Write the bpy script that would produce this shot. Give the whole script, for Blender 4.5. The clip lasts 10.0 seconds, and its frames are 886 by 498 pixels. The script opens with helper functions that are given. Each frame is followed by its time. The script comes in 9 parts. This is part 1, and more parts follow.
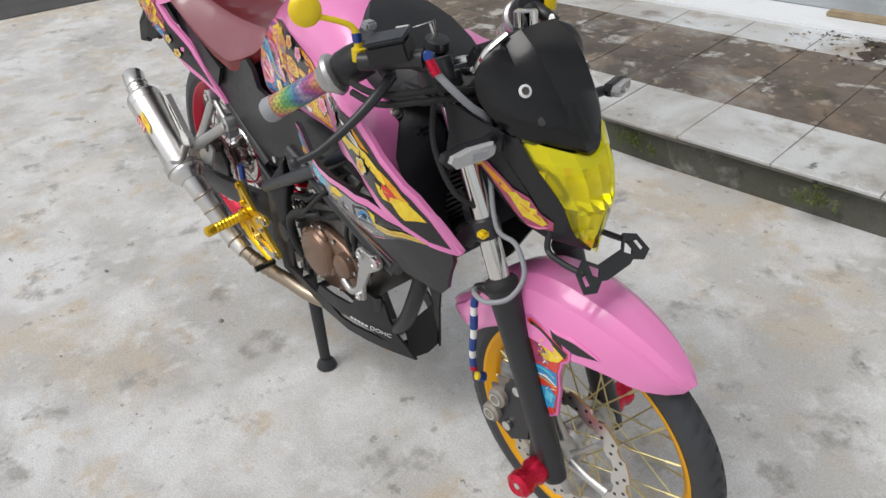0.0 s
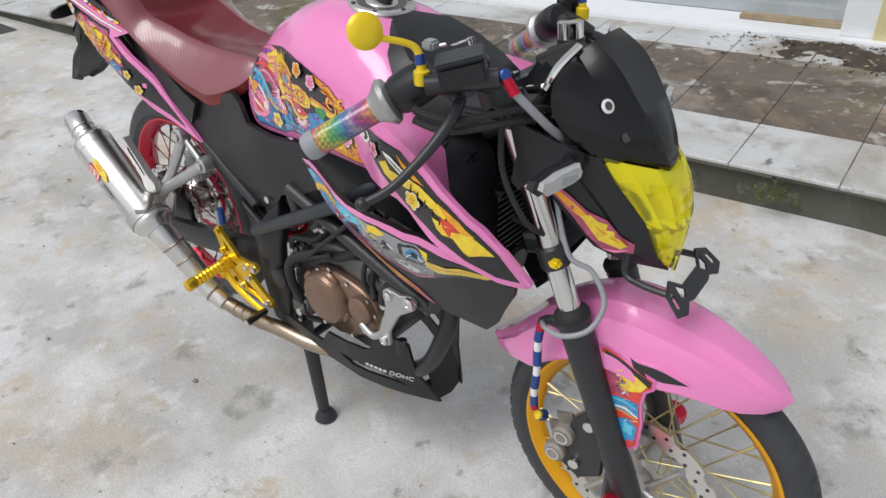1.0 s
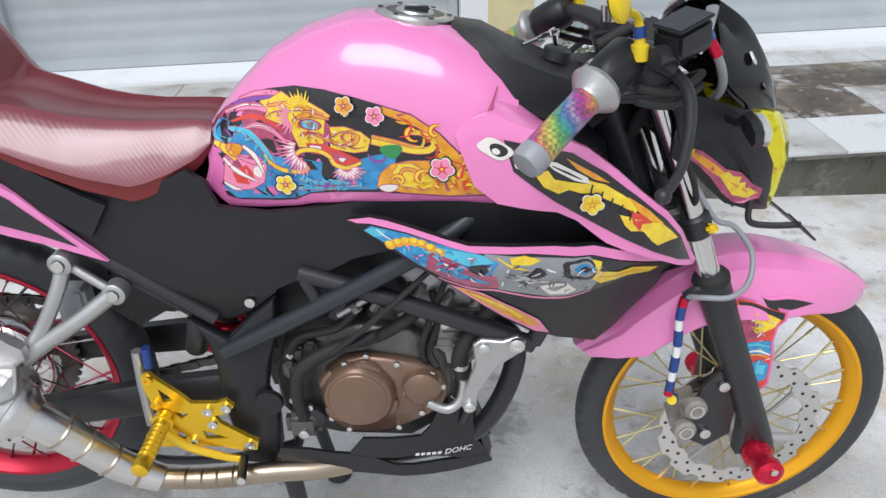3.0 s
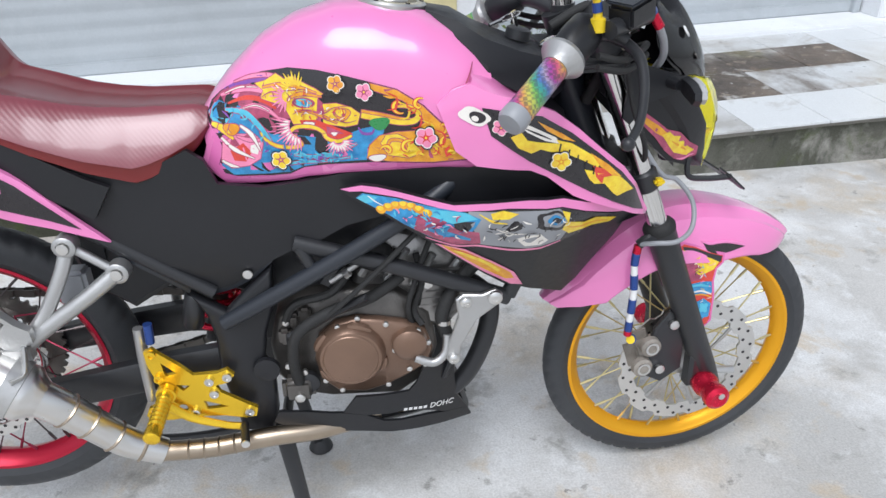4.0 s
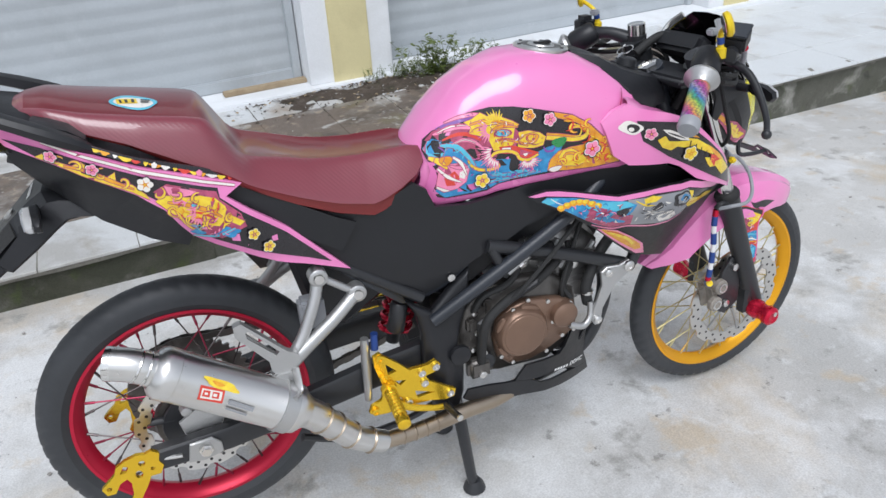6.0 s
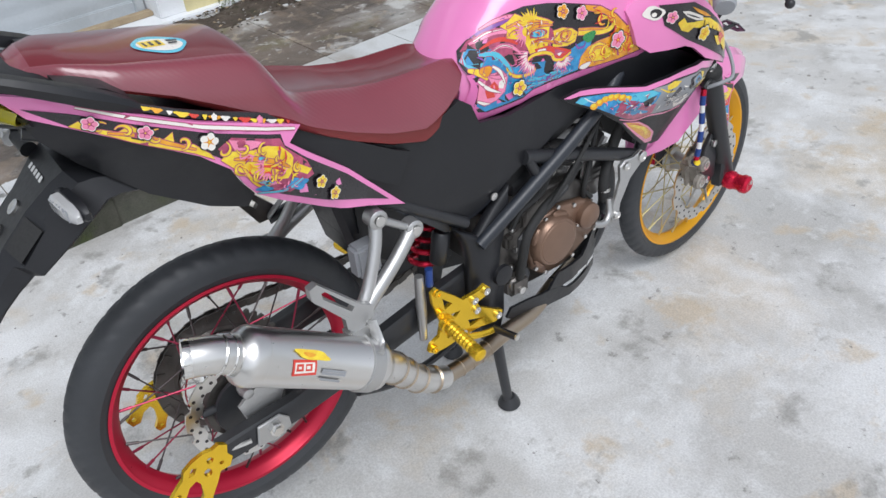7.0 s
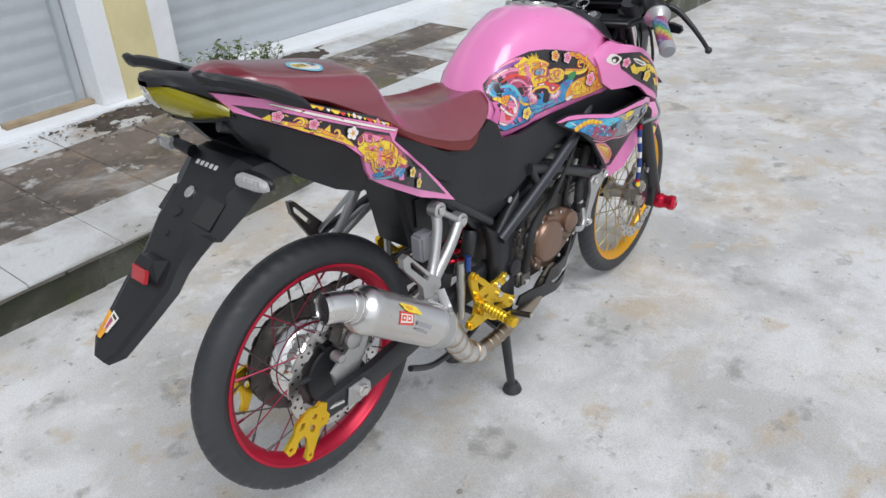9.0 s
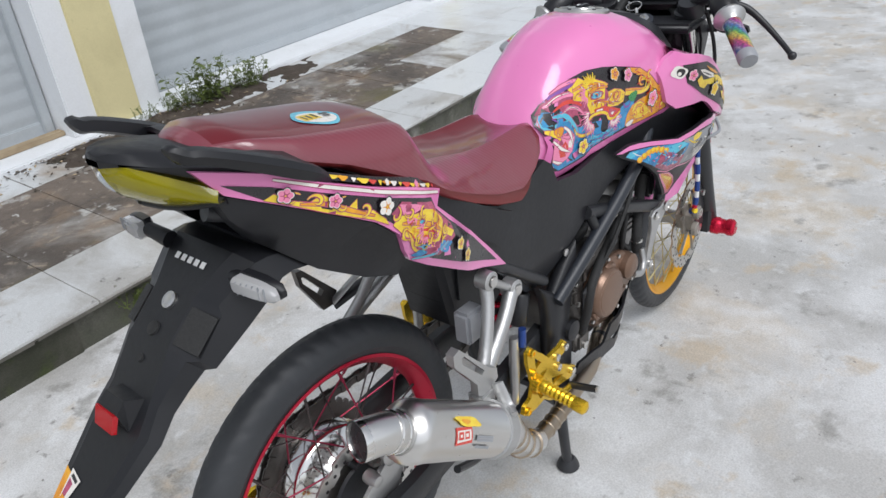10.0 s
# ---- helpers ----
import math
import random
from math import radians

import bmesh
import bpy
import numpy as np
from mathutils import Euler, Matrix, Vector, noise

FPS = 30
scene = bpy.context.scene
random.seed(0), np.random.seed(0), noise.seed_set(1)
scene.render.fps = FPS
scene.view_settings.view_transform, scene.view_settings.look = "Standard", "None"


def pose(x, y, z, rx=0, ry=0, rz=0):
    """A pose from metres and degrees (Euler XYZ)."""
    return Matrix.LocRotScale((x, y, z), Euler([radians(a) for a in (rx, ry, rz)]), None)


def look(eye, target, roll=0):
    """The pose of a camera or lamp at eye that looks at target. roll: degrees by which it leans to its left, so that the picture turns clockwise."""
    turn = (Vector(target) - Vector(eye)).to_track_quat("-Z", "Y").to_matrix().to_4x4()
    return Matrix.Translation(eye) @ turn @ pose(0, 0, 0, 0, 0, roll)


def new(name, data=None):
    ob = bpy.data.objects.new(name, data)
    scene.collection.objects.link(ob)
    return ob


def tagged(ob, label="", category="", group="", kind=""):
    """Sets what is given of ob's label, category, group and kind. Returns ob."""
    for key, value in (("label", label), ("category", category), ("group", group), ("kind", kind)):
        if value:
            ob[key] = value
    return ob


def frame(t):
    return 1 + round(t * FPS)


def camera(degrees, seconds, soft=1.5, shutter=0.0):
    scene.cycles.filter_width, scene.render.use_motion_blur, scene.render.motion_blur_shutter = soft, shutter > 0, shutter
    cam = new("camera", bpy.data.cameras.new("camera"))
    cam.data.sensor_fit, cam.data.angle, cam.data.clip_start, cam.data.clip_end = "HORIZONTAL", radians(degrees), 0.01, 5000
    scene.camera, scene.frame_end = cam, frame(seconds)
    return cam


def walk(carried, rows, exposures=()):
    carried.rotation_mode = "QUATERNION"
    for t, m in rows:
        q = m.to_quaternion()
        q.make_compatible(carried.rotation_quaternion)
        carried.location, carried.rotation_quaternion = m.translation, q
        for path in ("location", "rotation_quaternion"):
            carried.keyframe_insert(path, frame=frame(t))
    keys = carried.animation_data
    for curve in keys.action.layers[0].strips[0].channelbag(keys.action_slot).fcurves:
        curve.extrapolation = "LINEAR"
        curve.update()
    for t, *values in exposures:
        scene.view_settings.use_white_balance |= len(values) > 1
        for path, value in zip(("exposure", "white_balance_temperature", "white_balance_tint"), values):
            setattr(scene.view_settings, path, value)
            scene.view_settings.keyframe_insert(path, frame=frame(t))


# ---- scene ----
cam = camera(62.5, 10.0)
PATH = [
    (0, (1.797, -0.711, 1.269), (0.505, 0.332, 0.153), -2.4),
    (0.5, (1.734, -0.786, 1.259), (0.495, 0.329, 0.153), -0.5),
    (1, (1.563, -0.81, 1.244), (0.448, 0.449, 0.161), -2.5),
    (1.5, (1.338, -0.86, 1.26), (0.387, 0.514, 0.162), -2.1),
    (2, (1.162, -0.924, 1.248), (0.528, 0.637, 0.171), -1.2),
    (2.2, (1.053, -0.958, 1.271), (0.616, 0.602, 0.097), 0.2),
    (2.5, (0.922, -1.053, 1.271), (0.55, 0.551, 0.136), -4.3),
    (2.7, (0.877, -1.109, 1.271), (0.575, 0.565, 0.218), -4.0),
    (2.8, (0.816, -0.96, 1.171), (0.621, 0.75, 0.152), -2.6),
    (3, (0.8, -0.987, 1.133), (0.751, 0.777, 0.193), -1.2),
    (3.2, (0.793, -1.014, 1.137), (0.784, 0.705, 0.116), -2.4),
    (4.3, (0.604, -1.193, 1.126), (0.853, 0.572, 0.219), -1.9),
    (4.5, (0.506, -1.275, 1.164), (0.826, 0.474, 0.248), -3.0),
    (5, (0.285, -1.413, 1.25), (0.833, 0.281, 0.339), -1.9),
    (5.5, (0.171, -1.366, 1.255), (0.744, 0.331, 0.365), -1.6),
    (5.7, (0.136, -1.307, 1.26), (0.693, 0.383, 0.346), -2.9),
    (6.8, (-0.139, -1.006, 1.268), (0.74, 0.46, 0.228), -5.6),
    (7, (-0.216, -0.961, 1.257), (0.718, 0.382, 0.106), -5.7),
    (7.5, (-0.391, -0.93, 1.247), (0.729, 0.322, 0.162), -4.2),
    (8, (-0.556, -1.003, 1.253), (0.674, 0.237, 0.28), -4.3),
    (8.5, (-0.707, -1.057, 1.268), (0.511, 0.197, 0.296), -4.4),
    (9, (-0.699, -1.017, 1.263), (0.588, 0.19, 0.32), -3.3),
    (9.5, (-0.589, -0.855, 1.237), (0.678, 0.346, 0.261), -3.3),
    (10, (-0.511, -0.727, 1.242), (0.788, 0.459, 0.291), -6.0),
]
walk(cam, [(t, look(eye, target, roll)) for t, eye, target, roll in PATH], [(0, 0.14, 6600, 10), (1.0, 0.18, 6450, 10), (2.0, 0.28, 6250, 10), (2.5, 0.38, 6250, 10), (3.0, 0.34, 6200, 10), (4.5, 0.48, 6100, 10), (5.5, 0.33, 6100, 10), (7.0, 0.30, 6150, 10), (8.5, 0.20, 6250, 10), (10.0, 0.20, 6250, 10)])

# ---- world and light ----
world = bpy.data.worlds.new("overcast_sky")
scene.world = world
world.use_nodes = True
wn, wl = world.node_tree.nodes, world.node_tree.links
sky = wn.new("ShaderNodeTexSky")
sky.sky_type, sky.sun_disc = "NISHITA", False
sky.sun_elevation, sky.sun_rotation = radians(58), radians(200)
sky.air_density, sky.dust_density, sky.ozone_density = 1.0, 2.0, 1.5
haze = wn.new("ShaderNodeHueSaturation")
haze.inputs["Saturation"].default_value = 0.22
wl.new(sky.outputs[0], haze.inputs["Color"])
wl.new(haze.outputs[0], wn["Background"].inputs["Color"])
wn["Background"].inputs["Strength"].default_value = 0.12
sun = new("sun", bpy.data.lights.new("sun", "SUN"))
sun.data.energy, sun.data.angle, sun.data.color = 1.3, radians(35), (1.0, 0.985, 0.97)
sun.matrix_world = look((-1.2, -3.4, 6.0), (0, 0, 0))

# ---- materials ----
def pm(name, base, rough=0.5, metal=0.0, var=0.12, scale=18.0, bump=0.0, coat=0.0, wear=None, spec=0.5, even=1.0):
    """A painted or cast surface: base colour with two scales of noise, uneven gloss and fine relief."""
    m = bpy.data.materials.new(name)
    m.use_nodes = True
    n, l = m.node_tree.nodes, m.node_tree.links
    b = n["Principled BSDF"]
    tc = n.new("ShaderNodeTexCoord")
    big, fine = n.new("ShaderNodeTexNoise"), n.new("ShaderNodeTexNoise")
    big.inputs["Scale"].default_value, fine.inputs["Scale"].default_value = scale, scale * 14
    big.inputs["Detail"].default_value, fine.inputs["Detail"].default_value = 5, 3
    for q in (big, fine):
        l.new(tc.outputs["Object"], q.inputs["Vector"])
    mix = n.new("ShaderNodeMix")
    mix.data_type = "RGBA"
    mix.inputs["A"].default_value = (*[c * (1 - var) for c in base], 1)
    mix.inputs["B"].default_value = (*[min(1, c * (1 + var)) for c in (wear or base)], 1)
    l.new(big.outputs["Fac"], mix.inputs["Factor"])
    l.new(mix.outputs["Result"], b.inputs["Base Color"])
    rr = n.new("ShaderNodeMapRange")
    rr.inputs["To Min"].default_value, rr.inputs["To Max"].default_value = max(0.02, rough * (1 - 0.2 * even)), min(1, rough * (1 + 0.25 * even))
    l.new(fine.outputs["Fac"], rr.inputs["Value"])
    l.new(rr.outputs["Result"], b.inputs["Roughness"])
    b.inputs["Metallic"].default_value, b.inputs["Coat Weight"].default_value, b.inputs["Specular IOR Level"].default_value = metal, coat, spec
    b.inputs["Coat Roughness"].default_value = 0.08
    if bump:
        bp = n.new("ShaderNodeBump")
        bp.inputs["Strength"].default_value, bp.inputs["Distance"].default_value = bump, 0.002
        l.new(fine.outputs["Fac"], bp.inputs["Height"])
        l.new(bp.outputs["Normal"], b.inputs["Normal"])
    return m


def ramp(n, stops):
    r = n.new("ShaderNodeValToRGB")
    r.color_ramp.elements[0].position, r.color_ramp.elements[0].color = stops[0][0], (*stops[0][1], 1)
    r.color_ramp.elements[1].position, r.color_ramp.elements[1].color = stops[-1][0], (*stops[-1][1], 1)
    for p, c in stops[1:-1]:
        r.color_ramp.elements.new(p).color = (*c, 1)
    return r


def stained(name, base, stains, rough=(0.6, 0.9), grain=220.0, bump=0.25, seed=0.0, warp=0.4, speck=1.0):
    """Mineral surface: base colour, stains as (colour, scale, low, high, strength), fine grain and relief, by place in the world."""
    m = bpy.data.materials.new(name)
    m.use_nodes = True
    n, l = m.node_tree.nodes, m.node_tree.links
    b = n["Principled BSDF"]
    geo = n.new("ShaderNodeNewGeometry")
    last = None
    for i, (col, scale, lo, hi, k) in enumerate(stains):
        mp = n.new("ShaderNodeMapping")
        mp.inputs["Location"].default_value = (seed + 3.7 * i, seed * 2 - 1.9 * i, 0.3 * i)
        l.new(geo.outputs["Position"], mp.inputs["Vector"])
        tx = n.new("ShaderNodeTexNoise")
        tx.inputs["Scale"].default_value, tx.inputs["Detail"].default_value, tx.inputs["Distortion"].default_value = scale, 6, warp
        tx.inputs["Roughness"].default_value = 0.62
        l.new(mp.outputs["Vector"], tx.inputs["Vector"])
        mr = n.new("ShaderNodeMapRange")
        mr.inputs["From Min"].default_value, mr.inputs["From Max"].default_value, mr.inputs["To Max"].default_value = lo, hi, k
        l.new(tx.outputs["Fac"], mr.inputs["Value"])
        mx = n.new("ShaderNodeMix")
        mx.data_type = "RGBA"
        mx.inputs["B"].default_value = (*col, 1)
        if last is None:
            mx.inputs["A"].default_value = (*base, 1)
        else:
            l.new(last, mx.inputs["A"])
        l.new(mr.outputs["Result"], mx.inputs["Factor"])
        last = mx.outputs["Result"]
    g = n.new("ShaderNodeTexNoise")
    g.inputs["Scale"].default_value, g.inputs["Detail"].default_value = grain, 4
    l.new(geo.outputs["Position"], g.inputs["Vector"])
    gm = n.new("ShaderNodeMapRange")
    gm.inputs["From Min"].default_value, gm.inputs["From Max"].default_value = 0.3, 0.7
    gm.inputs["To Min"].default_value, gm.inputs["To Max"].default_value = 1 - 0.16 * speck, 1 + 0.10 * speck
    l.new(g.outputs["Fac"], gm.inputs["Value"])
    mul = n.new("ShaderNodeMix")
    mul.data_type, mul.blend_type = "RGBA", "MULTIPLY"
    mul.inputs["Factor"].default_value = 1
    l.new(last, mul.inputs["A"])
    l.new(gm.outputs["Result"], mul.inputs["B"])
    l.new(mul.outputs["Result"], b.inputs["Base Color"])
    rr = n.new("ShaderNodeMapRange")
    rr.inputs["To Min"].default_value, rr.inputs["To Max"].default_value = rough
    l.new(tx.outputs["Fac"], rr.inputs["Value"])
    l.new(rr.outputs["Result"], b.inputs["Roughness"])
    bp = n.new("ShaderNodeBump")
    bp.inputs["Strength"].default_value, bp.inputs["Distance"].default_value = bump, 0.004
    l.new(g.outputs["Fac"], bp.inputs["Height"])
    l.new(bp.outputs["Normal"], b.inputs["Normal"])
    return m


M = {
    "concrete": stained("trowelled_concrete", (0.565, 0.555, 0.535), [((0.44, 0.435, 0.42), 0.9, 0.42, 0.62, 0.75), ((0.57, 0.475, 0.345), 2.1, 0.52, 0.66, 0.65), ((0.73, 0.735, 0.735), 2.6, 0.46, 0.62, 0.80), ((0.36, 0.345, 0.315), 2.9, 0.57, 0.70, 0.55), ((0.53, 0.425, 0.29), 6.0, 0.57, 0.67, 0.6), ((0.27, 0.26, 0.24), 7.5, 0.59, 0.68, 0.7), ((0.74, 0.75, 0.75), 11.0, 0.57, 0.69, 0.6), ((0.17, 0.16, 0.145), 17.0, 0.645, 0.705, 0.6), ((0.16, 0.15, 0.14), 42.0, 0.67, 0.72, 0.7)], (0.40, 0.75), 230, 0.35, warp=0.18, speck=1.0),
    "kerb": stained("mossy_render", (0.130, 0.126, 0.108), [((0.075, 0.078, 0.058), 2.2, 0.36, 0.58, 0.9), ((0.42, 0.41, 0.375), 4.6, 0.53, 0.70, 0.75), ((0.075, 0.095, 0.03), 5.0, 0.57, 0.70, 0.8), ((0.04, 0.04, 0.035), 9.0, 0.60, 0.72, 0.8)], (0.75, 0.95), 160, 0.6, 4.0),
    "kerb_damp": stained("damp_mossy_render", (0.085, 0.082, 0.066), [((0.03, 0.034, 0.018), 3.2, 0.40, 0.60, 0.9), ((0.17, 0.165, 0.145), 6.0, 0.58, 0.74, 0.7), ((0.05, 0.07, 0.015), 8.0, 0.55, 0.68, 0.8)], (0.6, 0.9), 150, 0.9, 6.0),
    "lip": stained("worn_slab_edge", (0.255, 0.245, 0.215), [((0.14, 0.135, 0.115), 6.0, 0.45, 0.70, 0.8), ((0.10, 0.12, 0.05), 8.0, 0.62, 0.72, 0.7)], (0.7, 0.9), 180, 0.5, 2.0),
    "tile": stained("dirty_white_tile", (0.62, 0.64, 0.65), [((0.36, 0.335, 0.295), 2.2, 0.44, 0.62, 0.65), ((0.17, 0.14, 0.115), 1.25, 0.505, 0.60, 0.93), ((0.30, 0.23, 0.165), 3.6, 0.55, 0.68, 0.75), ((0.035, 0.03, 0.025), 11.0, 0.64, 0.70, 0.8), ((0.62, 0.62, 0.60), 21.0, 0.66, 0.70, 0.7)], (0.16, 0.5), 300, 0.08, 7.3),
    "tile_edge": stained("worn_white_tile", (0.57, 0.58, 0.58), [((0.36, 0.345, 0.32), 2.4, 0.47, 0.62, 0.80), ((0.22, 0.175, 0.135), 1.7, 0.55, 0.64, 0.85), ((0.30, 0.26, 0.21), 5.0, 0.58, 0.70, 0.7), ((0.05, 0.045, 0.035), 10.0, 0.64, 0.70, 0.8)], (0.16, 0.5), 300, 0.08, 2.6),
    "tile_muddy": stained("mud_stained_tile", (0.50, 0.495, 0.47), [((0.135, 0.102, 0.078), 1.3, 0.30, 0.45, 0.95), ((0.070, 0.057, 0.047), 2.3, 0.46, 0.60, 0.85), ((0.24, 0.175, 0.12), 3.6, 0.56, 0.68, 0.7), ((0.135, 0.120, 0.045), 1.5, 0.57, 0.66, 0.75), ((0.50, 0.495, 0.47), 5.4, 0.575, 0.65, 0.85), ((0.36, 0.30, 0.23), 13.0, 0.58, 0.66, 0.7), ((0.03, 0.027, 0.022), 12.0, 0.62, 0.69, 0.8), ((0.62, 0.62, 0.60), 26.0, 0.66, 0.70, 0.7)], (0.35, 0.8), 300, 0.3, 7.3),
    "tile_clean": stained("white_floor_tile", (0.66, 0.68, 0.69), [((0.48, 0.46, 0.43), 2.4, 0.52, 0.70, 0.6), ((0.30, 0.26, 0.21), 4.1, 0.62, 0.72, 0.5)], (0.2, 0.5), 300, 0.06, 1.1),
    "grout": pm("dirty_grout", (0.17, 0.14, 0.11), 0.9, var=0.3, bump=0.4),
    "asphalt": stained("asphalt", (0.055, 0.055, 0.056), [((0.085, 0.083, 0.08), 5.0, 0.4, 0.7, 0.8)], (0.8, 0.95), 240, 0.6),
    "wall_white": stained("white_masonry_paint", (0.76, 0.78, 0.80), [((0.58, 0.585, 0.58), 2.0, 0.5, 0.75, 0.6), ((0.35, 0.34, 0.31), 14.0, 0.66, 0.75, 0.5)], (0.6, 0.8), 120, 0.1, 9.0, speck=0.2),
    "wall_yellow": stained("pale_yellow_paint", (0.66, 0.59, 0.33), [((0.50, 0.44, 0.24), 3.0, 0.5, 0.75, 0.6), ((0.25, 0.24, 0.13), 12.0, 0.66, 0.75, 0.5)], (0.6, 0.8), 120, 0.1, 5.0, speck=0.2),
    "shutter": stained("grey_shutter_enamel", (0.44, 0.475, 0.50), [((0.36, 0.385, 0.40), 1.6, 0.4, 0.7, 0.7), ((0.52, 0.55, 0.57), 6.0, 0.55, 0.75, 0.5)], (0.35, 0.55), 90, 0.03, 3.0, speck=0.2),
    "soil": stained("damp_soil", (0.060, 0.045, 0.034), [((0.12, 0.10, 0.078), 18.0, 0.5, 0.7, 0.8), ((0.03, 0.035, 0.015), 9.0, 0.55, 0.7, 0.8)], (0.85, 1.0), 120, 0.9),
    "plank": pm("weathered_plank", (0.30, 0.215, 0.125), 0.75, var=0.3, bump=0.4, wear=(0.36, 0.29, 0.19)),
    "leaf": pm("weed_leaf", (0.055, 0.090, 0.024), 0.55, var=0.35, scale=40, wear=(0.12, 0.15, 0.03)),
    "pebble": pm("grey_pebble", (0.28, 0.265, 0.245), 0.9, var=0.35, bump=0.5),
    "pink": pm("pink_gloss_paint", (0.84, 0.235, 0.53), 0.30, var=0.04, scale=5, coat=1.0),
    "pink_edge": pm("pink_trim_film", (0.70, 0.16, 0.42), 0.35, var=0.05, coat=0.4),
    "black": pm("satin_black_plastic", (0.0125, 0.0130, 0.0155), 0.40, var=0.3, scale=8, bump=0.12, spec=0.45),
    "black_gloss": pm("smoked_screen", (0.006, 0.006, 0.007), 0.20, var=0.2, spec=0.38, even=0.2, coat=0.12),
    "black_metal": pm("black_powder_coat", (0.024, 0.025, 0.028), 0.38, var=0.3, scale=10, bump=0.1),
    "frame": pm("dark_blue_grey_frame_paint", (0.024, 0.028, 0.036), 0.36, var=0.25, scale=9),
    "rubber": pm("tyre_rubber", (0.021, 0.023, 0.027), 0.52, var=0.35, scale=6, bump=0.25, wear=(0.045, 0.048, 0.053)),
    "grip_rubber": pm("soft_black_rubber", (0.02, 0.02, 0.02), 0.7, bump=0.3),
    "chrome": pm("polished_steel", (0.74, 0.73, 0.71), 0.12, 1.0, 0.06, 12, even=0.3),
    "steel": pm("brushed_stainless", (0.70, 0.69, 0.67), 0.28, 1.0, 0.05, 5, even=0.3),
    "heated": pm("heat_tinted_steel", (0.34, 0.265, 0.19), 0.32, 1.0, 0.22, 10, wear=(0.46, 0.39, 0.31), even=0.4),
    "alloy": pm("cast_alloy", (0.50, 0.50, 0.495), 0.40, 0.85, 0.14, 14, bump=0.2),
    "alloy_dark": pm("oily_dark_alloy", (0.050, 0.048, 0.046), 0.36, 0.7, 0.4, 22, bump=0.3, wear=(0.15, 0.14, 0.13)),
    "bronze": pm("bronze_engine_paint", (0.215, 0.135, 0.095), 0.30, 0.5, 0.25, 14, bump=0.12),
    "head_alloy": pm("dark_head_alloy", (0.15, 0.15, 0.15), 0.30, 0.85, 0.35, 18, bump=0.25, wear=(0.34, 0.33, 0.32)),
    "gold": pm("gold_anodised_alloy", (0.86, 0.56, 0.035), 0.24, 0.8, 0.1, 16),
    "gold_rim": pm("gold_rim_enamel", (0.86, 0.41, 0.012), 0.30, 0.55, 0.08, 10),
    "red_rim": pm("red_rim_enamel", (0.52, 0.012, 0.045), 0.30, 0.45, 0.1, 10),
    "red": pm("red_anodised_alloy", (0.62, 0.015, 0.05), 0.25, 0.7, 0.1, 16),
    "yellow": pm("yellow_plastic", (0.83, 0.60, 0.015), 0.35, 0.15, 0.08, 16),
    "lamp_yellow": pm("lamp_bowl_yellow", (0.96, 0.88, 0.02), 0.18, 0.65, 0.06, 40),
    # paler copy of the bowl yellow: the facets' glint put into the colour
    "lamp_bright": pm("painted_yellow_glint", (0.98, 0.93, 0.30), 0.25, 0.1, 0.05, 30, coat=0.3),
    "lamp_olive": pm("olive_lamp_housing", (0.30, 0.27, 0.025), 0.35, var=0.25),
    "dusty": pm("dusty_cast_alloy", (0.17, 0.15, 0.128), 0.6, 0.35, 0.35, 30, bump=0.4, wear=(0.36, 0.33, 0.29)),
    "lamp_chrome": pm("lamp_chrome", (0.95, 0.90, 0.40), 0.18, 0.45, 0.05, 12, even=0.3),
    "spoke_dark": pm("dark_spoke_steel", (0.10, 0.085, 0.085), 0.35, 0.85, 0.3, 30),
    "spoke_red": pm("red_spoke", (0.32, 0.03, 0.07), 0.35, 0.6, 0.3, 30),
    "spoke_gold": pm("gold_spoke", (0.62, 0.54, 0.28), 0.30, 0.85, 0.15, 30),
    "seat_side": pm("ribbed_maroon_vinyl", (0.185, 0.018, 0.032), 0.36, var=0.08, scale=5, wear=(0.22, 0.027, 0.046), spec=0.9, coat=0.80, even=0.1),
    "seat_band": pm("plain_brown_red_vinyl", (0.20, 0.022, 0.022), 0.42, var=0.12, scale=7, even=0.3),
    "seat_top": pm("dark_maroon_vinyl", (0.145, 0.010, 0.016), 0.30, var=0.12, scale=5, coat=0.60, even=0.15, spec=0.3),
    "blue": pm("blue_anodised", (0.035, 0.08, 0.30), 0.3, 0.5),
    "white": pm("white_print", (0.80, 0.80, 0.79), 0.4, var=0.06),
    "grey_film": pm("grey_print", (0.30, 0.31, 0.33), 0.4, var=0.1),
    "d_black": pm("print_black", (0.014, 0.011, 0.014), 0.28, var=0.2, coat=0.5),
    "d_yellow": pm("print_yellow", (0.80, 0.36, 0.008), 0.28, var=0.12, scale=95, coat=0.5, wear=(0.95, 0.80, 0.05)),
    "d_orange": pm("print_orange", (0.62, 0.13, 0.006), 0.28, var=0.12, scale=70, coat=0.5, wear=(0.92, 0.50, 0.02)),
    "d_blue": pm("print_blue", (0.008, 0.06, 0.26), 0.28, var=0.15, scale=75, coat=0.5, wear=(0.05, 0.40, 0.72)),
    "d_cyan": pm("print_cyan", (0.10, 0.50, 0.66), 0.28, var=0.2, scale=40, coat=0.5),
    "d_pink": pm("print_pink", (0.84, 0.25, 0.42), 0.28, var=0.2, scale=40, coat=0.5),
    "d_maroon": pm("print_maroon", (0.12, 0.01, 0.05), 0.28, var=0.2, scale=80, coat=0.5, wear=(0.60, 0.10, 0.20)),
    "d_red": pm("print_red", (0.66, 0.05, 0.03), 0.28, var=0.2, scale=40, coat=0.5),
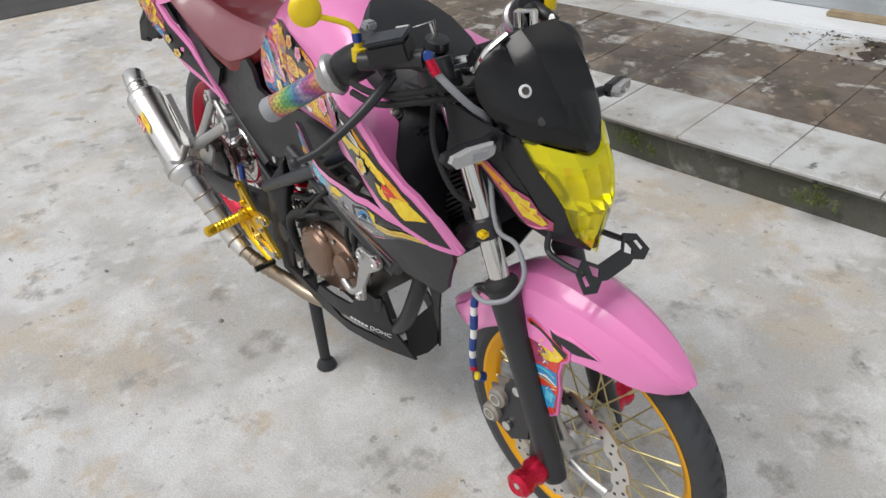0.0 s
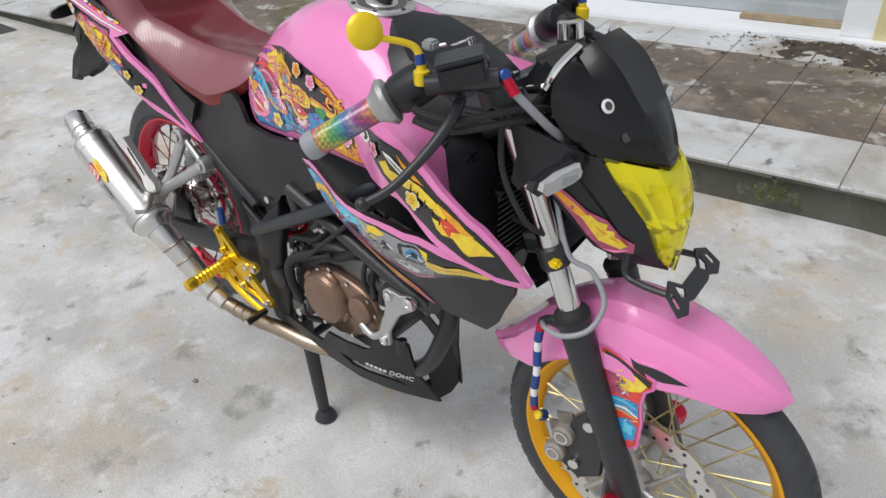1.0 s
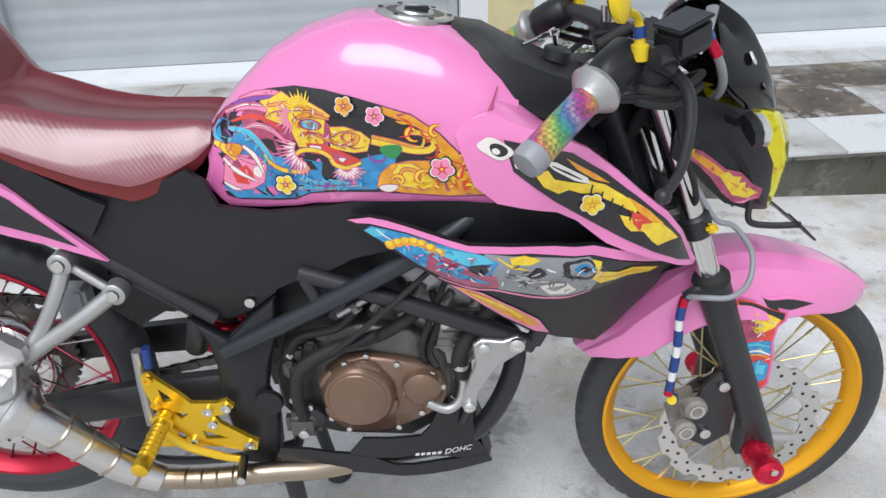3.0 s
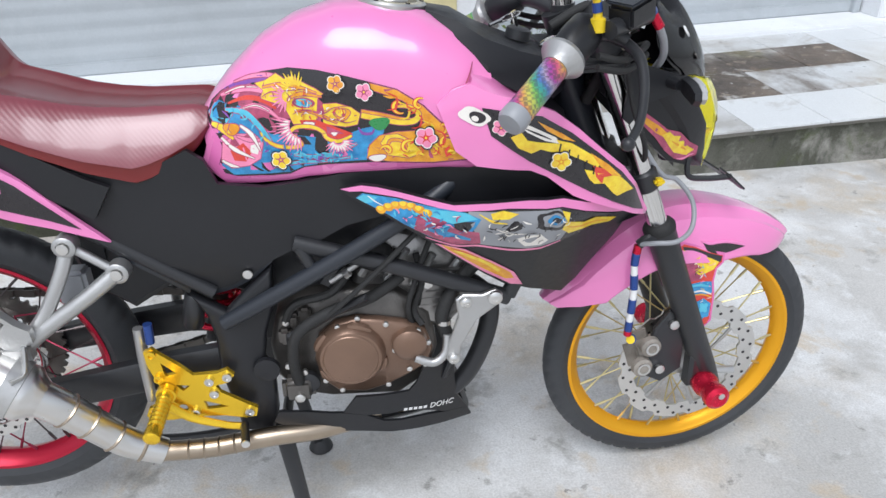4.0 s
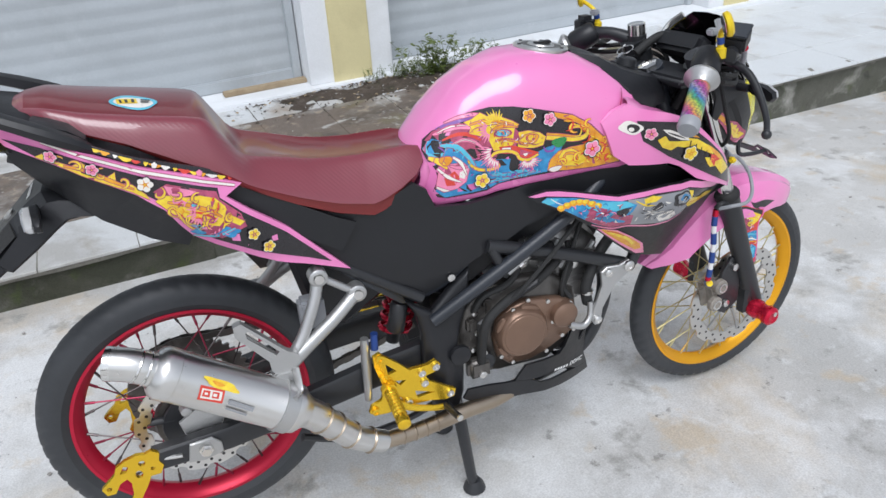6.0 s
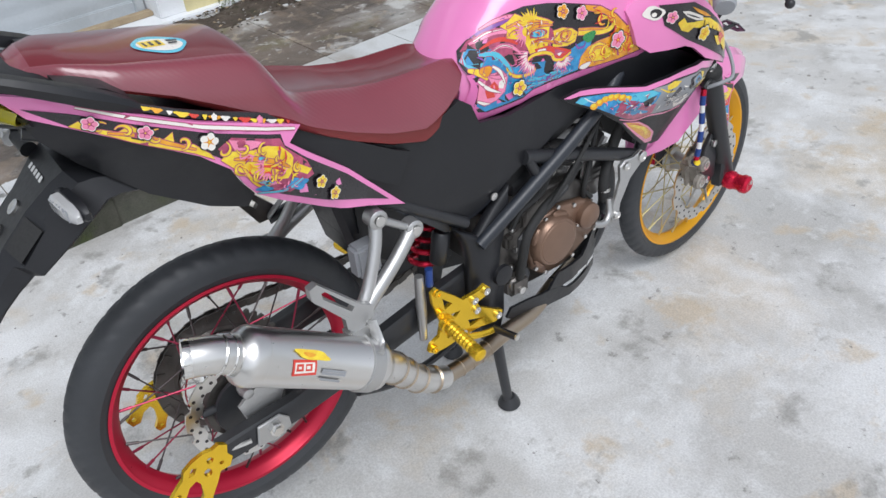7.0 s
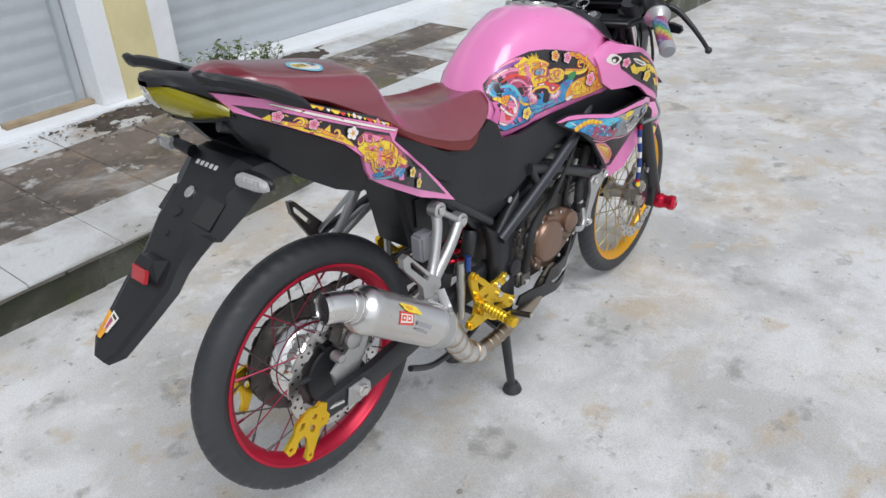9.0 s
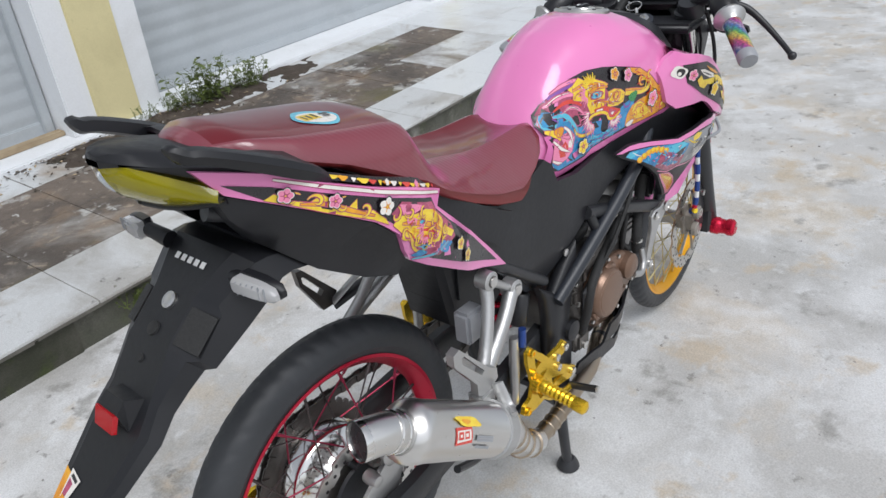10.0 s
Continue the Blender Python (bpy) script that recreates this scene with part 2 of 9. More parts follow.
    "d_white": pm("print_white", (0.84, 0.80, 0.74), 0.28, var=0.08, coat=0.5),
    "d_green": pm("print_green", (0.03, 0.26, 0.07), 0.28, var=0.3, coat=0.5),
    "d_violet": pm("print_violet", (0.22, 0.07, 0.36), 0.28, var=0.3, coat=0.5),
}


def glassy(name, col, rough=0.06, trans=0.9):
    m = bpy.data.materials.new(name)
    m.use_nodes = True
    b = m.node_tree.nodes["Principled BSDF"]
    b.inputs["Base Color"].default_value, b.inputs["Roughness"].default_value = (*col, 1), rough
    b.inputs["Transmission Weight"].default_value, b.inputs["IOR"].default_value = trans, 1.16
    b.inputs["Coat Weight"].default_value, b.inputs["Coat Roughness"].default_value = 0.8, 0.04
    return m


M["lens_yellow"] = glassy("yellow_lens_film", (1.0, 0.96, 0.05), 0.01, 0.92)
M["lens_yellow"].node_tree.nodes["Principled BSDF"].inputs["IOR"].default_value = 1.06
M["lens_dark_yellow"] = glassy("smoked_yellow_lens", (0.62, 0.55, 0.012), 0.04, 0.62)
M["lens_clear"] = glassy("clear_lens", (0.80, 0.80, 0.80), 0.12, 0.5)
M["lens_red"] = glassy("red_reflector", (0.55, 0.010, 0.018), 0.12, 0.2)


def ribs(m, period, axis, strength=0.5):
    """Adds pressed ribs to a material, across the given object axis."""
    n, l = m.node_tree.nodes, m.node_tree.links
    b = n["Principled BSDF"]
    tc, mp, w, bp = n.new("ShaderNodeTexCoord"), n.new("ShaderNodeMapping"), n.new("ShaderNodeTexWave"), n.new("ShaderNodeBump")
    mp.inputs["Rotation"].default_value = axis
    w.inputs["Scale"].default_value = 1 / period / 3.14159
    w.bands_direction = "X"
    bp.inputs["Strength"].default_value, bp.inputs["Distance"].default_value = strength, 0.003
    l.new(tc.outputs["Object"], mp.inputs["Vector"])
    l.new(mp.outputs["Vector"], w.inputs["Vector"])
    l.new(w.outputs["Fac"], bp.inputs["Height"])
    l.new(bp.outputs["Normal"], b.inputs["Normal"])
    return m


ribs(M["seat_side"], 0.0052, (0, radians(42), 0), 0.06)


def rainbow(name):
    """Clear grip sleeve over a wrap printed with slanting rainbow stripes."""
    m = bpy.data.materials.new(name)
    m.use_nodes = True
    n, l = m.node_tree.nodes, m.node_tree.links
    tc, dot, w, add, fr = n.new("ShaderNodeTexCoord"), n.new("ShaderNodeVectorMath"), n.new("ShaderNodeTexNoise"), n.new("ShaderNodeMath"), n.new("ShaderNodeMath")
    dot.operation, add.operation, fr.operation = "DOT_PRODUCT", "MULTIPLY_ADD", "FRACT"
    dot.inputs[1].default_value = (17.0, -4.0, 9.0)
    w.inputs["Scale"].default_value, w.inputs["Detail"].default_value = 60, 3
    add.inputs[1].default_value = 0.35
    l.new(tc.outputs["Object"], dot.inputs[0])
    l.new(tc.outputs["Object"], w.inputs["Vector"])
    l.new(w.outputs["Fac"], add.inputs[0])
    l.new(dot.outputs["Value"], add.inputs[2])
    l.new(add.outputs[0], fr.inputs[0])
    r = ramp(n, [(0.0, (0.30, 0.04, 0.28)), (0.14, (0.50, 0.07, 0.16)), (0.26, (0.62, 0.33, 0.06)), (0.38, (0.50, 0.50, 0.08)), (0.50, (0.12, 0.38, 0.08)), (0.62, (0.04, 0.30, 0.24)), (0.74, (0.06, 0.14, 0.40)), (0.86, (0.34, 0.28, 0.40)), (1.0, (0.30, 0.04, 0.28))])
    l.new(fr.outputs[0], r.inputs["Fac"])
    b = n["Principled BSDF"]
    # dark woven checks over the colours
    ck, dark = n.new("ShaderNodeTexChecker"), n.new("ShaderNodeMix")
    ck.inputs["Scale"].default_value = 190
    dark.data_type = "RGBA"
    l.new(tc.outputs["Object"], ck.inputs["Vector"])
    wk = n.new("ShaderNodeMath")
    wk.operation = "MULTIPLY"
    l.new(ck.outputs["Fac"], wk.inputs[0])
    l.new(w.outputs["Fac"], wk.inputs[1])
    l.new(wk.outputs[0], dark.inputs["Factor"])
    l.new(r.outputs["Color"], dark.inputs["A"])
    dark.inputs["B"].default_value = (0.05, 0.04, 0.06, 1)
    l.new(dark.outputs["Result"], b.inputs["Base Color"])
    b.inputs["Roughness"].default_value, b.inputs["Coat Weight"].default_value = 0.3, 0.7
    return m


M["rainbow"] = rainbow("rainbow_grip_wrap")


# ---- building helpers ----
def part(name, bm, material, parent=None, label="", sharp=38, m=None):
    """Links a bmesh as one mesh object under a thing or a part."""
    if m is not None:
        bm.transform(m)
    bmesh.ops.recalc_face_normals(bm, faces=bm.faces)
    for f in bm.faces:
        f.smooth = True
    for e in bm.edges:
        if len(e.link_faces) == 2 and e.calc_face_angle(0) > radians(sharp):
            e.smooth = False
    me = bpy.data.meshes.new(name)
    bm.to_mesh(me)
    bm.free()
    for q in material if isinstance(material, (list, tuple)) else [material]:
        me.materials.append(M[q])
    ob = new(name, me)
    ob.parent = parent
    if label:
        ob["label"] = label
    return ob


def spline(pts, per=8):
    """A smooth run of points through the given ones."""
    p = [Vector(q) for q in pts]
    if len(p) < 3:
        return p
    out = []
    for i in range(len(p) - 1):
        a, b, c, d = p[max(i - 1, 0)], p[i], p[i + 1], p[min(i + 2, len(p) - 1)]
        for k in range(per):
            t = k / per
            out.append(0.5 * ((2 * b) + (c - a) * t + (2 * a - 5 * b + 4 * c - d) * t * t + (3 * b - 3 * c + d - a) * t ** 3))
    return out + [p[-1]]


def skin(bm, rings, caps=True, closed=True):
    """Faces between successive rings of points."""
    vs = [[bm.verts.new(q) for q in r] for r in rings]
    k = len(vs[0])
    for a, b in zip(vs, vs[1:]):
        for j in range(k if closed else k - 1):
            bm.faces.new((a[j], a[(j + 1) % k], b[(j + 1) % k], b[j]))
    if caps and closed:
        bm.faces.new(vs[0][::-1])
        bm.faces.new(vs[-1])
    return vs


def tube(bm, pts, r, seg=10, per=8, smooth=True, flat=1.0):
    """A round bar along points; r is a radius or one for each point."""
    p = spline(pts, per) if smooth else [Vector(q) for q in pts]
    rs = r if isinstance(r, (list, tuple)) else [r] * len(pts)
    rad = [rs[min(len(rs) - 1, int(i / max(1, len(p) - 1) * (len(rs) - 1)))] + (rs[min(len(rs) - 1, int(i / max(1, len(p) - 1) * (len(rs) - 1)) + 1)] - rs[min(len(rs) - 1, int(i / max(1, len(p) - 1) * (len(rs) - 1)))]) * ((i / max(1, len(p) - 1) * (len(rs) - 1)) % 1) for i in range(len(p))]
    rings, side = [], None
    for i, q in enumerate(p):
        d = (p[min(i + 1, len(p) - 1)] - p[max(i - 1, 0)]).normalized()
        if side is None:
            side = d.orthogonal().normalized()
        side = (side - d * side.dot(d)).normalized()
        up = d.cross(side)
        rings.append([q + rad[i] * (math.cos(2 * math.pi * j / seg) * side + flat * math.sin(2 * math.pi * j / seg) * up) for j in range(seg)])
    skin(bm, rings)
    return bm


def bar(pts, r, seg=10, per=8, smooth=True, flat=1.0):
    return tube(bmesh.new(), pts, r, seg, per, smooth, flat)


def lathe(profile, origin, axis, seg=32, bm=None):
    """A turned body: (distance along the axis, radius) from one end to the other."""
    bm = bm or bmesh.new()
    d = Vector(axis).normalized()
    s = d.orthogonal().normalized()
    u = d.cross(s)
    o = Vector(origin)
    skin(bm, [[o + d * h + max(r, 1e-4) * (math.cos(2 * math.pi * j / seg) * s + math.sin(2 * math.pi * j / seg) * u) for j in range(seg)] for h, r in profile])
    return bm


def polygon_fill(bm, outline, lift, step=0.0):
    """Fills a flat outline, cut to a grid of the given step, and lifts each point to space."""
    from_2d = [Vector((a, b, 0)) for a, b in outline]
    vs = [bm.verts.new(q) for q in from_2d]
    face = bm.faces.new(vs)
    faces = bmesh.ops.triangulate(bm, faces=[face])["faces"]
    geom = vs + faces + list({e for f in faces for e in f.edges})
    if step:
        for ax in (0, 1):
            lo, hi = min(q[ax] for q in from_2d), max(q[ax] for q in from_2d)
            k = math.ceil(lo / step) * step
            while k < hi:
                no = Vector((1, 0, 0)) if ax == 0 else Vector((0, 1, 0))
                geom = bmesh.ops.bisect_plane(bm, geom=geom, plane_co=no * k, plane_no=no, dist=1e-6)["geom"]
                k += step
    verts = [g for g in geom if isinstance(g, bmesh.types.BMVert)]
    faces = [g for g in geom if isinstance(g, bmesh.types.BMFace)]
    for v in verts:
        v.co = lift(v.co.x, v.co.y)
    return faces


def plate(outline, y0, y1, bevel=0.0015, bm=None):
    """A flat plate in the side plane, cut to an outline of (x, z), from y0 to y1."""
    bm = bm or bmesh.new()
    vs = [bm.verts.new((a, y0, b)) for a, b in outline]
    f = bm.faces.new(vs)
    r = bmesh.ops.extrude_face_region(bm, geom=[f])
    for v in [g for g in r["geom"] if isinstance(g, bmesh.types.BMVert)]:
        v.co.y = y1
    if bevel:
        ed = [e for e in bm.edges if len(e.link_faces) == 2 and e.calc_face_angle(0) > 0.6]
        bmesh.ops.bevel(bm, geom=ed, offset=bevel, segments=1, affect="EDGES", clamp_overlap=True)
    return bm


def pierced(outline, holes):
    """The outline with holes, each an outline of its own, joined to it by a hair-thin cut."""
    ring = [Vector((a, b)) for a, b in outline]
    for hole in holes:
        h = [Vector((a, b)) for a, b in hole]
        area = lambda p: sum(u.x * v.y - v.x * u.y for u, v in zip(p, p[1:] + p[:1]))
        if area(h) * area(ring) > 0:
            h = h[::-1]
        i, j = min(((i, j) for i in range(len(ring)) for j in range(len(h))), key=lambda q: (ring[q[0]] - h[q[1]]).length)
        h = h[j:] + h[:j]
        side = (h[0] - ring[i]).normalized() * 0.0001
        side = Vector((-side.y, side.x))
        ring = ring[:i + 1] + h + [h[0] + side, ring[i] + side] + ring[i + 1:]
    return [tuple(q) for q in ring]


def disc(a, b, r, k=12, flat=1.0, turn=0.0):
    return blob(a, b, r, r * flat, turn, 0.0, 2, k)


def shell(outline, yf, thick=0.006, step=0.02, s=-1, bm=None):
    """A curved side panel over an outline of (x, z): yf gives its distance from the middle plane, s its side."""
    bm = bm or bmesh.new()
    faces = polygon_fill(bm, outline, lambda a, b: Vector((a, s * yf(a, b), b)), step)
    r = bmesh.ops.extrude_face_region(bm, geom=faces)
    for v in [g for g in r["geom"] if isinstance(g, bmesh.types.BMVert)]:
        v.co.y -= s * thick
    return bm


def lerp(table, x):
    """Value at x in a table of (x, value)."""
    if x <= table[0][0]:
        return table[0][1]
    for (a, p), (b, q) in zip(table, table[1:]):
        if x <= b:
            return p + (q - p) * (x - a) / (b - a)
    return table[-1][1]


def block(x0, x1, y0, y1, z0, z1, bevel=0.004, seg=2, bm=None):
    bm2 = bmesh.new()
    bmesh.ops.create_cube(bm2, size=1)
    for v in bm2.verts:
        v.co = Vector((x0 + (v.co.x + 0.5) * (x1 - x0), y0 + (v.co.y + 0.5) * (y1 - y0), z0 + (v.co.z + 0.5) * (z1 - z0)))
    if bevel:
        bmesh.ops.bevel(bm2, geom=bm2.edges[:], offset=bevel, segments=seg, affect="EDGES", clamp_overlap=True)
    return bm2


def flower(a, b, r, turn=0.0, k=30):
    return [(a + r * (0.66 + 0.34 * abs(math.cos(2.5 * t + turn)) ** 0.7) * math.cos(t), b + r * (0.66 + 0.34 * abs(math.cos(2.5 * t + turn)) ** 0.7) * math.sin(t)) for t in [2 * math.pi * i / k for i in range(k)]]


def blob(a, b, ra, rb, turn=0.0, wob=0.15, lobes=5, k=28, ph=0.0):
    out = []
    for i in range(k):
        t = 2 * math.pi * i / k
        w = 1 + wob * math.sin(lobes * t + ph)
        u, v = ra * w * math.cos(t), rb * w * math.sin(t)
        out.append((a + u * math.cos(turn) - v * math.sin(turn), b + u * math.sin(turn) + v * math.cos(turn)))
    return out


def ribbon(pts, widths, per=6):
    """An outline of a band of varying width along flat points."""
    p = [Vector((q.x, q.y)) for q in spline([(a, b, 0) for a, b in pts], per)]
    left, right = [], []
    for i, q in enumerate(p):
        d = (p[min(i + 1, len(p) - 1)] - p[max(i - 1, 0)]).normalized()
        f = i / (len(p) - 1) * (len(widths) - 1)
        j = min(int(f), len(widths) - 2)
        w = widths[j] + (widths[j + 1] - widths[j]) * (f - j)
        nrm = Vector((-d.y, d.x)) * max(w, 0.0006) / 2
        left.append(tuple(q + nrm))
        right.append(tuple(q - nrm))
    return left + right[::-1]


def strokes(area, keys, count, size, seed):
    """Small curved pen strokes scattered in an outline of (a, b)."""
    r = random.Random(seed)
    lo_a, hi_a, lo_b, hi_b = min(q[0] for q in area), max(q[0] for q in area), min(q[1] for q in area), max(q[1] for q in area)

    def inside(a, b):
        hit = False
        for (x0, y0), (x1, y1) in zip(area, area[1:] + area[:1]):
            if (y0 > b) != (y1 > b) and a < x0 + (x1 - x0) * (b - y0) / (y1 - y0):
                hit = not hit
        return hit

    made = []
    for _ in range(count * 30):
        if len(made) >= count:
            break
        a, b, t, ln = r.uniform(lo_a, hi_a), r.uniform(lo_b, hi_b), r.uniform(0, 6.28), size * r.uniform(0.5, 1.2)
        bend = r.uniform(-1.1, 1.1)
        p = [(a, b), (a + ln * 0.5 * math.cos(t), b + ln * 0.5 * math.sin(t)), (a + ln * (0.5 * math.cos(t) + 0.5 * math.cos(t + bend)), b + ln * (0.5 * math.sin(t) + 0.5 * math.sin(t + bend)))]
        if all(inside(*q) for q in p):
            made.append((r.choice(keys), ribbon(p, [0.0008, size * r.uniform(0.12, 0.28), 0.0008], 4)))
    return made


def decal(name, shapes, lift, parent, label, step=0.02):
    """Printed film: flat coloured shapes laid on a surface one over the other. lift(a, b, h) gives the place h above the surface."""
    bm = bmesh.new()
    slots = []
    for i, (key, outline) in enumerate(shapes):
        if key not in slots:
            slots.append(key)
        h = 0.0010 + min(0.00022, 0.004 / len(shapes)) * i
        for f in polygon_fill(bm, outline, lambda a, b: lift(a, b, h), step):
            f.material_index = slots.index(key)
    return part(name, bm, slots, parent, label, 60)

# ---- yard, raised walk and shop front ----
PLAT = Matrix.Translation((0, 1.365, 0.145)) @ Matrix(((1, 0, 0, 0), (0, 1, 0, 0), (0.02, 0.05, 1, 0), (0, 0, 0, 1))) @ pose(0, 0, 0, 0, 0, 4.0)


def place(bm):
    bm.transform(PLAT)
    return bm


def grid_sheet(x0, x1, y0, y1, nx, ny, zf):
    bm = bmesh.new()
    vs = [[bm.verts.new((x0 + (x1 - x0) * i / nx, y0 + (y1 - y0) * j / ny, zf(x0 + (x1 - x0) * i / nx, y0 + (y1 - y0) * j / ny))) for j in range(ny + 1)] for i in range(nx + 1)]
    for i in range(nx):
        for j in range(ny):
            bm.faces.new((vs[i][j], vs[i + 1][j], vs[i + 1][j + 1], vs[i][j + 1]))
    return bm


gbm = bmesh.new()
skin(gbm, [[Vector((x, -150, z)), Vector((x, 150, z))] for x, z in ((-150, -0.02), (-3.0, -0.02), (0.45, 0.0), (1.27, 0.0265), (1.75, 0.010), (2.6, 0.0), (150, 0.0))], caps=False, closed=False)
ground = part("ground", gbm, "concrete", sharp=80)
tagged(ground, "pale grey trowelled concrete yard with tan and dark stains", "ground", kind="structure")
road = part("road", grid_sheet(-9.0, -3.62, -60, 1.0, 1, 1, lambda x, y: -0.016), "asphalt")
tagged(road, "dark asphalt lane beyond the concrete yard", "road", kind="structure")

walkway = part("platform", place(block(-7, 12, 0.012, 1.6, -0.6, -0.034, 0.004)), "kerb")
tagged(walkway, "raised shop walkway with a mossy grey rendered face", "platform", kind="structure")
bm = block(-7, 0.12, 0.004, 0.03, -0.30, -0.036, 0.003)
part("mossy_face", place(bm), "kerb_damp", walkway, "damp black-green mossy stretch of the kerb face")
rng = random.Random(5)
for i in range(19):
    u = -7 + i
    bm = block(u + 0.0012, u + 0.9988, -0.012 + rng.uniform(-0.004, 0.004), 0.10, -0.034, -0.0015, 0.006)
    bmesh.ops.subdivide_edges(bm, edges=[e for e in bm.edges if abs(e.verts[0].co.x - e.verts[1].co.x) > 0.5], cuts=14)
    for v in bm.verts:
        if v.co.y < 0.03:
            v.co.y += 0.008 * noise.noise(Vector((v.co.x * 7, v.co.z * 12, 1)))
            v.co.z += 0.004 * noise.noise(Vector((v.co.x * 9, 4, v.co.z * 20)))
    part("slab_edge", place(bm), "lip", walkway)
part("grout_bed", place(block(-7, 12, 0.085, 1.6, -0.033, -0.0045, 0)), "grout", walkway)

TILE = 0.33
tile_bm = block(0.0016, TILE - 0.0016, 0.0016, TILE - 0.0016, -0.012, 0, 0.0015, 1)
tile_bm.transform(PLAT.to_3x3().to_4x4())
tile_mesh = bpy.data.meshes.new("tile")
tile_bm.to_mesh(tile_mesh)
tile_bm.free()
tile_mesh.materials.append(M["tile"])
tile_mesh2 = tile_mesh.copy()
tile_mesh2.materials.clear()
tile_mesh2.materials.append(M["tile_clean"])
tile_mesh3 = tile_mesh.copy()
tile_mesh3.materials.clear()
tile_mesh3.materials.append(M["tile_muddy"])
tile_mesh4 = tile_mesh.copy()
tile_mesh4.materials.clear()
tile_mesh4.materials.append(M["tile_edge"])
for i in range(-15, 24):
    for j in range(4):
        if len([o for o in walkway.children if o.name.startswith("tile")]) >= 298:
            break
        u, v = 0.53 + i * TILE, -0.03 + j * TILE
        clean = u > 3.0 or (j == 0 and u > 1.9) or (j == 0 and u > 0.9 and rng.random() < 0.3)
        t = new("tile", tile_mesh2 if clean else tile_mesh4 if j == 0 else tile_mesh3 if j < 3 and u < (1.9 if j == 1 else 2.6) + rng.uniform(-0.5, 0.4) else tile_mesh)
        t.parent = walkway
        t.matrix_basis = Matrix.Translation(PLAT @ Vector((u, v, rng.uniform(-0.0012, 0.0008))))

sill = part("shutter_sill", place(block(-7, 12, 1.19, 1.6, -0.01, 0.022, 0.006)), "wall_white")
tagged(sill, "low white painted sill below the roller shutters", "sill", kind="structure")
wall = part("wall_north", place(block(-7, 12, 1.52, 1.72, -0.3, 3.4, 0.0)), "wall_white")
tagged(wall, "white rendered shop front wall", "wall", kind="structure")
beam = part("trim", place(block(-7, 12, 1.22, 1.52, 2.62, 3.4, 0.01)), "wall_white")
tagged(beam, "white painted lintel over the shutters", "trim", kind="structure")


def column(u):
    c = part("column", place(block(u, u + 0.48, 1.25, 1.53, 0.018, 2.62, 0.006)), "wall_white")
    tagged(c, "white square shop column with a pale yellow stripe", "column", "shop front columns", "structure")
    part("yellow_stripe", place(block(u + 0.13, u + 0.35, 1.238, 1.26, 0.016, 2.615, 0.004)), "wall_yellow", c, "pale yellow painted stripe")
    return c


def shutter(u0, u1):
    s = part("roller_shutter", place(block(u0, u1, 1.43, 1.455, 0.022, 0.085, 0.006)), "shutter")
    tagged(s, "closed light grey steel roller shutter", "roller shutter", "shop front shutters", "structure")
    bm = bmesh.new()
    skin(bm, [[Vector((u, 1.442 + 0.0016 * math.cos(2 * math.pi * k / 8), 0.08 * k / 8)) for k in range(9)] for u in (u0, u1)], caps=False, closed=False)
    bm.transform(PLAT)
    for f in bm.faces:
        f.smooth = True
    me = bpy.data.meshes.new("slat")
    bm.to_mesh(me)
    bm.free()
    me.materials.append(M["shutter"])
    for k in range(32):
        o = new("slat", me)
        o.parent = s
        o.matrix_basis = Matrix.Translation((0, 0, 0.085 + 0.08 * k))
    part("guide_rail", place(block(u0 - 0.004, u0 + 0.04, 1.40, 1.47, 0.022, 2.62, 0.004)), "shutter", s)
    part("guide_rail", place(block(u1 - 0.04, u1 + 0.004, 1.40, 1.47, 0.022, 2.62, 0.004)), "shutter", s)
    return s


STEP = 2.77
for k in range(-2, 4):
    column(0.90 + STEP * k)
    shutter(1.39 + STEP * k, 0.89 + STEP * (k + 1))

plank = part("plank", place(block(0.45, 0.90, 1.33, 1.385, 0.0222, 0.045, 0.004)), "plank")
tagged(plank, "weathered brown plank lying at the shutter's foot", "plank")

# damp soil and litter washed along the sill
bm = grid_sheet(0.45, 2.6, 0.88, 1.185, 80, 14, lambda x, y: 0)
for v in bm.verts:
    e = min(1, (v.co.x - 0.45) / 0.3, (2.6 - v.co.x) / 0.8) * max(0, min(1, (v.co.y - 0.88) / 0.2))
    h = 0.5 + 0.9 * noise.noise(Vector((v.co.x * 5, v.co.y * 6, 0))) + 0.6 * noise.noise(Vector((v.co.x * 19, v.co.y * 19, 2)))
    v.co.z = -0.004 + 0.018 * max(0, e) * max(0, h)
soil = part("soil_litter", place(bm), "soil")
tagged(soil, "damp dark soil washed along the sill", "soil", kind="stuff")


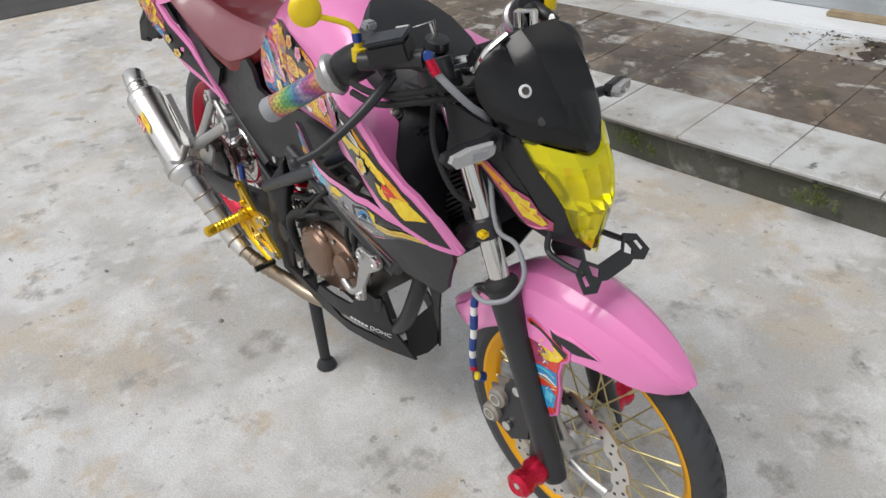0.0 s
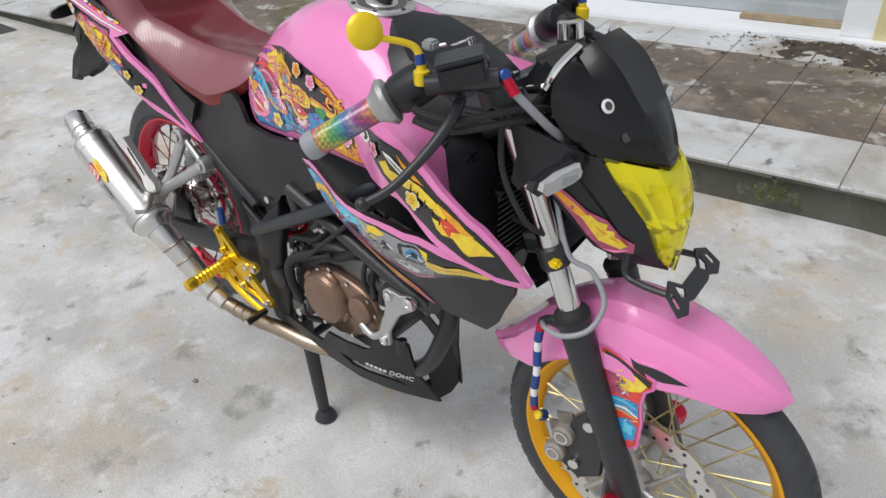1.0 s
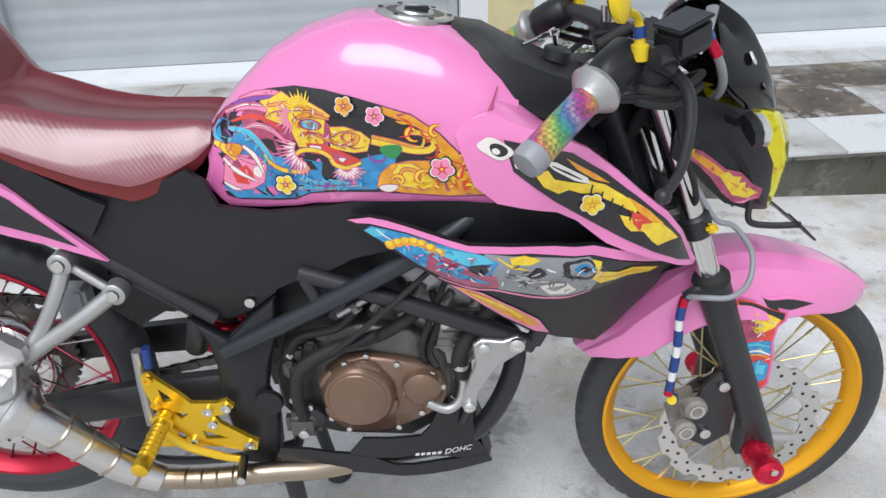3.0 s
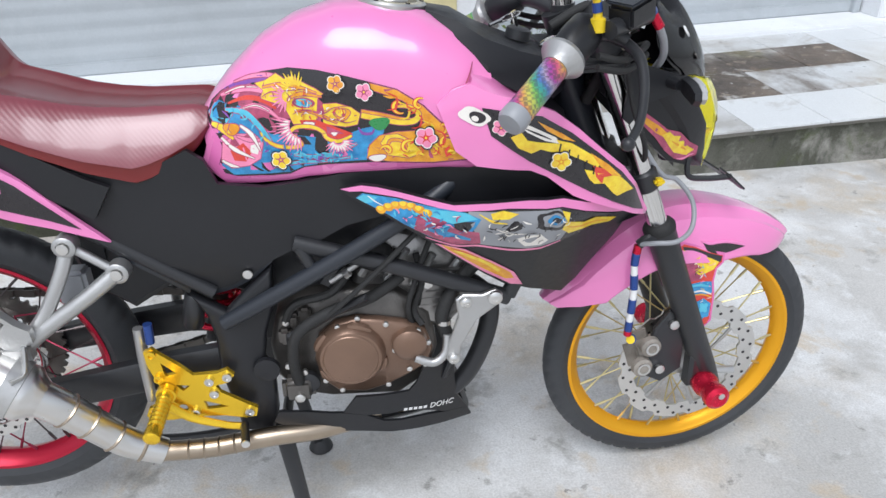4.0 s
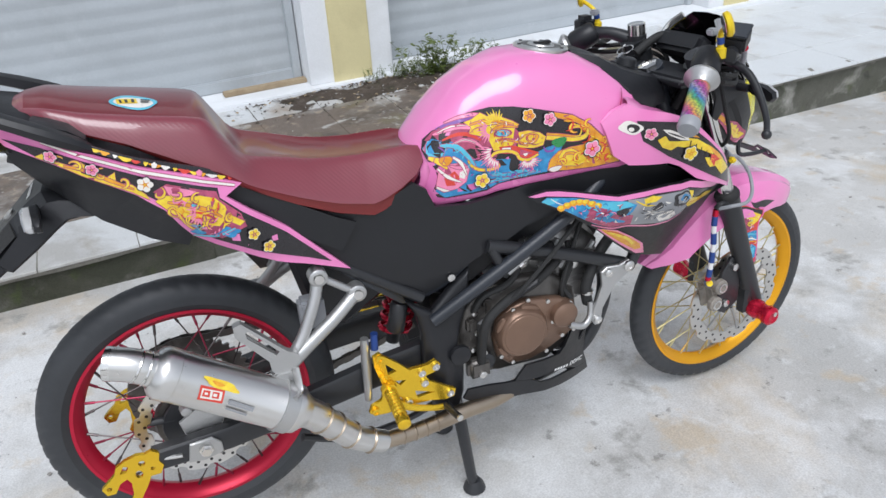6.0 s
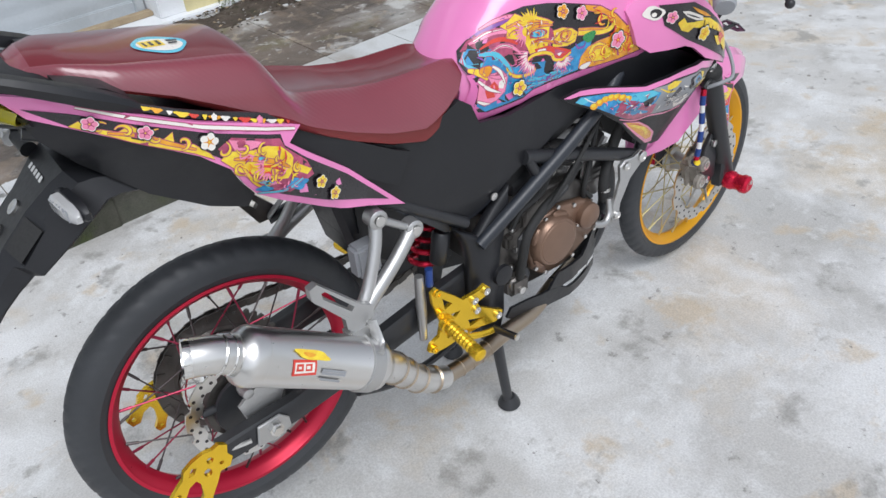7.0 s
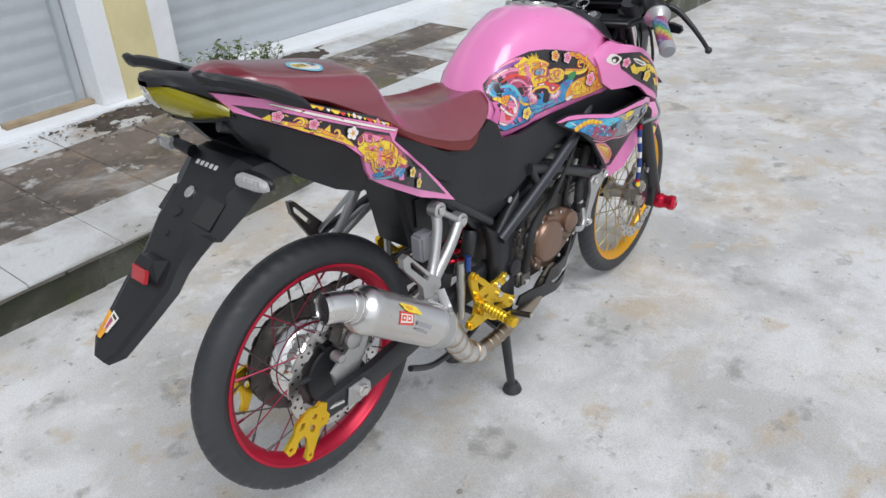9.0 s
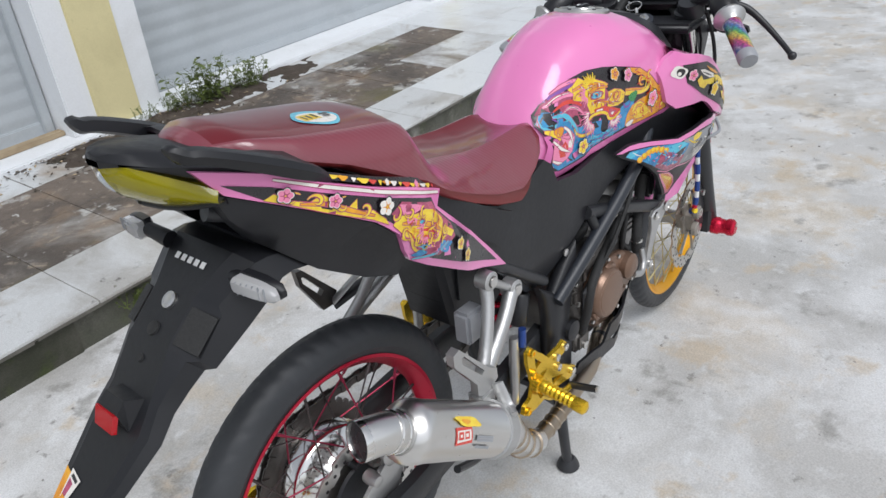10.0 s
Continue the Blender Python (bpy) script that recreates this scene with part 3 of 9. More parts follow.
def weed(u, v, z, size, count, seed, label):
    """A straggling weed: thin bent stems with small paired leaves."""
    r = random.Random(seed)
    bm = bmesh.new()
    for _ in range(max(4, count // 5)):
        a, lean = r.uniform(0, 6.28), r.uniform(0.25, 0.9)
        ln = size * r.uniform(0.5, 1.15)
        base = Vector((u + r.gauss(0, size * 0.45), v + r.gauss(0, size * 0.22), z))
        tip = base + Vector((math.cos(a) * lean, math.sin(a) * lean * 0.6, 1.0)).normalized() * ln
        mid = (base + tip) / 2 + Vector((r.gauss(0, 0.10) * ln, r.gauss(0, 0.10) * ln, 0.05 * ln))
        tube(bm, [base, mid, tip], [0.0016, 0.0012, 0.0006], 4, 4)
        path = spline([base, mid, tip], 6)
        for k in range(r.randint(5, 9)):
            p = path[r.randint(2, len(path) - 1)]
            b, el = r.uniform(0, 6.28), r.uniform(-0.3, 0.7)
            lf = size * r.uniform(0.10, 0.24)
            d = Vector((math.cos(b) * math.cos(el), math.sin(b) * math.cos(el), math.sin(el))) * lf
            sd = Vector((-math.sin(b), math.cos(b), r.uniform(-0.4, 0.4))) * lf * r.uniform(0.22, 0.36)
            vs = [bm.verts.new(q) for q in (p, p + d * 0.5 + sd, p + d + Vector((0, 0, -lf * 0.2)), p + d * 0.5 - sd, p + d * 0.5 + Vector((0, 0, -lf * 0.06)))]
            for e in range(4):
                bm.faces.new((vs[e], vs[(e + 1) % 4], vs[4]))
    o = part("weed", place(bm), "leaf", None, label, 80)
    return tagged(o, label, "weed", "weeds by the walkway")


weed(1.38, 1.20, 0.0, 0.07, 90, 1, "low green weeds at the yellow column's foot")
weed(1.24, 1.20, 0.0, 0.07, 90, 2, "low green weeds at the yellow column's foot")
weed(1.46, 1.18, 0.0, 0.11, 120, 3, "low green weeds at the yellow column's foot")
weed(1.58, 1.14, 0.0, 0.20, 240, 7, "straggling green weeds in the damp soil")
weed(1.84, 1.12, 0.0, 0.15, 150, 8, "straggling green weeds in the damp soil")
weed(1.03, -0.045, -0.085, 0.06, 110, 4, "small green weed growing from the slab edge")
weed(0.33, -0.02, -0.09, 0.06, 130, 5, "mossy weed clinging to the kerb face")
weed(0.45, -0.02, -0.10, 0.05, 40, 6, "mossy weed clinging to the kerb face")

# dead leaves and crumbs along the sill
rl = random.Random(21)
bm = bmesh.new()
for _ in range(620):
    q = rl.random() ** 2.6
    a, b = rl.triangular(0.35, 2.0, 1.2), 1.18 - 0.30 * q
    w = rl.uniform(0.004, 0.014)
    c, t = Vector((a, b, rl.uniform(0.001, 0.014 * (1 - q) + 0.003))), rl.uniform(0, 6.28)
    d, e = Vector((math.cos(t), math.sin(t), rl.uniform(-0.4, 0.4))) * w, Vector((-math.sin(t), math.cos(t), rl.uniform(-0.4, 0.4))) * w * rl.uniform(0.3, 0.7)
    vs = [bm.verts.new(p) for p in (c - d, c + e, c + d, c - e, c + Vector((0, 0, w * 0.3)))]
    key = rl.choice((0, 0, 0, 1, 2))
    for k in range(4):
        bm.faces.new((vs[k], vs[(k + 1) % 4], vs[4])).material_index = key
litter = part("leaf_litter", place(bm), ["soil", "plank", "pebble"], None, "", 30)
tagged(litter, "dead brown leaves and crumbs along the sill", "litter", kind="stuff")

# loose chips on the yard
r9 = random.Random(11)
bm = bmesh.new()
for _ in range(240):
    a = Vector((r9.uniform(-1.6, 3.6), r9.uniform(-1.9, 1.2), 0.001))
    sz = 0.0022 + 0.006 * r9.random() ** 3
    q = bmesh.ops.create_icosphere(bm, subdivisions=1, radius=sz)["verts"]
    for v in q:
        v.co = Vector((v.co.x * r9.uniform(0.8, 1.5), v.co.y * r9.uniform(0.8, 1.3), v.co.z * 0.6)) + a
chips = part("grit", bm, "pebble")
tagged(chips, "scattered small grey grit on the concrete", "grit", kind="stuff")

# ---- the motorcycle ----
bike = new("motorcycle")
tagged(bike, "pink and black naked motorcycle with dragon decals on its centre stand", "motorcycle")
RC, FC = Vector((0.006, 0, 0.361)), Vector((1.262, 0, 0.2995))
STEER = Matrix.Translation((1.03, 0, 0.88)) @ Matrix.Rotation(radians(5.0), 4, Vector((-0.376, 0, 0.927))) @ Matrix.Translation((-1.03, 0, -0.88))


def tyre(c, R, w, rim_r, grooves):
    """A tyre with a rounded tread, sidewalls and cut grooves."""
    prof = []
    for k in range(15):
        a = math.pi * (k / 14 - 0.5) * 1.04
        prof.append((w * math.sin(a) * (1.0 if abs(a) < 1.2 else 0.97), R - (R - rim_r - 0.010) * (1 - math.cos(a)) ** 1.05 * 0.84))
    prof = [(-w * 0.72, rim_r + 0.001)] + prof + [(w * 0.72, rim_r + 0.001)]
    bm = bmesh.new()
    N = grooves * 6
    rings = []
    for i in range(N):
        a = 2 * math.pi * i / N
        ring = []
        for j, (y, r) in enumerate(prof):
            ph = (i + (3 if y > 0 else 0) + int(abs(y) / w * 4)) % 6
            cut = 0.0030 if ph == 0 and 0.18 * w < abs(y) < 0.86 * w and r > rim_r + 0.018 else 0.0
            rr = r - cut
            ring.append(Vector((c[0] + rr * math.cos(a), c[1] + y, c[2] + rr * math.sin(a))))
        rings.append(ring)
    vs = [[bm.verts.new(q) for q in r] for r in rings]
    K = len(prof)
    for i in range(N):
        for j in range(K):
            bm.faces.new((vs[i][j], vs[(i + 1) % N][j], vs[(i + 1) % N][(j + 1) % K], vs[i][(j + 1) % K]))
    return bm


def rim(c, r_out, w, depth):
    prof = [(-w, r_out), (-w, r_out - 0.006), (-w * 0.8, r_out - 0.010), (-w * 0.55, r_out - depth * 0.75), (0, r_out - depth), (w * 0.55, r_out - depth * 0.75), (w * 0.8, r_out - 0.010), (w, r_out - 0.006), (w, r_out), (w * 0.7, r_out - 0.004), (-w * 0.7, r_out - 0.004)]
    bm = bmesh.new()
    N = 96
    vs = [[bm.verts.new((c[0] + q * math.cos(2 * math.pi * i / N), c[1] + y, c[2] + q * math.sin(2 * math.pi * i / N))) for y, q in prof] for i in range(N)]
    for i in range(N):
        for j in range(len(prof)):
            bm.faces.new((vs[i][j], vs[(i + 1) % N][j], vs[(i + 1) % N][(j + 1) % len(prof)], vs[i][(j + 1) % len(prof)]))
    return bm


def wave_disc(c, y, r, inner, t, petals, arms):
    """A petal brake disc with drilled rows and a carrier of arms."""
    bm = bmesh.new()
    N = petals * 10

    def edge(a, q):
        return Vector((c[0] + q * math.cos(a), 0, c[2] + q * math.sin(a)))

    out = []
    for i in range(N):
        a = 2 * math.pi * i / N
        ph = (i % 10) / 10
        out.append(r - (0.007 if ph < 0.3 else 0.0))
    for yy in (y - t / 2, y + t / 2):
        o = [bm.verts.new(edge(2 * math.pi * i / N, out[i]) + Vector((0, yy, 0))) for i in range(N)]
        n = [bm.verts.new(edge(2 * math.pi * i / N, inner + (0.006 if (i // 5) % 2 else 0)) + Vector((0, yy, 0))) for i in range(N)]
        for i in range(N):
            bm.faces.new((o[i], o[(i + 1) % N], n[(i + 1) % N], n[i]))
        if yy < y:
            first = (o, n)
        else:
            for i in range(N):
                bm.faces.new((first[0][i], first[0][(i + 1) % N], o[(i + 1) % N], o[i]))
                bm.faces.new((first[1][i], first[1][(i + 1) % N], n[(i + 1) % N], n[i]))
    return bm


def disc_set(wheel, c, y, r, inner, petals, s, m=None):
    d = part("brake_disc", wave_disc(c, y, r, inner, 0.004, petals, 6), "steel", wheel, "drilled petal-edged steel brake disc", m=m)
    hole = bmesh.new()
    for i in range(petals * 4):
        a = 2 * math.pi * (i + 0.4) / (petals * 4)
        q = inner + (r - inner) * (0.35 + 0.38 * (i % 2))
        bmesh.ops.create_cone(hole, cap_ends=True, segments=8, radius1=0.0032, radius2=0.0032, depth=0.0052, matrix=Matrix.Translation((c[0] + q * math.cos(a), y, c[2] + q * math.sin(a))) @ Matrix.Rotation(radians(90), 4, "X"))
    return d, hole


def wheel(name, c, label, R, tw, rim_r, rim_w, rim_key, spoke_keys, hub_r, disc_y, disc_r, disc_in, m=None):
    w = part(name, rim(c, rim_r, rim_w, 0.024), rim_key, bike, label, m=m)
    part("tyre", tyre(c, R, tw, rim_r - 0.002, 54), "rubber", w, "black road tyre with angled grooves", 28, m=m)
    part("hub", lathe([(-0.052, 0.012), (-0.050, hub_r), (-0.042, hub_r + 0.004), (-0.034, hub_r * 0.72), (0, hub_r * 0.55), (0.034, hub_r * 0.72), (0.042, hub_r + 0.004), (0.050, hub_r), (0.052, 0.012)], c, (0, 1, 0), 28), "alloy" if hub_r < 0.05 else "alloy_dark", w, "bare alloy hub", m=m)
    for i in range(36):
        s = 1 if i % 2 else -1
        a = 2 * math.pi * i / 36
        lead = radians(62 if hub_r < 0.05 else 38) * (1 if (i // 2) % 2 else -1)
        p0 = Vector((c[0] + hub_r * math.cos(a + lead), s * 0.040, c[2] + hub_r * math.sin(a + lead)))
        p1 = Vector((c[0] + (rim_r - 0.022) * math.cos(a), s * 0.006, c[2] + (rim_r - 0.022) * math.sin(a)))
        bm = bar([p0, p0.lerp(p1, 0.88)], 0.0015, 6, smooth=False)
        tube(bm, [p0.lerp(p1, 0.87), p1], 0.0027, 6, smooth=False)
        part("spoke", bm, spoke_keys[i % len(spoke_keys)], w, m=m)
    d, hole = disc_set(w, c, disc_y, disc_r, disc_in, 12, -1, m)
    # solid black plugs paint the dark of the drilled holes
    part("hole_shade", hole, "d_black", w, "black plugs that paint the shade of drilled holes", m=m)
    return w


LEAN = Matrix.Translation(RC + Vector((-0.0055, 0.018, 0.0055))) @ Matrix.Rotation(radians(-0.7), 4, "X") @ Matrix.Translation(-RC)
TURNED = Matrix.Translation((1.260, 0.018, 0.2915)) @ Matrix.Rotation(radians(3.0), 4, "Z") @ Matrix.Rotation(radians(1.0), 4, "X") @ Matrix.Translation(-FC)
rear = wheel("rear_wheel", RC, "red spoked rear wheel", 0.2745, 0.033, 0.2185, 0.026, "red_rim", ["spoke_red", "spoke_dark", "spoke_dark", "spoke_red"], 0.074, -0.060, 0.112, 0.084, m=LEAN)
part("hub_drum", lathe([(-0.030, 0.030), (-0.028, 0.050), (-0.010, 0.060), (0.000, 0.072), (0.006, 0.084), (0.012, 0.088), (0.042, 0.090), (0.047, 0.086), (0.050, 0.030)], RC, (0, 1, 0), 48), "chrome", rear, "polished hub drum", m=LEAN)
front = wheel("front_wheel", FC, "gold spoked front wheel", 0.2640, 0.026, 0.2210, 0.020, "gold_rim", ["spoke_gold"], 0.034, -0.054, 0.135, 0.100, m=TURNED)

# carriers, sprocket and chain
for w, c, y, rr, m in ((rear, RC, -0.060, 0.084, LEAN), (front, FC, -0.062, 0.101, TURNED)):
    for i in range(6):
        a = 2 * math.pi * i / 6 + 0.3
        p0 = Vector((c[0] + 0.028 * math.cos(a), y + 0.004, c[2] + 0.028 * math.sin(a)))
        p1 = Vector((c[0] + rr * math.cos(a + 0.45), y + 0.002, c[2] + rr * math.sin(a + 0.45)))
        # rear arms are black instead of alloy, to paint the shadow on that side
        part("disc_arm", bar([p0, p0.lerp(p1, 0.5) + Vector((0, -0.002, 0)), p1], [0.010, 0.0065, 0.008], 8, flat=0.45), "alloy" if w is front else "black_metal", w, m=m)
T = 42
ring = []
for i in range(T * 4):
    a = 2 * math.pi * i / (T * 4)
    q = 0.116 if i % 4 in (0, 1) else 0.109
    ring.append((RC.x + q * math.cos(a), RC.z + q * math.sin(a)))
part("sprocket", plate(ring, 0.050, 0.056, 0), "alloy_dark", rear, "dark toothed rear sprocket", m=LEAN)
# carrier's black also carries the shadow at the rear disc's centre
part("disc_carrier", lathe([(-0.064, 0.026), (-0.0635, 0.062), (-0.058, 0.064), (-0.052, 0.030)], RC, (0, 1, 0), 36), "black_metal", rear, "disc carrier coloured dark for the shadow on it", m=LEAN)
part("sprocket_carrier", lathe([(0.030, 0.075), (0.034, 0.088), (0.049, 0.090), (0.0505, 0.06)], RC, (0, 1, 0), 36), "chrome", rear, "polished sprocket carrier", m=LEAN)
bm = bmesh.new()
fs, rf, rs, rb = Vector((0.47, 0.071, 0.415)), 0.036, RC + Vector((-0.0055, 0, 0.0055)), 0.115
loop = [Vector((rs.x - rb * math.sin(math.pi * k / 20), 0.071, rs.z + rb * math.cos(math.pi * k / 20))) for k in range(21)]
run = [Vector((rs.x, 0.071, rs.z + rb)).lerp(Vector((fs.x, 0.071, fs.z + rf)), k / 26) for k in range(27)]
low = [Vector((rs.x, 0.071, rs.z - rb)).lerp(Vector((fs.x, 0.071, fs.z - rf)), k / 26) for k in range(27)]
path = run[::-1] + loop[1:] + low[1:]
for i, (p, q) in enumerate(zip(path, path[1:])):
    d = (q - p).normalized()
    u = Vector((-d.z, 0, d.x))
    for yy in (-0.006, 0.006) if i % 2 else (-0.0035, 0.0035):
        c0 = [p + u * 0.007 - d * 0.001, q + u * 0.007 + d * 0.001, q - u * 0.007 + d * 0.001, p - u * 0.007 - d * 0.001]
        a = [bm.verts.new(x + Vector((0, yy - 0.001, 0))) for x in c0]
        b = [bm.verts.new(x + Vector((0, yy + 0.001, 0))) for x in c0]
        bm.faces.new(a)
        bm.faces.new(b[::-1])
        for j in range(4):
            bm.faces.new((a[j], a[(j + 1) % 4], b[(j + 1) % 4], b[j]))
part("chain", bm, "alloy_dark", bike, "oily drive chain")

# swingarm
for s in (-1, 1):
    y = s * 0.088
    bm = bmesh.new()
    st = [(0.45, 0.400, 0.036, s * 0.075), (0.34, 0.398, 0.030, s * 0.084), (0.18, 0.376, 0.027, s * 0.092), (0.05, 0.357, 0.024, s * 0.094), (-0.085, 0.353, 0.022, s * 0.094)]
    skin(bm, [[Vector((x, yy + 0.013 * a, z + h * b)) for a, b in ((-1, -0.8), (-0.7, -1), (0.7, -1), (1, -0.8), (1, 0.8), (0.7, 1), (-0.7, 1), (-1, 0.8))] for x, z, h, yy in st])
    arm = part("swingarm", bm, "black_metal", bike, "black box-section swingarm")
    part("axle_block", plate([(-0.028, 0.336), (-0.020, 0.376), (0.020, 0.378), (0.034, 0.362), (0.034, 0.340), (0.0, 0.332)], s * 0.108, s * 0.1145, 0.002), "alloy", arm, "bare alloy chain adjuster")
    part("axle_nut", lathe([(0, 0.013), (0.010, 0.013), (0.0105, 0.009), (0.016, 0.009)], (RC.x, s * 0.1145, RC.z), (0, s, 0), 6), "chrome", arm)
    part("adjuster_bolt", bar([(-0.088, s * 0.098, 0.354), (-0.035, s * 0.111, 0.356)], 0.004, 8, smooth=False), "steel", arm)
    hook = [(-0.084, 0.383), (-0.072, 0.374), (-0.076, 0.357), (-0.070, 0.345), (-0.078, 0.329), (-0.095, 0.329), (-0.105, 0.310), (-0.119, 0.288), (-0.124, 0.275), (-0.135, 0.274), (-0.140, 0.284), (-0.131, 0.300), (-0.129, 0.326), (-0.134, 0.337), (-0.147, 0.331), (-0.158, 0.313), (-0.172, 0.313), (-0.178, 0.328), (-0.168, 0.338), (-0.152, 0.352), (-0.146, 0.367), (-0.129, 0.377), (-0.109, 0.382), (-0.096, 0.379)]
    gaps = [disc(-0.104, 0.362, 0.006, 10), disc(-0.113, 0.340, 0.0065, 10, 1.3), [(-0.134, 0.366), (-0.126, 0.362), (-0.133, 0.351), (-0.143, 0.352)], disc(-0.128, 0.285, 0.0035, 8), disc(-0.166, 0.326, 0.0045, 8), disc(-0.089, 0.345, 0.004, 8)]
    part("bobbin_hook", plate(pierced(hook, gaps), s * 0.101, s * 0.109, 0), "gold", arm, "gold anodised stand hook", 30)
part("axle_bobbin", lathe([(0, 0.011), (0.01, 0.012), (0.024, 0.009), (0.026, 0.004)], (-0.012, -0.07, 0.432), (0, -1, 0), 16), "alloy", bike, "alloy caliper pin")

# rear caliper and its bracket
bm = block(0.000, 0.062, -0.082, -0.038, 0.425, 0.475, 0.010, 3)
bm.transform(Matrix.Translation((0.03, 0, 0.45)) @ Matrix.Rotation(radians(30), 4, "Y") @ Matrix.Translation((-0.03, 0, -0.45)))
cal = part("rear_caliper", bm, "alloy_dark", bike, "dark rear brake caliper")
part("piston_cap", lathe([(0, 0.019), (0.008, 0.019), (0.011, 0.015)], (0.028, -0.080, 0.452), (0, -1, 0), 22), "alloy", cal)
part("caliper_bracket", plate([(-0.02, 0.35), (0.03, 0.352), (0.075, 0.44), (0.05, 0.455), (0.0, 0.42), (-0.03, 0.40)], -0.079, -0.070, 0.002), "alloy", cal)

# centre stand
stand = part("centre_stand", bar([(0.505, -0.075, 0.262), (0.512, -0.078, 0.20), (0.528, -0.083, 0.05), (0.533, -0.084, 0.022)], [0.016, 0.016, 0.014, 0.014], 12, flat=0.8), "black_metal", bike, "black steel centre stand")
part("stand_leg", bar([(0.505, 0.09, 0.262), (0.515, 0.098, 0.20), (0.535, 0.125, 0.05), (0.541, 0.132, 0.022)], [0.014, 0.014, 0.012, 0.012], 12, flat=0.8), "black_metal", stand)
part("stand_bar", bar([(0.508, -0.075, 0.225), (0.508, 0.09, 0.225)], 0.010, 10, smooth=False), "black_metal", stand)
part("stand_lever", bar([(0.508, -0.02, 0.235), (0.40, -0.035, 0.215), (0.28, -0.05, 0.225), (0.18, -0.075, 0.285)], 0.0075, 8), "black_metal", stand)
for x, y in ((0.534, -0.084), (0.543, 0.133)):
    part("stand_foot", lathe([(0, 0.022), (0.006, 0.026), (0.018, 0.022), (0.030, 0.014)], (x, y, 0.0005), (0, 0, 1), 16), "black_metal", stand)
part("stand_brace", bar([(0.515, -0.077, 0.19), (0.465, -0.05, 0.255)], 0.007, 8, smooth=False), "black_metal", stand)

# ---- engine ----
case = [(0.525, 0.505), (0.508, 0.45), (0.512, 0.385), (0.545, 0.345), (0.60, 0.330), (0.715, 0.325), (0.765, 0.36), (0.785, 0.42), (0.775, 0.49), (0.72, 0.535), (0.63, 0.545), (0.56, 0.535)]
eng = part("engine", plate(case, -0.088, 0.088, 0.008), "alloy_dark", bike, "dark alloy engine block", 50)
cover = [(0.590, 0.470), (0.580, 0.425), (0.588, 0.382), (0.614, 0.356), (0.660, 0.350), (0.700, 0.362), (0.735, 0.380), (0.765, 0.398), (0.776, 0.430), (0.764, 0.468), (0.728, 0.486), (0.690, 0.494), (0.655, 0.500), (0.618, 0.494)]
bm = plate(cover, -0.108, -0.086, 0.006)
part("side_cover", bm, "bronze", eng, "bronze painted clutch side cover", 50)
part("clutch_cover", lathe([(0, 0.058), (0.008, 0.057), (0.016, 0.0525), (0.0195, 0.0500), (0.0205, 0.0470), (0.0200, 0.0455), (0.0215, 0.0440), (0.0225, 0.040), (0.0228, 0.002)], (0.640, -0.106, 0.434), (0, -1, 0), 48), "bronze", eng, "round bronze clutch cover", 25)
for a0, a1 in ((0.9, 1.6), (2.3, 2.9), (3.6, 4.2), (5.6, 6.1)):
    part("clutch_flange", bar([(0.640 + 0.0565 * math.cos(a0 + (a1 - a0) * k / 5), -0.112, 0.434 + 0.0565 * math.sin(a0 + (a1 - a0) * k / 5)) for k in range(6)], [0.004, 0.007, 0.008, 0.008, 0.007, 0.004], 8), "bronze", eng)
part("pump_cover", lathe([(0, 0.030), (0.014, 0.028), (0.020, 0.021), (0.021, 0.008)], (0.737, -0.106, 0.448), (0, -1, 0), 28), "bronze", eng, "bronze water pump cover")
part("pump_neck", bar([(0.745, -0.122, 0.425), (0.775, -0.125, 0.415), (0.795, -0.12, 0.43), (0.80, -0.112, 0.46)], [0.0075, 0.0075, 0.007, 0.007], 12), "alloy", eng, "bare alloy coolant pipe")
for a, b in ((0.596, 0.468), (0.588, 0.425), (0.594, 0.384), (0.620, 0.362), (0.698, 0.366), (0.622, 0.488), (0.655, 0.502), (0.700, 0.487), (0.752, 0.470), (0.768, 0.445), (0.762, 0.402), (0.728, 0.470), (0.712, 0.435), (0.735, 0.395)):
    part("cover_bolt", lathe([(0, 0.0046), (0.005, 0.0046), (0.006, 0.003)], (a, -0.107, b), (0, -1, 0), 10), "steel", eng, "steel case bolt")
cyl = [(0.640, 0.525), (0.672, 0.600), (0.720, 0.640), (0.800, 0.612), (0.842, 0.575), (0.838, 0.480), (0.800, 0.440), (0.745, 0.445)]
part("cylinder", plate(cyl, -0.066, 0.066, 0.010), "head_alloy", eng, "grey cylinder and head", 50)
for k in range(4):
    p = Vector((0.665 + 0.042 * k, -0.069, 0.56 - 0.012 * k))
    part("cylinder_rib", bar([p, p + Vector((0.035, -0.004, 0.055))], [0.008, 0.006], 8, smooth=False), "alloy", eng)
part("head_cover", plate([(0.70, 0.60), (0.735, 0.655), (0.815, 0.632), (0.852, 0.585), (0.84, 0.56)], -0.055, 0.055, 0.012), "head_alloy", eng, "grey cam cover")
part("head_side", plate([(0.745, 0.47), (0.762, 0.56), (0.828, 0.552), (0.83, 0.488), (0.80, 0.455)], -0.083, -0.064, 0.008), "head_alloy", eng, "dark cast head side")
part("spark_lead", bar([(0.755, -0.085, 0.60), (0.762, -0.092, 0.55), (0.748, -0.090, 0.50), (0.760, -0.10, 0.475)], 0.0055, 8), "grip_rubber", eng)
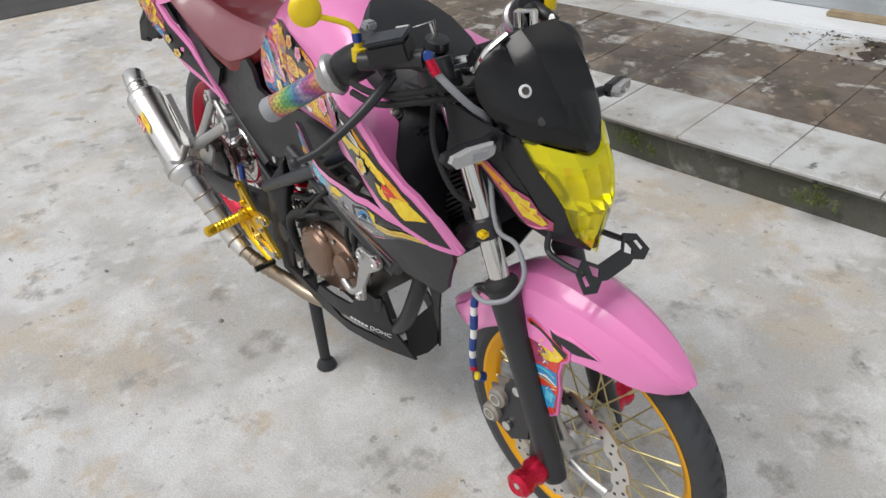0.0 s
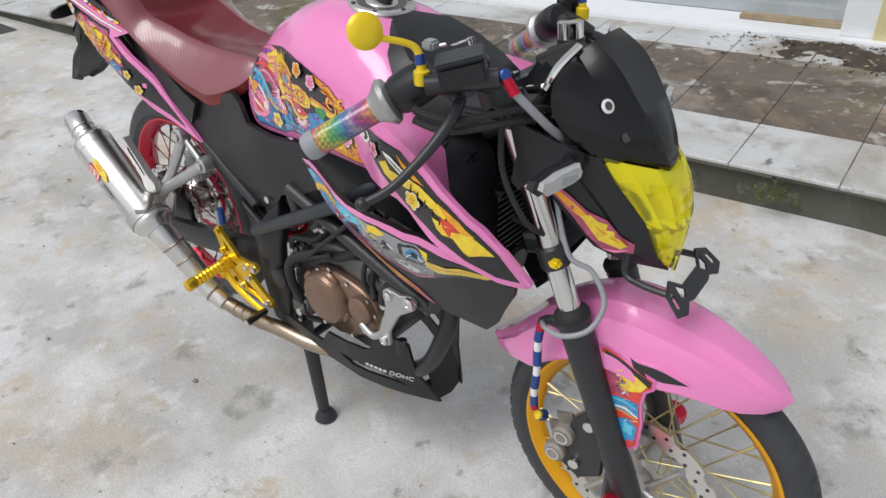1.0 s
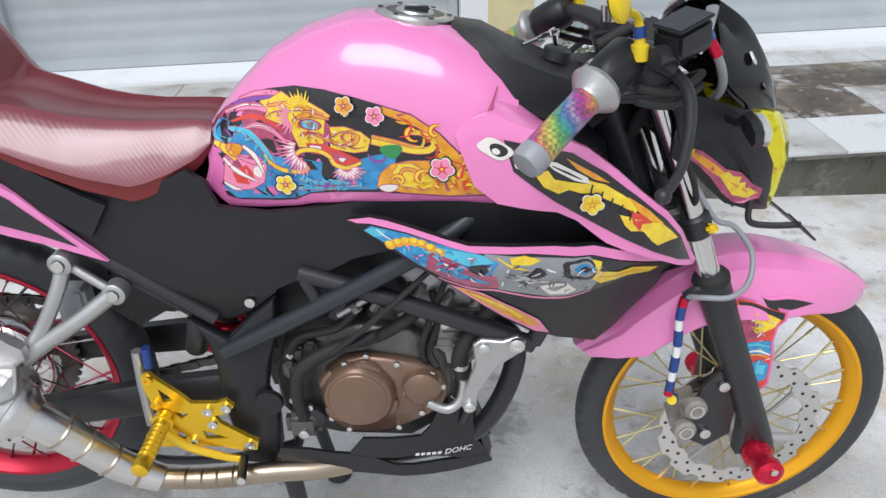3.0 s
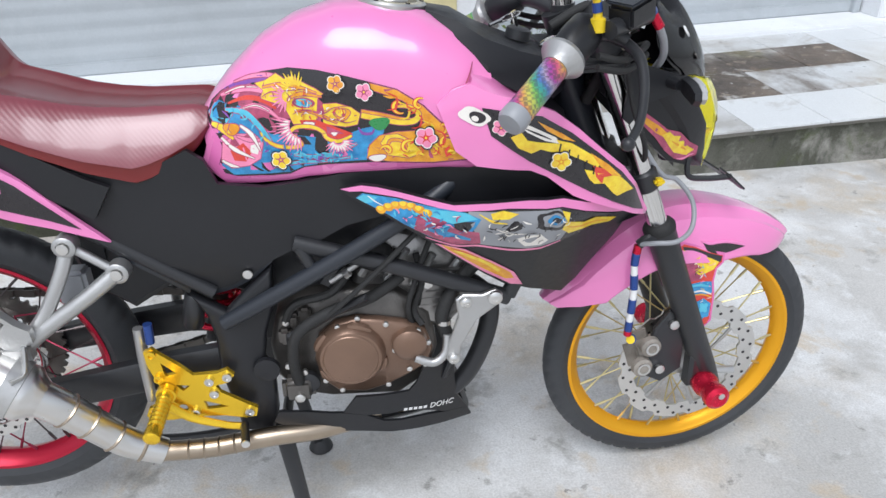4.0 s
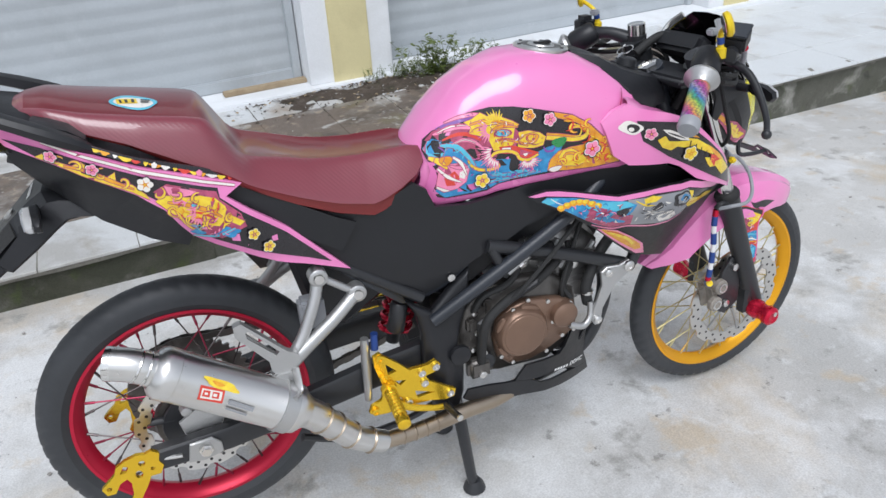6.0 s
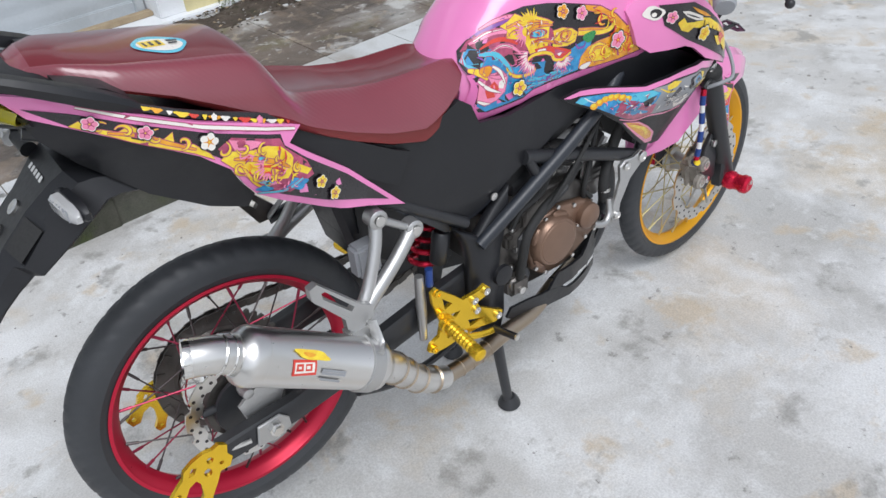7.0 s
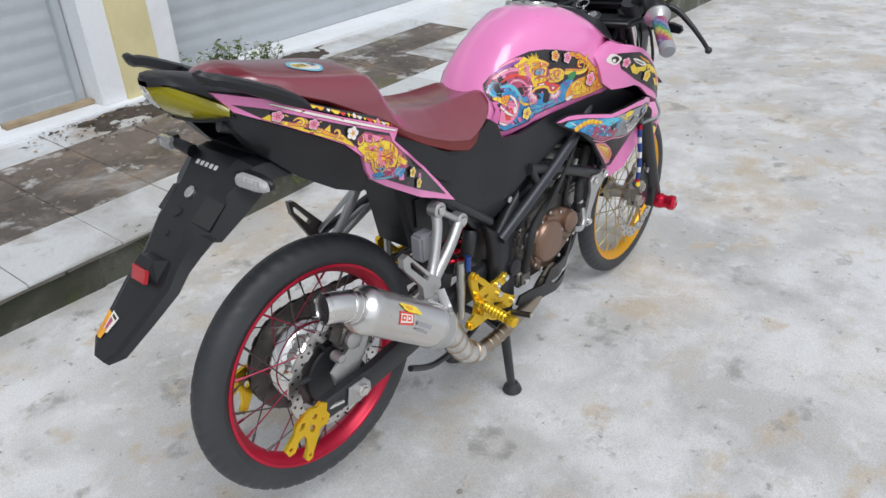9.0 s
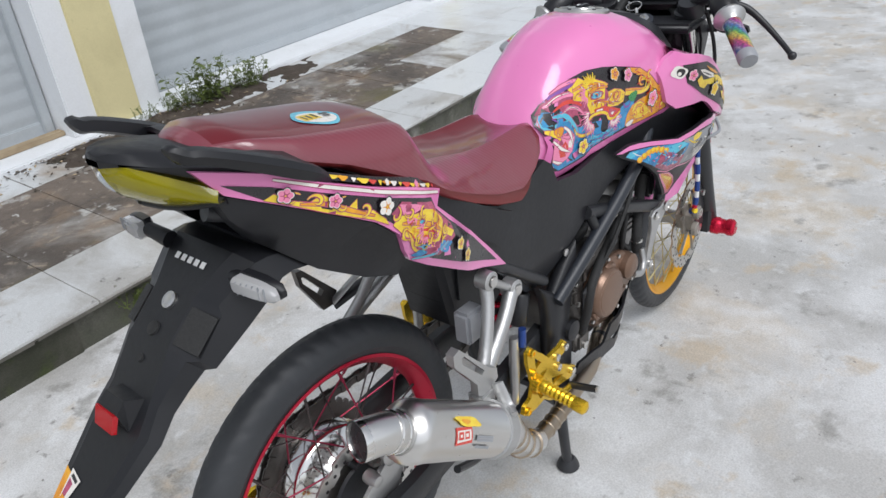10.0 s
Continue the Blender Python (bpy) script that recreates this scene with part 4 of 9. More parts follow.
part("coolant_hose", bar([(0.55, -0.108, 0.385), (0.548, -0.122, 0.44), (0.56, -0.124, 0.49), (0.61, -0.115, 0.52), (0.68, -0.10, 0.535), (0.73, -0.09, 0.565)], 0.0095, 10), "grip_rubber", eng, "black coolant hose")
part("breather_hose", bar([(0.54, -0.10, 0.50), (0.56, -0.105, 0.535), (0.62, -0.10, 0.55), (0.66, -0.09, 0.60)], 0.007, 8), "grip_rubber", eng)
part("engine_guard_arm", plate([(0.590, 0.512), (0.606, 0.522), (0.672, 0.552), (0.676, 0.540), (0.610, 0.508), (0.594, 0.498), (0.556, 0.478), (0.552, 0.400), (0.540, 0.398), (0.540, 0.486)], -0.122, -0.112, 0.004), "black", eng, "black cast arm round the clutch", 40)
part("coil_bracket", plate([(0.600, 0.566), (0.628, 0.606), (0.640, 0.600), (0.616, 0.556)], -0.100, -0.092, 0.002), "black_metal", eng)
part("injector_rail", bar([(0.618, -0.098, 0.568), (0.676, -0.100, 0.606)], 0.0060, 10, smooth=False), "alloy", eng, "bare alloy rail")
part("rail_nut", lathe([(0, 0.0095), (0.010, 0.0095), (0.011, 0.006)], (0.640, -0.100, 0.580), (0.84, 0, 0.55), 6), "steel", eng)
part("intake_boot", bar([(0.660, -0.060, 0.600), (0.690, -0.078, 0.598), (0.715, -0.080, 0.585)], [0.024, 0.026, 0.022], 18), "grip_rubber", eng, "black rubber intake boot")
for k, (a, b, r) in enumerate(((0.664, 0.600, 0.0255), (0.712, 0.587, 0.0235))):
    part("boot_clamp", lathe([(-0.003, r + 0.0012), (0.003, r + 0.0012)], (a, -0.062 - 0.016 * k, b), (0.85, -0.1, -0.2), 20), "steel", eng)
part("clutch_cable", bar([(0.595, -0.118, 0.505), (0.640, -0.124, 0.545), (0.700, -0.122, 0.600), (0.760, -0.112, 0.655), (0.840, -0.090, 0.720)], 0.0045, 8), "grip_rubber", eng)
part("sensor_lead", bar([(0.745, -0.092, 0.470), (0.738, -0.100, 0.510), (0.752, -0.099, 0.560), (0.775, -0.092, 0.620), (0.800, -0.080, 0.660)], 0.0048, 8), "grip_rubber", eng, "black lead over the head")
part("water_hose", bar([(0.800, -0.100, 0.452), (0.792, -0.104, 0.490), (0.806, -0.098, 0.525), (0.835, -0.086, 0.560), (0.880, -0.070, 0.590)], 0.0115, 12), "grip_rubber", eng, "black water hose")
part("hose_clip", lathe([(-0.004, 0.0128), (0.004, 0.0128)], (0.7945, -0.1035, 0.482), (0.1, 0, 1), 16), "steel", eng)
part("lower_pod", block(0.520, 0.575, -0.116, -0.085, 0.345, 0.392, 0.010, 3), "alloy_dark", eng, "dark oil pump pod")
part("pod_bolt", lathe([(0, 0.0085), (0.004, 0.0085), (0.006, 0.005)], (0.549, -0.116, 0.358), (0, -1, 0), 12), "steel", eng, "steel drain bolt")
for a, b in ((0.545, 0.452), (0.541, 0.500), (0.556, 0.528), (0.600, 0.540), (0.678, 0.535), (0.535, 0.415), (0.560, 0.400)):
    part("case_bolt", lathe([(0, 0.0055), (0.006, 0.0055), (0.007, 0.0030)], (a, -0.100, b), (0, -1, 0), 10), "steel", eng)
for a, b, h in ((0.536, 0.470, 0.030), (0.553, 0.500, 0.026), (0.572, 0.505, 0.034)):
    part("case_lug", block(a - 0.010, a + 0.010, -0.104, -0.080, b - h / 2, b + h / 2, 0.005, 2), "alloy_dark", eng)
for k in range(6):
    z = 0.498 + 0.013 * k
    part("head_fin", block(0.756 + 0.006 * k, 0.826, -0.0855, -0.078, z, z + 0.0045, 0.001), "head_alloy", eng)
part("head_bolt", lathe([(0, 0.009), (0.007, 0.009), (0.008, 0.005)], (0.772, -0.083, 0.545), (0, -1, 0), 8), "steel", eng)
part("head_bolt", lathe([(0, 0.009), (0.007, 0.009), (0.008, 0.005)], (0.815, -0.083, 0.540), (0, -1, 0), 8), "steel", eng)
part("throttle_body", lathe([(0, 0.028), (0.02, 0.032), (0.05, 0.030), (0.055, 0.036), (0.085, 0.036)], (0.675, -0.03, 0.60), (-0.7, 0, 0.55), 20), "alloy_dark", eng)
part("starter_motor", lathe([(0, 0.020), (0.004, 0.026), (0.07, 0.026), (0.075, 0.018)], (0.575, -0.04, 0.555), (0.9, 0, 0.12), 20), "black_metal", eng)
part("oil_filter_cap", lathe([(0, 0.021), (0.012, 0.021), (0.015, 0.016)], (0.562, -0.092, 0.375), (0, -1, 0), 20), "black_metal", eng)
part("gear_cover", lathe([(0, 0.055), (0.02, 0.052), (0.028, 0.04)], (0.62, 0.088, 0.42), (0, 1, 0), 28), "alloy_dark", eng)
part("front_sprocket_cover", plate([(0.42, 0.46), (0.53, 0.47), (0.54, 0.36), (0.45, 0.35)], 0.070, 0.095, 0.006), "black", eng)

eng.location = (0.003, 0, -0.016)

# ---- exhaust ----
hdr = [(0.845, -0.02, 0.495), (0.885, -0.03, 0.455), (0.875, -0.045, 0.385), (0.835, -0.05, 0.305), (0.77, -0.05, 0.262), (0.68, -0.075, 0.262), (0.58, -0.114, 0.268), (0.50, -0.128, 0.274), (0.40, -0.140, 0.272), (0.315, -0.148, 0.280)]
ex = part("exhaust", bar(hdr[4:], 0.0165, 16), "heated", bike, "heat-tinted stainless exhaust pipe")
part("header_pipe", bar(hdr[:6], 0.0168, 16), "black_metal", ex, "blackened header pipe")
part("link_pipe", bar([(0.325, -0.147, 0.279), (0.275, -0.155, 0.312), (0.235, -0.165, 0.362), (0.200, -0.178, 0.412), (0.176, -0.184, 0.438)], [0.0215, 0.024, 0.0255, 0.027, 0.028], 20), "steel", ex, "welded stainless link pipe")
for t in (0.18, 0.36, 0.55, 0.74):
    p = spline([(0.325, -0.147, 0.279), (0.275, -0.155, 0.312), (0.235, -0.165, 0.362), (0.200, -0.178, 0.412), (0.176, -0.184, 0.438)])
    i = int(t * (len(p) - 2))
    part("weld_ring", lathe([(-0.003, 0.0225 + 0.005 * t), (0, 0.0255 + 0.005 * t), (0.003, 0.0225 + 0.005 * t)], p[i], p[i + 1] - p[i], 22), "heated", ex)
for k in (0.44, 0.47, 0.50, 0.53):
    p = spline(hdr)
    i = int((k + 0.42) * (len(p) - 2))
    part("weld_ring", lathe([(-0.002, 0.0165), (0, 0.0182), (0.002, 0.0165)], p[i], p[i + 1] - p[i], 18), "heated", ex)
A, B = Vector((0.171, -0.185, 0.443)), Vector((-0.027, -0.184, 0.589))
L = (B - A).length
part("muffler", lathe([(-0.016, 0.028), (-0.006, 0.034), (0.004, 0.0425), (0.010, 0.0432), (0.036, 0.0432), (0.037, 0.0425), (L - 0.022, 0.0425), (L - 0.021, 0.0434), (L - 0.004, 0.0434), (L + 0.004, 0.040), (L + 0.012, 0.030)], A, B - A, 44), "steel", ex, "brushed stainless muffler can")
d = (B - A).normalized()
end = B + d * 0.004
bm = bmesh.new()
path = [end, end + d * 0.022, end + d * 0.042 + Vector((-0.005, 0.003, -0.002)), end + d * 0.058 + Vector((-0.016, 0.009, -0.006))]
tube(bm, path, [0.0275, 0.0270, 0.0265, 0.0268], 26)
part("outlet", bm, "steel", ex, "polished outlet pipe with an open end")
q = path[-1]
dd = (path[-1] - path[-2]).normalized()
# black disc on the closed pipe end paints the bore's dark inside
part("bore_shade", lathe([(0, 0.0245), (0.0012, 0.0245)], q + dd * 0.0005, dd, 26), "d_black", ex, "black disc painted for the shade inside the outlet")
part("outlet_lip", lathe([(-0.006, 0.0268), (0.001, 0.0274), (0.005, 0.0268), (0.005, 0.0252), (0.0, 0.0245)], q, dd, 26), "chrome", ex)
for h in (0.016, 0.031):
    part("outlet_ring", lathe([(-0.002, 0.0272), (0, 0.0285), (0.002, 0.0272)], end + d * h, d, 26), "chrome", ex)
part("hanger_strap", bar([A + d * 0.024 + Vector((0.012, -0.030, 0.030)), (0.178, -0.196, 0.49), (0.180, -0.178, 0.525)], [0.012, 0.011, 0.010], 10, flat=0.4), "alloy", ex, "alloy muffler strap")
part("muffler_band", lathe([(0.016, 0.0430), (0.017, 0.0460), (0.040, 0.0460), (0.041, 0.0430)], A, B - A, 44), "alloy", ex)


def on_muffler(a, b, h):
    """a along the can from its front, b round it, in metres."""
    u = Vector((0, -1, 0))
    u = (u - d * u.dot(d)).normalized()
    w = d.cross(u)
    ang = -b / 0.0425
    return A + d * a + (0.0425 + h) * (u * math.cos(ang) - w * math.sin(ang)) * 1.0


decal("muffler_badge", [("d_red", [(0.146, 0.000), (0.186, -0.004), (0.190, 0.020), (0.150, 0.022)]), ("d_white", [(0.150, 0.004), (0.183, 0.000), (0.186, 0.016), (0.153, 0.018)]), ("d_red", [(0.155, 0.006), (0.166, 0.005), (0.168, 0.015), (0.157, 0.016)]), ("d_white", [(0.159, 0.0085), (0.165, 0.008), (0.166, 0.0125), (0.160, 0.013)]), ("d_red", [(0.170, 0.005), (0.182, 0.004), (0.183, 0.014), (0.172, 0.015)]), ("d_white", [(0.174, 0.008), (0.179, 0.0075), (0.180, 0.011), (0.175, 0.0115)]), ("d_yellow", blob(0.158, 0.028, 0.030, 0.0070, 0.10, 0.12, 4)), ("d_orange", blob(0.164, 0.028, 0.010, 0.0030, 0.10, 0.12, 3)), ("grey_film", [(0.094, 0.000), (0.138, 0.002), (0.138, 0.010), (0.094, 0.008)]), ("alloy", [(0.097, 0.0035), (0.135, 0.0055), (0.135, 0.0065), (0.097, 0.0045)]), ("grey_film", [(0.100, -0.010), (0.138, -0.007), (0.138, -0.003), (0.100, -0.006)])], on_muffler, ex, "small red, white and yellow maker's badge", 0.008)

# ---- frame, brackets and footrests ----
part("inner_panel", plate([(0.440, 0.545), (0.470, 0.560), (0.545, 0.606), (0.62, 0.640), (0.70, 0.668), (0.80, 0.690), (0.82, 0.650), (0.72, 0.615), (0.62, 0.575), (0.56, 0.540), (0.50, 0.520)], -0.070, 0.070, 0.004), "black", bike, "black inner panel below the tank")
fr = part("frame", bar([(0.452, -0.116, 0.500), (0.565, -0.120, 0.562), (0.70, -0.122, 0.638), (0.79, -0.115, 0.695), (0.90, -0.07, 0.775), (0.985, -0.02, 0.83)], [0.0125, 0.0135, 0.0135, 0.0135, 0.015, 0.018], 12), "frame", bike, "dark steel trellis frame")
part("frame_tube", bar([(0.452, 0.116, 0.500), (0.565, 0.120, 0.562), (0.70, 0.122, 0.638), (0.79, 0.115, 0.695), (0.90, 0.07, 0.775), (0.985, 0.02, 0.83)], 0.0135, 12), "frame", fr)
part("head_tube", bar([(0.985, 0, 0.885), (1.055, 0, 0.70)], 0.030, 18, smooth=False), "frame", fr)
for s in (-1, 1):
    part("cradle_tube", bar([(0.573, s * 0.106, 0.628), (0.70, s * 0.108, 0.585), (0.84, s * 0.106, 0.530), (0.905, s * 0.10, 0.500)], 0.0135, 12), "black_metal", fr)
    part("brace_tube", bar([(0.60, s * 0.115, 0.580), (0.58, s * 0.110, 0.622)], 0.010, 10, smooth=False), "black_metal", fr)
    part("down_tube", bar([(1.0, s * 0.05, 0.74), (0.96, s * 0.085, 0.62), (0.905, s * 0.10, 0.505)], 0.013, 10), "black_metal", fr)
    part("seat_rail", bar([(0.44, s * 0.095, 0.545), (0.34, s * 0.098, 0.620), (0.20, s * 0.095, 0.72), (0.0, s * 0.085, 0.86), (-0.15, s * 0.06, 0.93)], 0.011, 10), "black_metal", fr)
    part("pivot_plate", plate([(0.405, 0.552), (0.455, 0.515), (0.50, 0.560), (0.535, 0.590), (0.530, 0.520), (0.512, 0.470), (0.503, 0.420), (0.515, 0.385), (0.512, 0.310), (0.500, 0.268), (0.450, 0.275), (0.440, 0.330), (0.430, 0.40), (0.432, 0.470), (0.425, 0.512)], s * 0.112, s * 0.086, 0.006), "black", fr, "black frame side plate", 50)
    part("pivot_cap", lathe([(0, 0.022), (0.008, 0.021), (0.010, 0.014)], (0.505, s * 0.112, 0.405), (0, s, 0), 20), "black", fr)
    part("engine_mount", plate([(0.828, 0.527), (0.816, 0.517), (0.820, 0.485), (0.803, 0.432), (0.799, 0.405), (0.808, 0.392), (0.821, 0.398), (0.824, 0.430), (0.850, 0.478), (0.886, 0.505), (0.892, 0.522), (0.880, 0.532), (0.858, 0.524)], s * 0.128, s * 0.118, 0.002), "alloy", fr, "bare alloy engine mount plate")
    for a, b, q in ((0.879, 0.519, 0.0115), (0.832, 0.514, 0.009), (0.811, 0.407, 0.009)):
        part("mount_bolt", lathe([(0, q), (0.006, q), (0.008, q * 0.75), (0.009, q * 0.4), (0.007, q * 0.3)], (a, s * 0.127, b), (0, s, 0), 16), "steel", fr)
    # passenger footrest brackets
    y = s * 0.125
    br = part("footrest_bracket", bar([(0.250, s * 0.112, 0.652), (0.238, y, 0.615), (0.205, s * 0.140, 0.555), (0.168, s * 0.152, 0.510)], [0.0115, 0.0105, 0.0105, 0.013], 12), "alloy", bike, "grey cast alloy passenger footrest bracket")
    part("bracket_arm", bar([(0.313, s * 0.118, 0.605), (0.265, s * 0.133, 0.572), (0.205, s * 0.146, 0.535), (0.168, s * 0.152, 0.510)], [0.0125, 0.0120, 0.0125, 0.014], 12), "alloy", br)
    part("bracket_link", bar([(0.250, s * 0.114, 0.652), (0.313, s * 0.118, 0.605)], 0.007, 10, smooth=False), "alloy", br)
    for a, b in ((0.250, 0.653), (0.314, 0.605)):
        part("bracket_boss", lathe([(0, 0.0165), (0.022, 0.0165), (0.024, 0.014), (0.0245, 0.010), (0.022, 0.010)], (a, s * 0.104, b), (0, s, 0), 20), "alloy", br)
        part("bracket_bolt", lathe([(0, 0.0085), (0.006, 0.0085), (0.007, 0.0035)], (a, s * 0.126, b), (0, s, 0), 12), "steel", br)
    part("footrest_hinge", block(0.140, 0.182, min(s * 0.148, s * 0.176), max(s * 0.148, s * 0.176), 0.488, 0.522, 0.006), "alloy", br)
    if s < 0:
        fold = pierced([(0.095, 0.626), (0.108, 0.630), (0.172, 0.557), (0.190, 0.545), (0.191, 0.526), (0.157, 0.509), (0.142, 0.525), (0.141, 0.545), (0.095, 0.607)], [[(0.112, 0.612), (0.118, 0.612), (0.160, 0.560), (0.154, 0.554), (0.113, 0.600)]])
        part("folded_footrest", plate(fold, -0.172, -0.158, 0), "alloy", br, "folded alloy passenger footrest", 30)
        part("footrest_pad", bar([(0.104, -0.165, 0.604), (0.150, -0.166, 0.548)], 0.0085, 8, smooth=False, flat=0.6), "alloy", br)
    else:
        loop = pierced([(0.139, 0.620), (0.154, 0.617), (0.222, 0.540), (0.208, 0.516), (0.184, 0.516), (0.143, 0.588)], [[(0.149, 0.604), (0.155, 0.603), (0.192, 0.556), (0.184, 0.548), (0.150, 0.592)]])
        part("footrest_plate", plate(loop, 0.222, 0.234, 0), "alloy_dark", br, "lowered dark alloy passenger footrest", 30)
        part("footrest_arm", bar([(0.208, 0.218, 0.520), (0.250, 0.165, 0.566), (0.300, 0.113, 0.617)], [0.015, 0.012, 0.012], 8, smooth=False, flat=0.4), "black_metal", br)
        part("footrest_arm", bar([(0.204, 0.212, 0.530), (0.222, 0.165, 0.585), (0.246, 0.113, 0.650)], [0.011, 0.010, 0.010], 8, smooth=False, flat=0.4), "alloy", br)
    # rider rearset
    ys = s * 0.130 if s < 0 else 0.160
    rs = part("rearset", plate(pierced([(0.325, 0.468), (0.338, 0.474), (0.348, 0.462), (0.372, 0.440), (0.392, 0.418), (0.430, 0.418), (0.446, 0.424), (0.456, 0.412), (0.444, 0.398), (0.424, 0.394), (0.430, 0.380), (0.468, 0.352), (0.484, 0.342), (0.480, 0.326), (0.462, 0.324), (0.430, 0.332), (0.380, 0.335), (0.345, 0.332), (0.318, 0.334), (0.306, 0.344), (0.312, 0.358), (0.332, 0.366), (0.340, 0.392), (0.332, 0.420), (0.326, 0.445)], [[(0.347, 0.446), (0.368, 0.424), (0.350, 0.420)], [(0.362, 0.402), (0.384, 0.398), (0.372, 0.388)], [(0.400, 0.366), (0.440, 0.350), (0.404, 0.348)], disc(0.366, 0.354, 0.008, 10)]), ys - s * 0.004, ys + s * 0.004, 0), "gold", bike, "gold anodised alloy rearset footrest plate")
    for a, b in ((0.337, 0.464), (0.340, 0.418), (0.445, 0.411), (0.416, 0.405), (0.420, 0.380), (0.471, 0.338), (0.318, 0.346), (0.385, 0.345)):
        part("plate_bolt", lathe([(0, 0.0075), (0.006, 0.0075), (0.0065, 0.004), (0.004, 0.0038)], (a, ys + s * 0.004, b), (0, s, 0), 14), "steel" if a > 0.38 else "gold", rs)
    part("pedal_arm", bar([(0.345, s * 0.145, 0.372), (0.38, s * 0.145, 0.342), (0.43, s * 0.143, 0.320), (0.458, s * 0.140, 0.312)], [0.008, 0.007, 0.006, 0.006], 8, flat=0.6), "gold", rs)
    part("pedal_tip", bar([(0.458, s * 0.136, 0.312), (0.468, s * 0.190, 0.318)], 0.0072, 12, smooth=False), "black", rs, "black rubber pedal tip")
    part("pedal_end", lathe([(0, 0.0068), (0.003, 0.0068), (0.004, 0.003)], (0.468, s * 0.190, 0.318), (0.1, s, 0.05), 12), "steel", rs)
    o, ax = Vector((0.348, s * 0.134, 0.392)), Vector((-0.03, s * 1.0, -0.10))
    part("footrest", lathe([(0, 0.016), (0.012, 0.016), (0.013, 0.0125), (0.024, 0.0125)] + [(0.026 + 0.0045 * k, 0.0128 if k % 2 else 0.0112) for k in range(14)] + [(0.092, 0.0128), (0.093, 0.013), (0.102, 0.0125), (0.106, 0.007)], o, ax, 20), "gold", rs, "knurled gold footrest peg")
    part("brake_cylinder", bar([(0.312, s * 0.112, 0.36), (0.316, s * 0.112, 0.44), (0.318, s * 0.112, 0.50)], [0.0075, 0.010, 0.008], 10, smooth=False), "alloy", rs)
    part("light_switch", bar([(0.334, s * 0.118, 0.475), (0.336, s * 0.118, 0.510)], 0.0072, 10, smooth=False), "blue", rs)
shock = part("rear_shock", bar([(0.40, 0.0, 0.40), (0.455, 0.0, 0.60)], 0.014, 14, smooth=False), "black_metal", bike, "red coil spring rear shock")
bm = bmesh.new()
tube(bm, [(0.405 + 0.046 * k / 60 + 0.030 * math.cos(0.72 * k) * 0.95, 0.030 * math.sin(0.72 * k), 0.42 + 0.165 * k / 60 - 0.008 * math.cos(0.72 * k)) for k in range(61)], 0.0058, 8, 3)
part("spring", bm, "red", shock, "red coil spring")
part("battery_tray", block(0.225, 0.30, -0.060, 0.060, 0.575, 0.68, 0.022, 4), "black", bike, "black plastic inner tray")
part("inner_mudguard", plate([(0.20, 0.72), (0.235, 0.55), (0.30, 0.50), (0.40, 0.56), (0.36, 0.68)], -0.055, 0.055, 0.01), "black", bike, "black inner mudguard")
part("fluid_reservoir", block(0.212, 0.258, -0.104, -0.070, 0.540, 0.600, 0.006), "grey_film", bike, "small grey fluid reservoir")
part("shock_tank", lathe([(0, 0.014), (0.004, 0.017), (0.06, 0.017), (0.064, 0.014)], (0.39, -0.07, 0.47), (0.2, 0, 0.9), 18), "black_metal", bike, "black shock reservoir")

# belly cowl
def COWL_Y(a, b):
    return lerp([(0.50, 0.114), (0.60, 0.116), (0.70, 0.106), (0.76, 0.088), (0.80, 0.070), (0.86, 0.038)], a) + 0.16 * (b - 0.25)


bm = bmesh.new()
nose = [(0.826, 0.020, 0.300), (0.844, 0.020, 0.240), (0.852, 0.016, 0.212), (0.800, 0.022, 0.222)]
skin(bm, [[Vector((x - 0.006, -0.040 - 0.05 * (x < 0.80), z)) for x, y, z in nose], [Vector((x, 0, z - 0.004)) for x, y, z in nose], [Vector((x - 0.006, 0.040 + 0.05 * (x < 0.80), z)) for x, y, z in nose]], caps=False, closed=False)
belly = part("belly_cowl", bm, "black", bike, "black belly cowl with white lettering", 30)
for s in (-1, 1):
    for o in ([(0.505, 0.300), (0.523, 0.285), (0.584, 0.270), (0.65, 0.254), (0.724, 0.234), (0.79, 0.220), (0.852, 0.207), (0.843, 0.232), (0.80, 0.246), (0.765, 0.257), (0.72, 0.262), (0.69, 0.270), (0.66, 0.292), (0.62, 0.306), (0.56, 0.318), (0.515, 0.322)],
              [(0.8435, 0.2325), (0.824, 0.275), (0.818, 0.32), (0.817, 0.365), (0.768, 0.392), (0.748, 0.345), (0.735, 0.330), (0.69, 0.335), (0.645, 0.340), (0.622, 0.3065), (0.66, 0.2925), (0.70, 0.288), (0.735, 0.284), (0.775, 0.264), (0.80, 0.2465)]):
        part("cowl_side", shell(o, COWL_Y, 0.006, 0.03, s), "black", belly)
    part("cowl_stay", bar([(0.800, s * 0.080, 0.335), (0.815, s * 0.09, 0.385)], 0.010, 8, smooth=False, flat=0.5), "black", belly)

# ---- tank ----
TOP = [(0.452, 0.815), (0.475, 0.845), (0.50, 0.873), (0.55, 0.918), (0.60, 0.945), (0.66, 0.962), (0.72, 0.962), (0.78, 0.950), (0.83, 0.928), (0.88, 0.895), (0.93, 0.86)]
WID = [(0.452, 0.074), (0.475, 0.086), (0.50, 0.092), (0.56, 0.096), (0.60, 0.101), (0.635, 0.111), (0.70, 0.119), (0.78, 0.128), (0.84, 0.134), (0.88, 0.134), (0.93, 0.12)]
